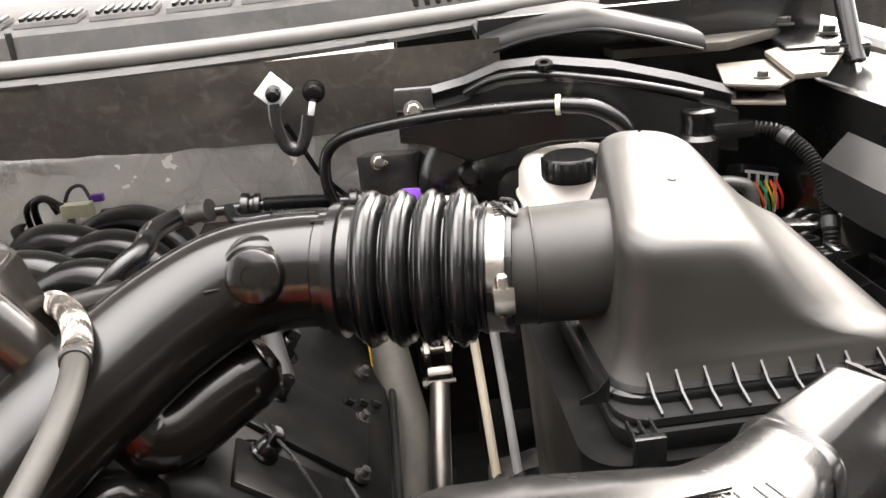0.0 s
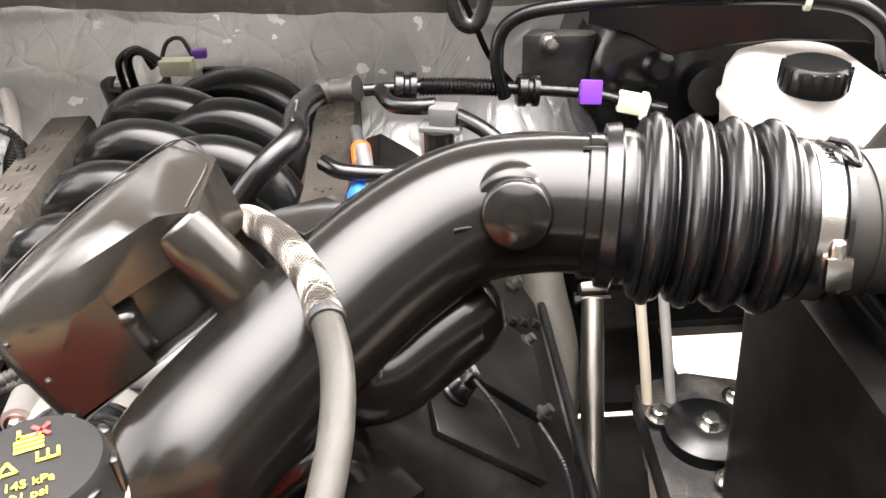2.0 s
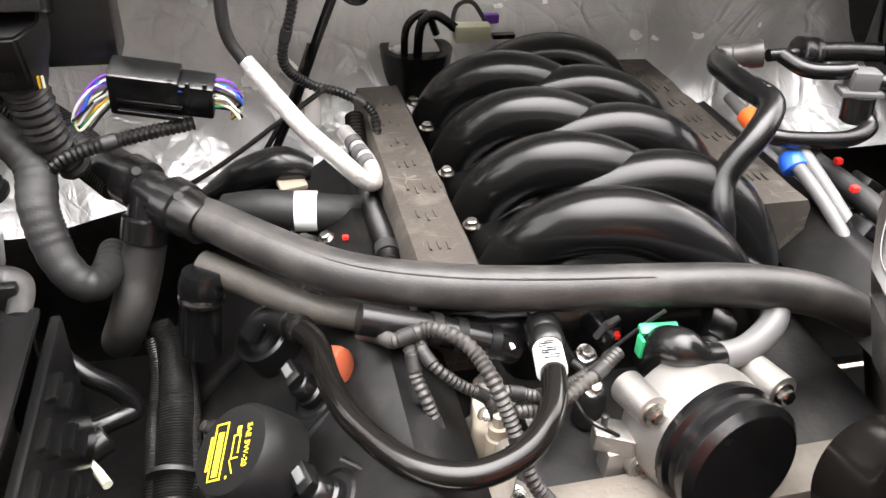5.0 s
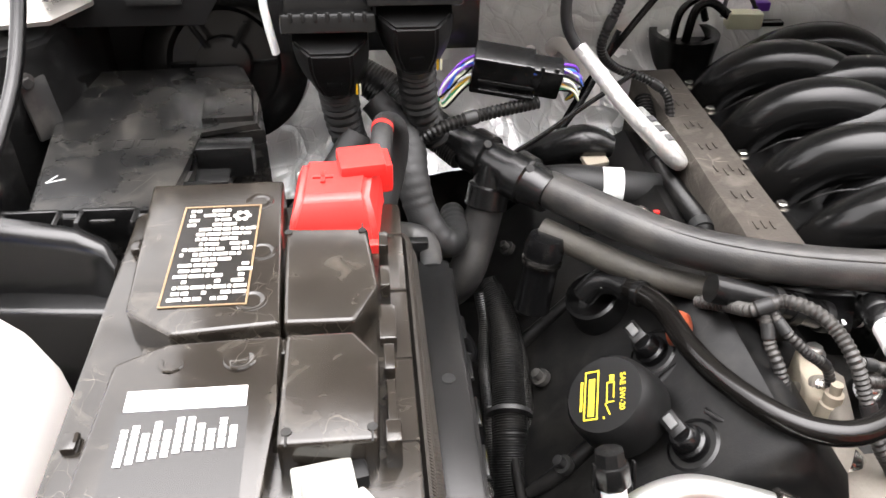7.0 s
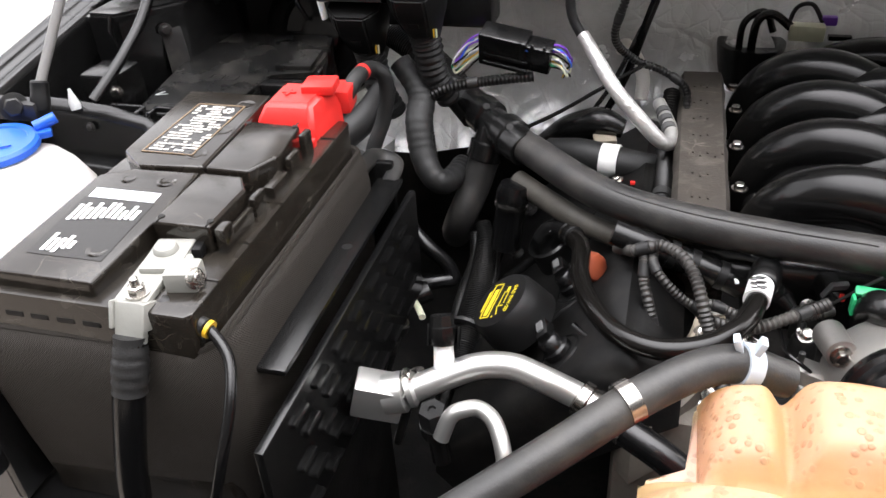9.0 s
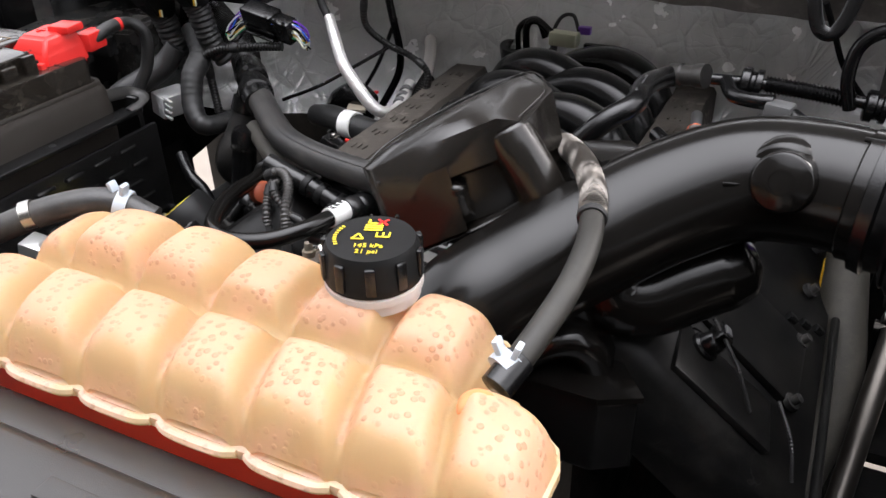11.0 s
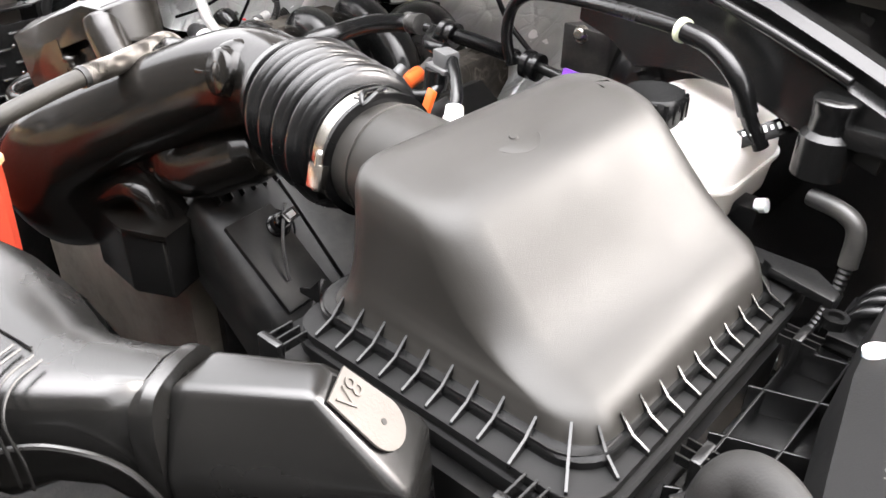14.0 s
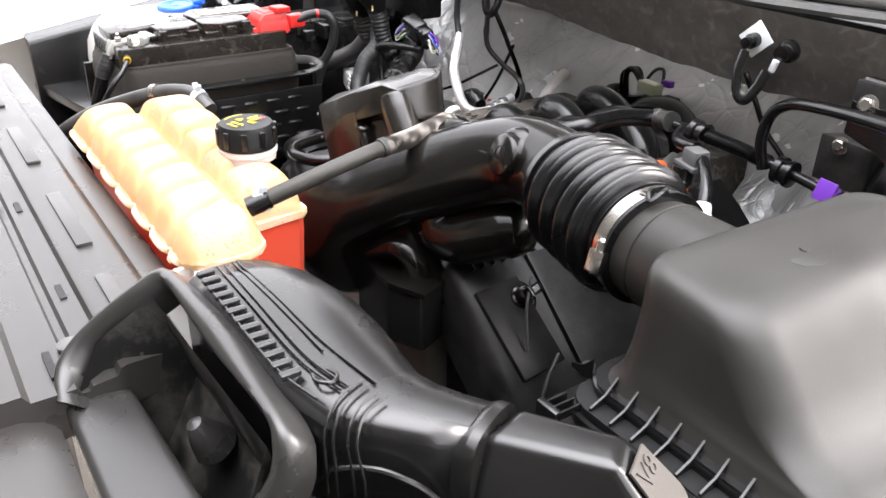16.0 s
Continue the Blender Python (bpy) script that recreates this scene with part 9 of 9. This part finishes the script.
part("end_clip", lathe(B(), (-0.648, 0.992, 0.862), (0.8, 0.5, 0.2), [(-0.012, 0.010), (-0.01, 0.0125), (0.01, 0.0125), (0.012, 0.010)], 16), M_PLASTIC, drop)
part("pale_tag", tube(B(), [(-0.652, 0.973, 0.866), (-0.643, 0.961, 0.866), (-0.633, 0.945, 0.866)], 0.0042, 10, 4), M_CREAM, drop, "pale plastic tag")
for p in ((-0.665, 0.954, 0.865), (-0.659, 0.944, 0.855), (-0.664, 0.916, 0.850), (-0.624, 0.891, 0.830)):
    t = thing("stud_bolt", *p, "zinc stud bolt below battery tray", "bolt", "stud bolts")
    bolt("head", *p, 0.0065, (0.3, 0, 1), M_STEEL, t)
    part("shank", lathe(B(), p, (-0.3, 0, -1), [(0, 0.011), (0.012, 0.011), (0.013, 0.005), (0.12, 0.005)], 12), M_METAL_DARK, t)

# ---- front corner beside the air box ----
beam = thing("front_beam", 0.62, 0.5, 0.9, "black painted front support beam with bolts", "support beam")
edge = [(0.40, 0.385), (0.432, 0.43), (0.466, 0.462), (0.52, 0.53), (0.574, 0.593), (0.615, 0.625), (0.65, 0.655), (0.69, 0.705), (0.73, 0.735)]
outer = [(0.84, 0.70), (0.82, 0.5), (0.70, 0.30), (0.5, 0.15), (0.40, 0.2)]
part("top_plate", prism(B(), edge + outer, 1.055, 1.082, 0.005, 3), M_BEAM, beam)
part("rear_edge", tube(B(), [(x, y, 1.084) for x, y in edge[2:6]], 0.004, 10, 4), M_BEAM, beam)
part("rear_face", loft(B(), [[Vector((x, y, 1.06)), Vector((x, y - 0.01, 1.06)), Vector((x + 0.01, y - 0.02, 0.9)), Vector((x + 0.01, y - 0.01, 0.9))] for x, y in edge]), M_BEAM, beam)
part("fixing_tab", prism(B(), [(0.405, 0.375), (0.44, 0.425), (0.478, 0.452), (0.505, 0.455), (0.512, 0.435), (0.485, 0.395), (0.44, 0.36)], 1.083, 1.087, 0.001), M_BEAM, beam)
part("push_pin", lathe(B(), (0.478, 0.43, 1.087), (0, 0, 1), [(0, 0.013), (0.003, 0.0125), (0.005, 0.009), (0.0055, 0)], 24), M_BEAM, beam)
part("pressing", tube(B(), [(0.50, 0.36, 1.083), (0.56, 0.45, 1.085), (0.60, 0.50, 1.085), (0.66, 0.52, 1.083)], 0.006, 10, 6), M_BEAM, beam)
part("washer", lathe(B(), (0.590, 0.560, 1.082), (0, 0, 1), [(0, 0.016), (0.002, 0.016), (0.003, 0.010)], 24), M_BEAM, beam)
bolt("bolt", 0.590, 0.560, 1.084, 0.006, (0, 0, 1), M_METAL_DARK, beam)
M_DISC = mat("white_round_cap", (0.85, 0.85, 0.84), 0.35, bump=0.05, vary=0.05)
part("round_cap", lathe(B(), (0.617, 0.586, 1.082), (0, 0, 1), [(0, 0.0255), (0.005, 0.025), (0.007, 0.0225), (0.007, 0.0205), (0.006, 0.020)], 36), M_BEAM, beam, "black ring of round cap")
part("cap_disc", lathe(B(), (0.617, 0.586, 1.0875), (0, 0, 1), [(0, 0.0203), (0.0015, 0.0195), (0.002, 0)], 36), M_DISC, beam, "bright white round disc")
part("mount_plate", box(B(), 0.649, 0.613, 1.0845, 0.036, 0.050, 0.004, 0.001, rot=(0, 0, 42)), M_BEAM, beam)
bolt("flange_bolt", 0.649, 0.613, 1.0875, 0.0068, (0, 0, 1), M_STEEL, beam, flange=1.7)
part("hole", lathe(B(), (0.687, 0.655, 1.0822), (0, 0, 1), [(0, 0.0115), (0.0006, 0.0115), (0.0006, 0.0085), (-0.004, 0.008), (-0.004, 0)], 28), M_THROAT, beam)
M_BUMPER = mat("dusty_grey_rubber", (0.014, 0.0135, 0.013), 0.45, spec=0.3, grain=600, bump=0.3, dust=0.12, dust_colour=(0.12, 0.115, 0.105))
bumper = thing("hood_bumper", 0.735, 0.66, 1.08, "grey-black rubber hood bumper strap", "bumper")
part("strap", tube(B(), [(0.699, 0.706, 1.082), (0.703, 0.710, 1.100), (0.712, 0.714, 1.112), (0.728, 0.709, 1.117), (0.745, 0.697, 1.116), (0.757, 0.688, 1.106), (0.762, 0.684, 1.085)], 0.0145, 16, 8, flat=0.62), M_BUMPER, bumper)
part("foot", box(B(), 0.702, 0.708, 1.0845, 0.026, 0.034, 0.006, 0.002, rot=(0, 0, -32)), M_RUBBER, bumper)
part("foot", box(B(), 0.762, 0.684, 1.0845, 0.026, 0.034, 0.006, 0.002, rot=(0, 0, -32)), M_RUBBER, bumper)
ledge = thing("fender_ledge", 0.76, 0.75, 1.05, "black fender ledge stamped with characters", "ledge")
bm = B()
loft(bm, [[Vector((x - 0.025, y - 0.012, 1.09)), Vector((x - 0.018, y - 0.01, 1.128)), Vector((x + 0.022, y + 0.012, 1.150)), Vector((x + 0.030, y + 0.015, 1.146)), Vector((x + 0.01, y, 1.08))] for x, y in ((0.80, 0.56), (0.785, 0.64), (0.765, 0.73), (0.748, 0.82), (0.74, 0.92), (0.742, 1.02))])
part("rail", bm, M_CAP, ledge, angle=30)
text("L 081", 0.768, 0.742, 1.1405, 0.012, M_COWL, ledge, (29, 0, -79), 0.0003)
part("wing_nut", lathe(B(), (0.742, 0.835, 1.105), (-0.3, 0, 1), [(0, 0.013), (0.01, 0.012), (0.012, 0.008), (0.03, 0.008), (0.031, 0)], 20), M_WHITE, ledge, "white plastic fixing")
deck = thing("airbox_mount_grid", 0.70, 0.80, 0.98, "black ribbed mounting grid beside air box", "mounting grid")
part("floor", prism(B(), [(0.66, 0.69), (0.70, 0.72), (0.745, 0.80), (0.74, 0.96), (0.67, 0.97)], 1.02, 1.026, 0.001), M_PLASTIC, deck)
for a, b in (((0.675, 0.70), (0.675, 0.97)), ((0.705, 0.72), (0.71, 0.95)), ((0.665, 0.74), (0.735, 0.78)), ((0.665, 0.80), (0.745, 0.83)), ((0.665, 0.86), (0.745, 0.89)), ((0.665, 0.92), (0.745, 0.94))):
    bm = B()
    m = (Vector((*a, 0)) + Vector((*b, 0))) / 2
    d = Vector((*b, 0)) - Vector((*a, 0))
    box(bm, m.x, m.y, 1.036, d.length, 0.0022, 0.024, 0.0006, rot=(0, 0, math.degrees(math.atan2(d.y, d.x))))
    part("rib", bm, M_PLASTIC, deck)
part("rim", tube(B(), [(0.668, 0.695, 1.049), (0.70, 0.715, 1.049), (0.735, 0.77, 1.049), (0.745, 0.84, 1.049), (0.74, 0.93, 1.049)], 0.003, 8, 6), M_PLASTIC, deck)
cl = thing("hose_clips", 0.72, 0.98, 1.02, "black hose clips behind air box", "clips")
for y in (0.985, 1.005, 1.025):
    part("clip", tube(B(), [(0.69, y, 1.04), (0.70, y, 1.058), (0.72, y + 0.004, 1.064), (0.735, y + 0.006, 1.05)], 0.006, 10, 6), M_RUBBER, cl)
part("base", box(B(), 0.712, 1.0, 1.035, 0.06, 0.07, 0.012, 0.003), M_PLASTIC, cl)

# far corner: hinge bracket, strut, colour-coded plug
M_BAREMETAL = mat("bare_beige_steel", (0.30, 0.27, 0.235), 0.42, metal=0.85, grain=260, bump=0.25, vary=0.35, dust=0.25, dust_colour=(0.10, 0.085, 0.07))
hinge = thing("hood_hinge_bracket", 0.70, 1.1, 1.15, "bare metal hood hinge bracket with bolts", "bracket")
M_BARE = mat("bronze_grey_steel", (0.045, 0.041, 0.036), 0.5, spec=0.12, grain=300, bump=0.2, vary=0.5, dust=0.06)
top_out = [(0.686, 1.201), (0.649, 1.091), (0.694, 1.052), (0.735, 1.089), (0.759, 1.199)]
tab_out = [(0.672, 1.134), (0.654, 1.079), (0.701, 1.049), (0.727, 1.106)]
for name, out, z in (("plate", top_out, 1.205), ("tab", tab_out, 1.186)):
    part(name, prism(B(), out, z - 0.004, z, 0.001), M_BAREMETAL, hinge, "bare bright steel")
part("plate_edge", loft(B(), [[Vector((*a, 1.2)), Vector((*b, 1.183))] + [Vector((b[0], b[1] + 0.003, 1.183)), Vector((a[0], a[1] + 0.003, 1.2))] for a, b in ((top_out[1], tab_out[0]), (top_out[2], tab_out[3]))]), M_BAREMETAL, hinge)
part("hole", lathe(B(), (0.689, 1.094, 1.1862), (0, 0, 1), [(0, 0.011), (0.0006, 0.011), (0.0006, 0)], 20), M_DARK, hinge)
bolt("bolt", 0.695, 1.094, 1.2052, 0.007, (0, 0, 1), M_METAL_DARK, hinge)
part("rear_plate", prism(B(), [(0.747, 1.200), (0.710, 1.053), (0.747, 1.052), (0.835, 1.172), (0.860, 1.287)], 1.208, 1.215, 0.002), M_BAREMETAL, hinge, "bare bright steel")
for p in ((0.80, 1.14, 1.215), (0.84, 1.22, 1.225), (0.80, 1.26, 1.235)):
    bolt("bolt", *p, 0.009, (0, 0, 1), M_METAL_DARK, hinge)
part("arm", box(B(), 0.83, 1.25, 1.215, 0.10, 0.16, 0.02, 0.004, rot=(4, 0, -12)), M_PAINT, hinge)
part("cowl_corner", prism(B(), [(0.56, 1.22), (0.70, 1.2), (0.86, 1.3), (0.86, 1.5), (0.56, 1.5)], 1.22, 1.232, 0.003), M_BARE, hinge)
cover = thing("cowl_end_cover", 0.55, 1.2, 1.24, "black plastic cowl end cover", "cover")
bm = B()
loft(bm, [[Vector((x, y + q, z + w)) for q, w in ((0, 0), (0.012, 0.012), (0.05, 0.016), (0.10, 0.02), (0.10, 0.01), (0.0, -0.006))] for x, y, z in ((0.40, 1.235, 1.248), (0.46, 1.225, 1.262), (0.53, 1.205, 1.268), (0.58, 1.19, 1.258), (0.66, 1.17, 1.235))])
part("shell", bm, M_CAP, cover, angle=50)
part("front_flange", tube(B(), [(0.41, 1.233, 1.243), (0.46, 1.222, 1.256), (0.53, 1.202, 1.262), (0.58, 1.187, 1.252), (0.655, 1.168, 1.23)], 0.003, 8, 6), M_CAP, cover)
strut = thing("hood_strut", 0.84, 1.05, 1.05, "black gas hood strut beside fender", "hood strut", "hood struts")
part("cylinder", tube(B(), [(0.845, 1.165, 1.20), (0.848, 1.26, 1.36), (0.85, 1.40, 1.60)], 0.0115, 18, 3), M_PLASTIC, strut)
part("collar", lathe(B(), (0.845, 1.166, 1.20), (0, -0.5, -0.87), [(-0.01, 0.0125), (0.004, 0.013), (0.006, 0.008)], 18), M_PLASTIC, strut)
part("rod", tube(B(), [(0.845, 1.165, 1.20), (0.842, 1.08, 1.06), (0.84, 1.0, 0.93)], 0.0045, 12, 3), M_STEEL, strut)
part("foot", box(B(), 0.82, 1.0, 0.92, 0.05, 0.03, 0.03, 0.004), M_PLASTIC, strut)
pl = thing("junction_plug", 0.62, 0.97, 1.12, "open plug with orange and green wires", "connector")
part("shell", box(B(), 0.625, 0.975, 1.118, 0.056, 0.03, 0.05, 0.004, rot=(-20, 15, 10)), M_PLASTIC, pl)
bm = B()
for q in range(4):
    box(bm, 0.612 + q * 0.011, 0.956, 1.122 - q * 0.003, 0.0018, 0.004, 0.044, rot=(-20, 15, 10))
box(bm, 0.628, 0.957, 1.14, 0.044, 0.004, 0.003, rot=(-20, 15, 10))
part("comb", bm, M_PALE, pl, "pale grey plug comb")
for k, m in enumerate((M_ORANGE, M_ORANGE, M_GREEN, M_YELLOW, M_ORANGE, M_RED)):
    part("wire", tube(B(), [(0.612 + k * 0.006, 0.953, 1.132), (0.618 + k * 0.006, 0.945, 1.115), (0.628 + k * 0.005, 0.952, 1.095)], 0.0016, 6, 6), m, pl)
pl.matrix_world = Matrix.Translation((0.742, 1.21, 1.035)) @ Matrix.Scale(1.12, 4)
tie = thing("bulb_holder_tab", 0.72, 0.95, 1.06, "cream plastic tab on fender wall", "tab")
part("stem", box(B(), 0.705, 0.945, 1.06, 0.012, 0.006, 0.05, 0.002, rot=(0, 25, 0)), M_CREAM, tie)
part("head", box(B(), 0.722, 0.945, 1.095, 0.026, 0.008, 0.018, 0.002, rot=(0, 25, 0)), M_CREAM, tie)
tie.matrix_world = Matrix.Translation((0.80, 1.08, 1.0)) @ Matrix.Scale(1.15, 4)

# front panel fixings
for x, y in ((-0.22, 0.36), (0.13, 0.372), (-0.60, 0.37)):
    t = thing("push_pin", x, y, 1.066, "grey push-pin fastener in front panel", "fastener", "panel push pins")
    part("head", lathe(B(), (x, y, 1.0675), (0, 0, 1), [(0, 0.011), (0.003, 0.011), (0.005, 0.008), (0.0055, 0)], 24), M_COWL, t)

# ---- small things round the front of the engine ----
con = thing("sensor_connector", -0.277, 0.959, 0.95, "ribbed black sensor connector on engine", "connector")
part("ribbed_boot", lathe(B(), (-0.280, 0.962, 0.951), (0.64, -0.67, -0.3), [(0, 0.009), (0.006, 0.012), (0.009, 0.0105), (0.012, 0.0125), (0.015, 0.0105), (0.018, 0.0125), (0.021, 0.0105), (0.024, 0.012), (0.03, 0.009), (0.036, 0.006)], 18), M_RUBBER, con)
part("lead", tube(B(), [(-0.258, 0.939, 0.941), (-0.25, 0.93, 0.938), (-0.247, 0.922, 0.93), (-0.25, 0.915, 0.915)], 0.004, 10, 6), M_TAPE, con)
con = thing("sensor_connector", -0.223, 0.964, 0.95, "black two-tone plug with red lock", "connector")
part("body", box(B(), -0.222, 0.962, 0.95, 0.018, 0.032, 0.020, 0.003, rot=(20, 10, 30)), M_PLASTIC, con)
part("band", box(B(), -0.219, 0.957, 0.955, 0.020, 0.006, 0.021, 0.002, rot=(20, 10, 30)), M_GREY, con, "grey band")
part("lock", box(B(), -0.214, 0.948, 0.953, 0.006, 0.006, 0.006, 0.0015), M_RED, con, "red lock tab")
con = thing("sensor_connector", -0.127, 0.932, 0.96, "black plug wrapped in wrinkled tape", "connector")
part("body", box(B(), -0.130, 0.934, 0.956, 0.026, 0.03, 0.024, 0.005, rot=(15, 25, -30)), M_PLASTIC, con)
part("wrinkled_wrap", tube(B(), [(-0.118, 0.945, 0.965), (-0.132, 0.93, 0.955), (-0.149, 0.914, 0.948), (-0.16, 0.9, 0.93)], [0.008, 0.011, 0.010, 0.007], 14, 6, ribs=160, depth=0.0016), M_TAPE, con)
for i, (x, y, z) in enumerate(((-0.240, 0.946, 0.938), (-0.244, 0.916, 0.928))):
    b = thing("flange_bolt", x, y, z - 0.01, "bright zinc flange bolt on engine", "bolt", "bolts on engine front")
    bolt("bolt_head", x, y, z, 0.0062, (0.1, -0.45, 0.88), M_STEEL, b)
    part("boss", lathe(B(), (x, y, z - 0.035), (0, 0, 1), [(0, 0.014), (0.03, 0.012), (0.033, 0.010), (0.033, 0)], 16), M_DARK, b)
b = thing("grommeted_bolt", -0.293, 0.898, 0.9, "steel bolt in black rubber grommet", "bolt", "bolts on engine front")
part("grommet", lathe(B(), (-0.293, 0.898, 0.918), (0, -0.4, 0.9), [(-0.02, 0.016), (0, 0.0165), (0.006, 0.015), (0.008, 0.010), (0.006, 0.007)], 24), M_RUBBER, b)
bolt("bolt_head", -0.293, 0.8955, 0.924, 0.006, (0, -0.4, 0.9), M_STEEL, b)
lead = thing("braided_lead", -0.288, 0.896, 0.95, "grey braided lead beside throttle body", "lead")
part("braid", tube(B(), [(-0.30, 0.888, 0.945), (-0.288, 0.896, 0.95), (-0.266, 0.906, 0.951), (-0.246, 0.915, 0.951), (-0.229, 0.924, 0.952)], 0.0048, 12, 8, ribs=300, depth=0.0012), M_LOOMDUST, lead)
part("crimp", lathe(B(), (-0.236, 0.920, 0.9515), (0.85, 0.5, 0.1), [(0, 0.0045), (0.001, 0.0058), (0.013, 0.0058), (0.014, 0.004)], 14), M_METAL_DARK, lead)
rod = thing("thin_wire", -0.233, 0.93, 0.95, "thin dark wire above throttle body", "wire")
part("wire", tube(B(), [(-0.233, 0.93, 0.95), (-0.215, 0.926, 0.972), (-0.20, 0.921, 0.992), (-0.193, 0.919, 1.0)], 0.0016, 8, 6), M_TAPE, rod)
br = thing("alloy_bracket", -0.24, 0.868, 0.9, "cast alloy bracket ear beside throttle body", "bracket")
part("ear", prism(B(), [(-0.262, 0.866), (-0.260, 0.879), (-0.250, 0.884), (-0.222, 0.872), (-0.215, 0.858), (-0.235, 0.852)], 0.912, 0.930, 0.003), M_ALU, br)
part("pin", lathe(B(), (-0.253, 0.873, 0.930), (0, 0, 1), [(0, 0.003), (0.012, 0.003), (0.013, 0.001)], 10), M_METAL_DARK, br)
part("leg", box(B(), -0.238, 0.866, 0.885, 0.03, 0.02, 0.06, 0.004), M_ALU, br)
wire = thing("thin_wire", -0.27, 0.9, 0.94, "thin black wire curling beside bracket", "wire")
part("wire", tube(B(), [(-0.272, 0.91, 0.945), (-0.27, 0.898, 0.942), (-0.268, 0.880, 0.94), (-0.264, 0.868, 0.941), (-0.255, 0.862, 0.938), (-0.245, 0.862, 0.93)], 0.0018, 8, 6), M_RUBBER, wire)
br = thing("cast_bracket", -0.33, 0.93, 0.86, "dusty grey cast bracket below wiring looms", "bracket")
bm = B()
loft(bm, [[Vector((x, y, z)) for x, y in ((-0.352, 0.892), (-0.336, 0.884), (-0.318, 0.905), (-0.314, 0.935), (-0.322, 0.955), (-0.338, 0.948), (-0.345, 0.92))] for z in (0.87, 0.912, 0.928)])
bmesh.ops.bevel(bm, geom=bm.edges[:], offset=0.006, segments=3, profile=0.6, affect="EDGES", clamp_overlap=True)
part("casting", bm, M_TAN, br)
bolt("bolt_head", -0.326, 0.938, 0.929, 0.0075, (0, 0, 1), M_ALU, br)
hs = thing("banded_breather_hose", -0.398, 0.946, 0.99, "black breather hose with moulded bands", "hose")
part("hose", tube(B(), [(-0.43, 0.952, 1.0), (-0.398, 0.95, 0.99), (-0.368, 0.95, 0.98), (-0.33, 0.946, 0.968), (-0.305, 0.945, 0.955)], 0.0125, 18, 6), M_PLASTIC, hs)
for p in ((-0.372, 0.950, 0.9815), (-0.352, 0.9485, 0.9745), (-0.325, 0.946, 0.966)):
    part("band", lathe(B(), p, (0.95, -0.06, -0.3), [(-0.004, 0.0125), (-0.004, 0.0142), (0.004, 0.0142), (0.004, 0.0125)], 20), M_CAP, hs)
part("clip_mark", box(B(), -0.312, 0.9385, 0.969, 0.004, 0.012, 0.002, 0.0006, rot=(30, 10, 30)), M_WHITEINK, hs)

# bare metal hinge plate by the far fender
hp = thing("hood_hinge_bracket", -1.03, 1.2, 1.15, "bare metal hood hinge plate with hole", "bracket")
bm = B()
loft(bm, [[Vector((x, y, z)), Vector((x, y, z - 0.004)), Vector((x - 0.13, y - 0.03, z - 0.004)), Vector((x - 0.13, y - 0.03, z))] for x, y, z in ((-0.985, 1.17, 1.160), (-0.955, 1.20, 1.166), (-0.945, 1.30, 1.185))])
part("plate", bm, M_HINGE, hp)
part("hole", lathe(B(), (-1.0, 1.235, 1.1648), (0, -0.17, 1), [(0, 0.009), (0.0006, 0.009), (0.0006, 0)], 20), M_DARK, hp)
bolt("bolt", -1.045, 1.23, 1.163, 0.009, (0, -0.17, 1), M_METAL_DARK, hp)
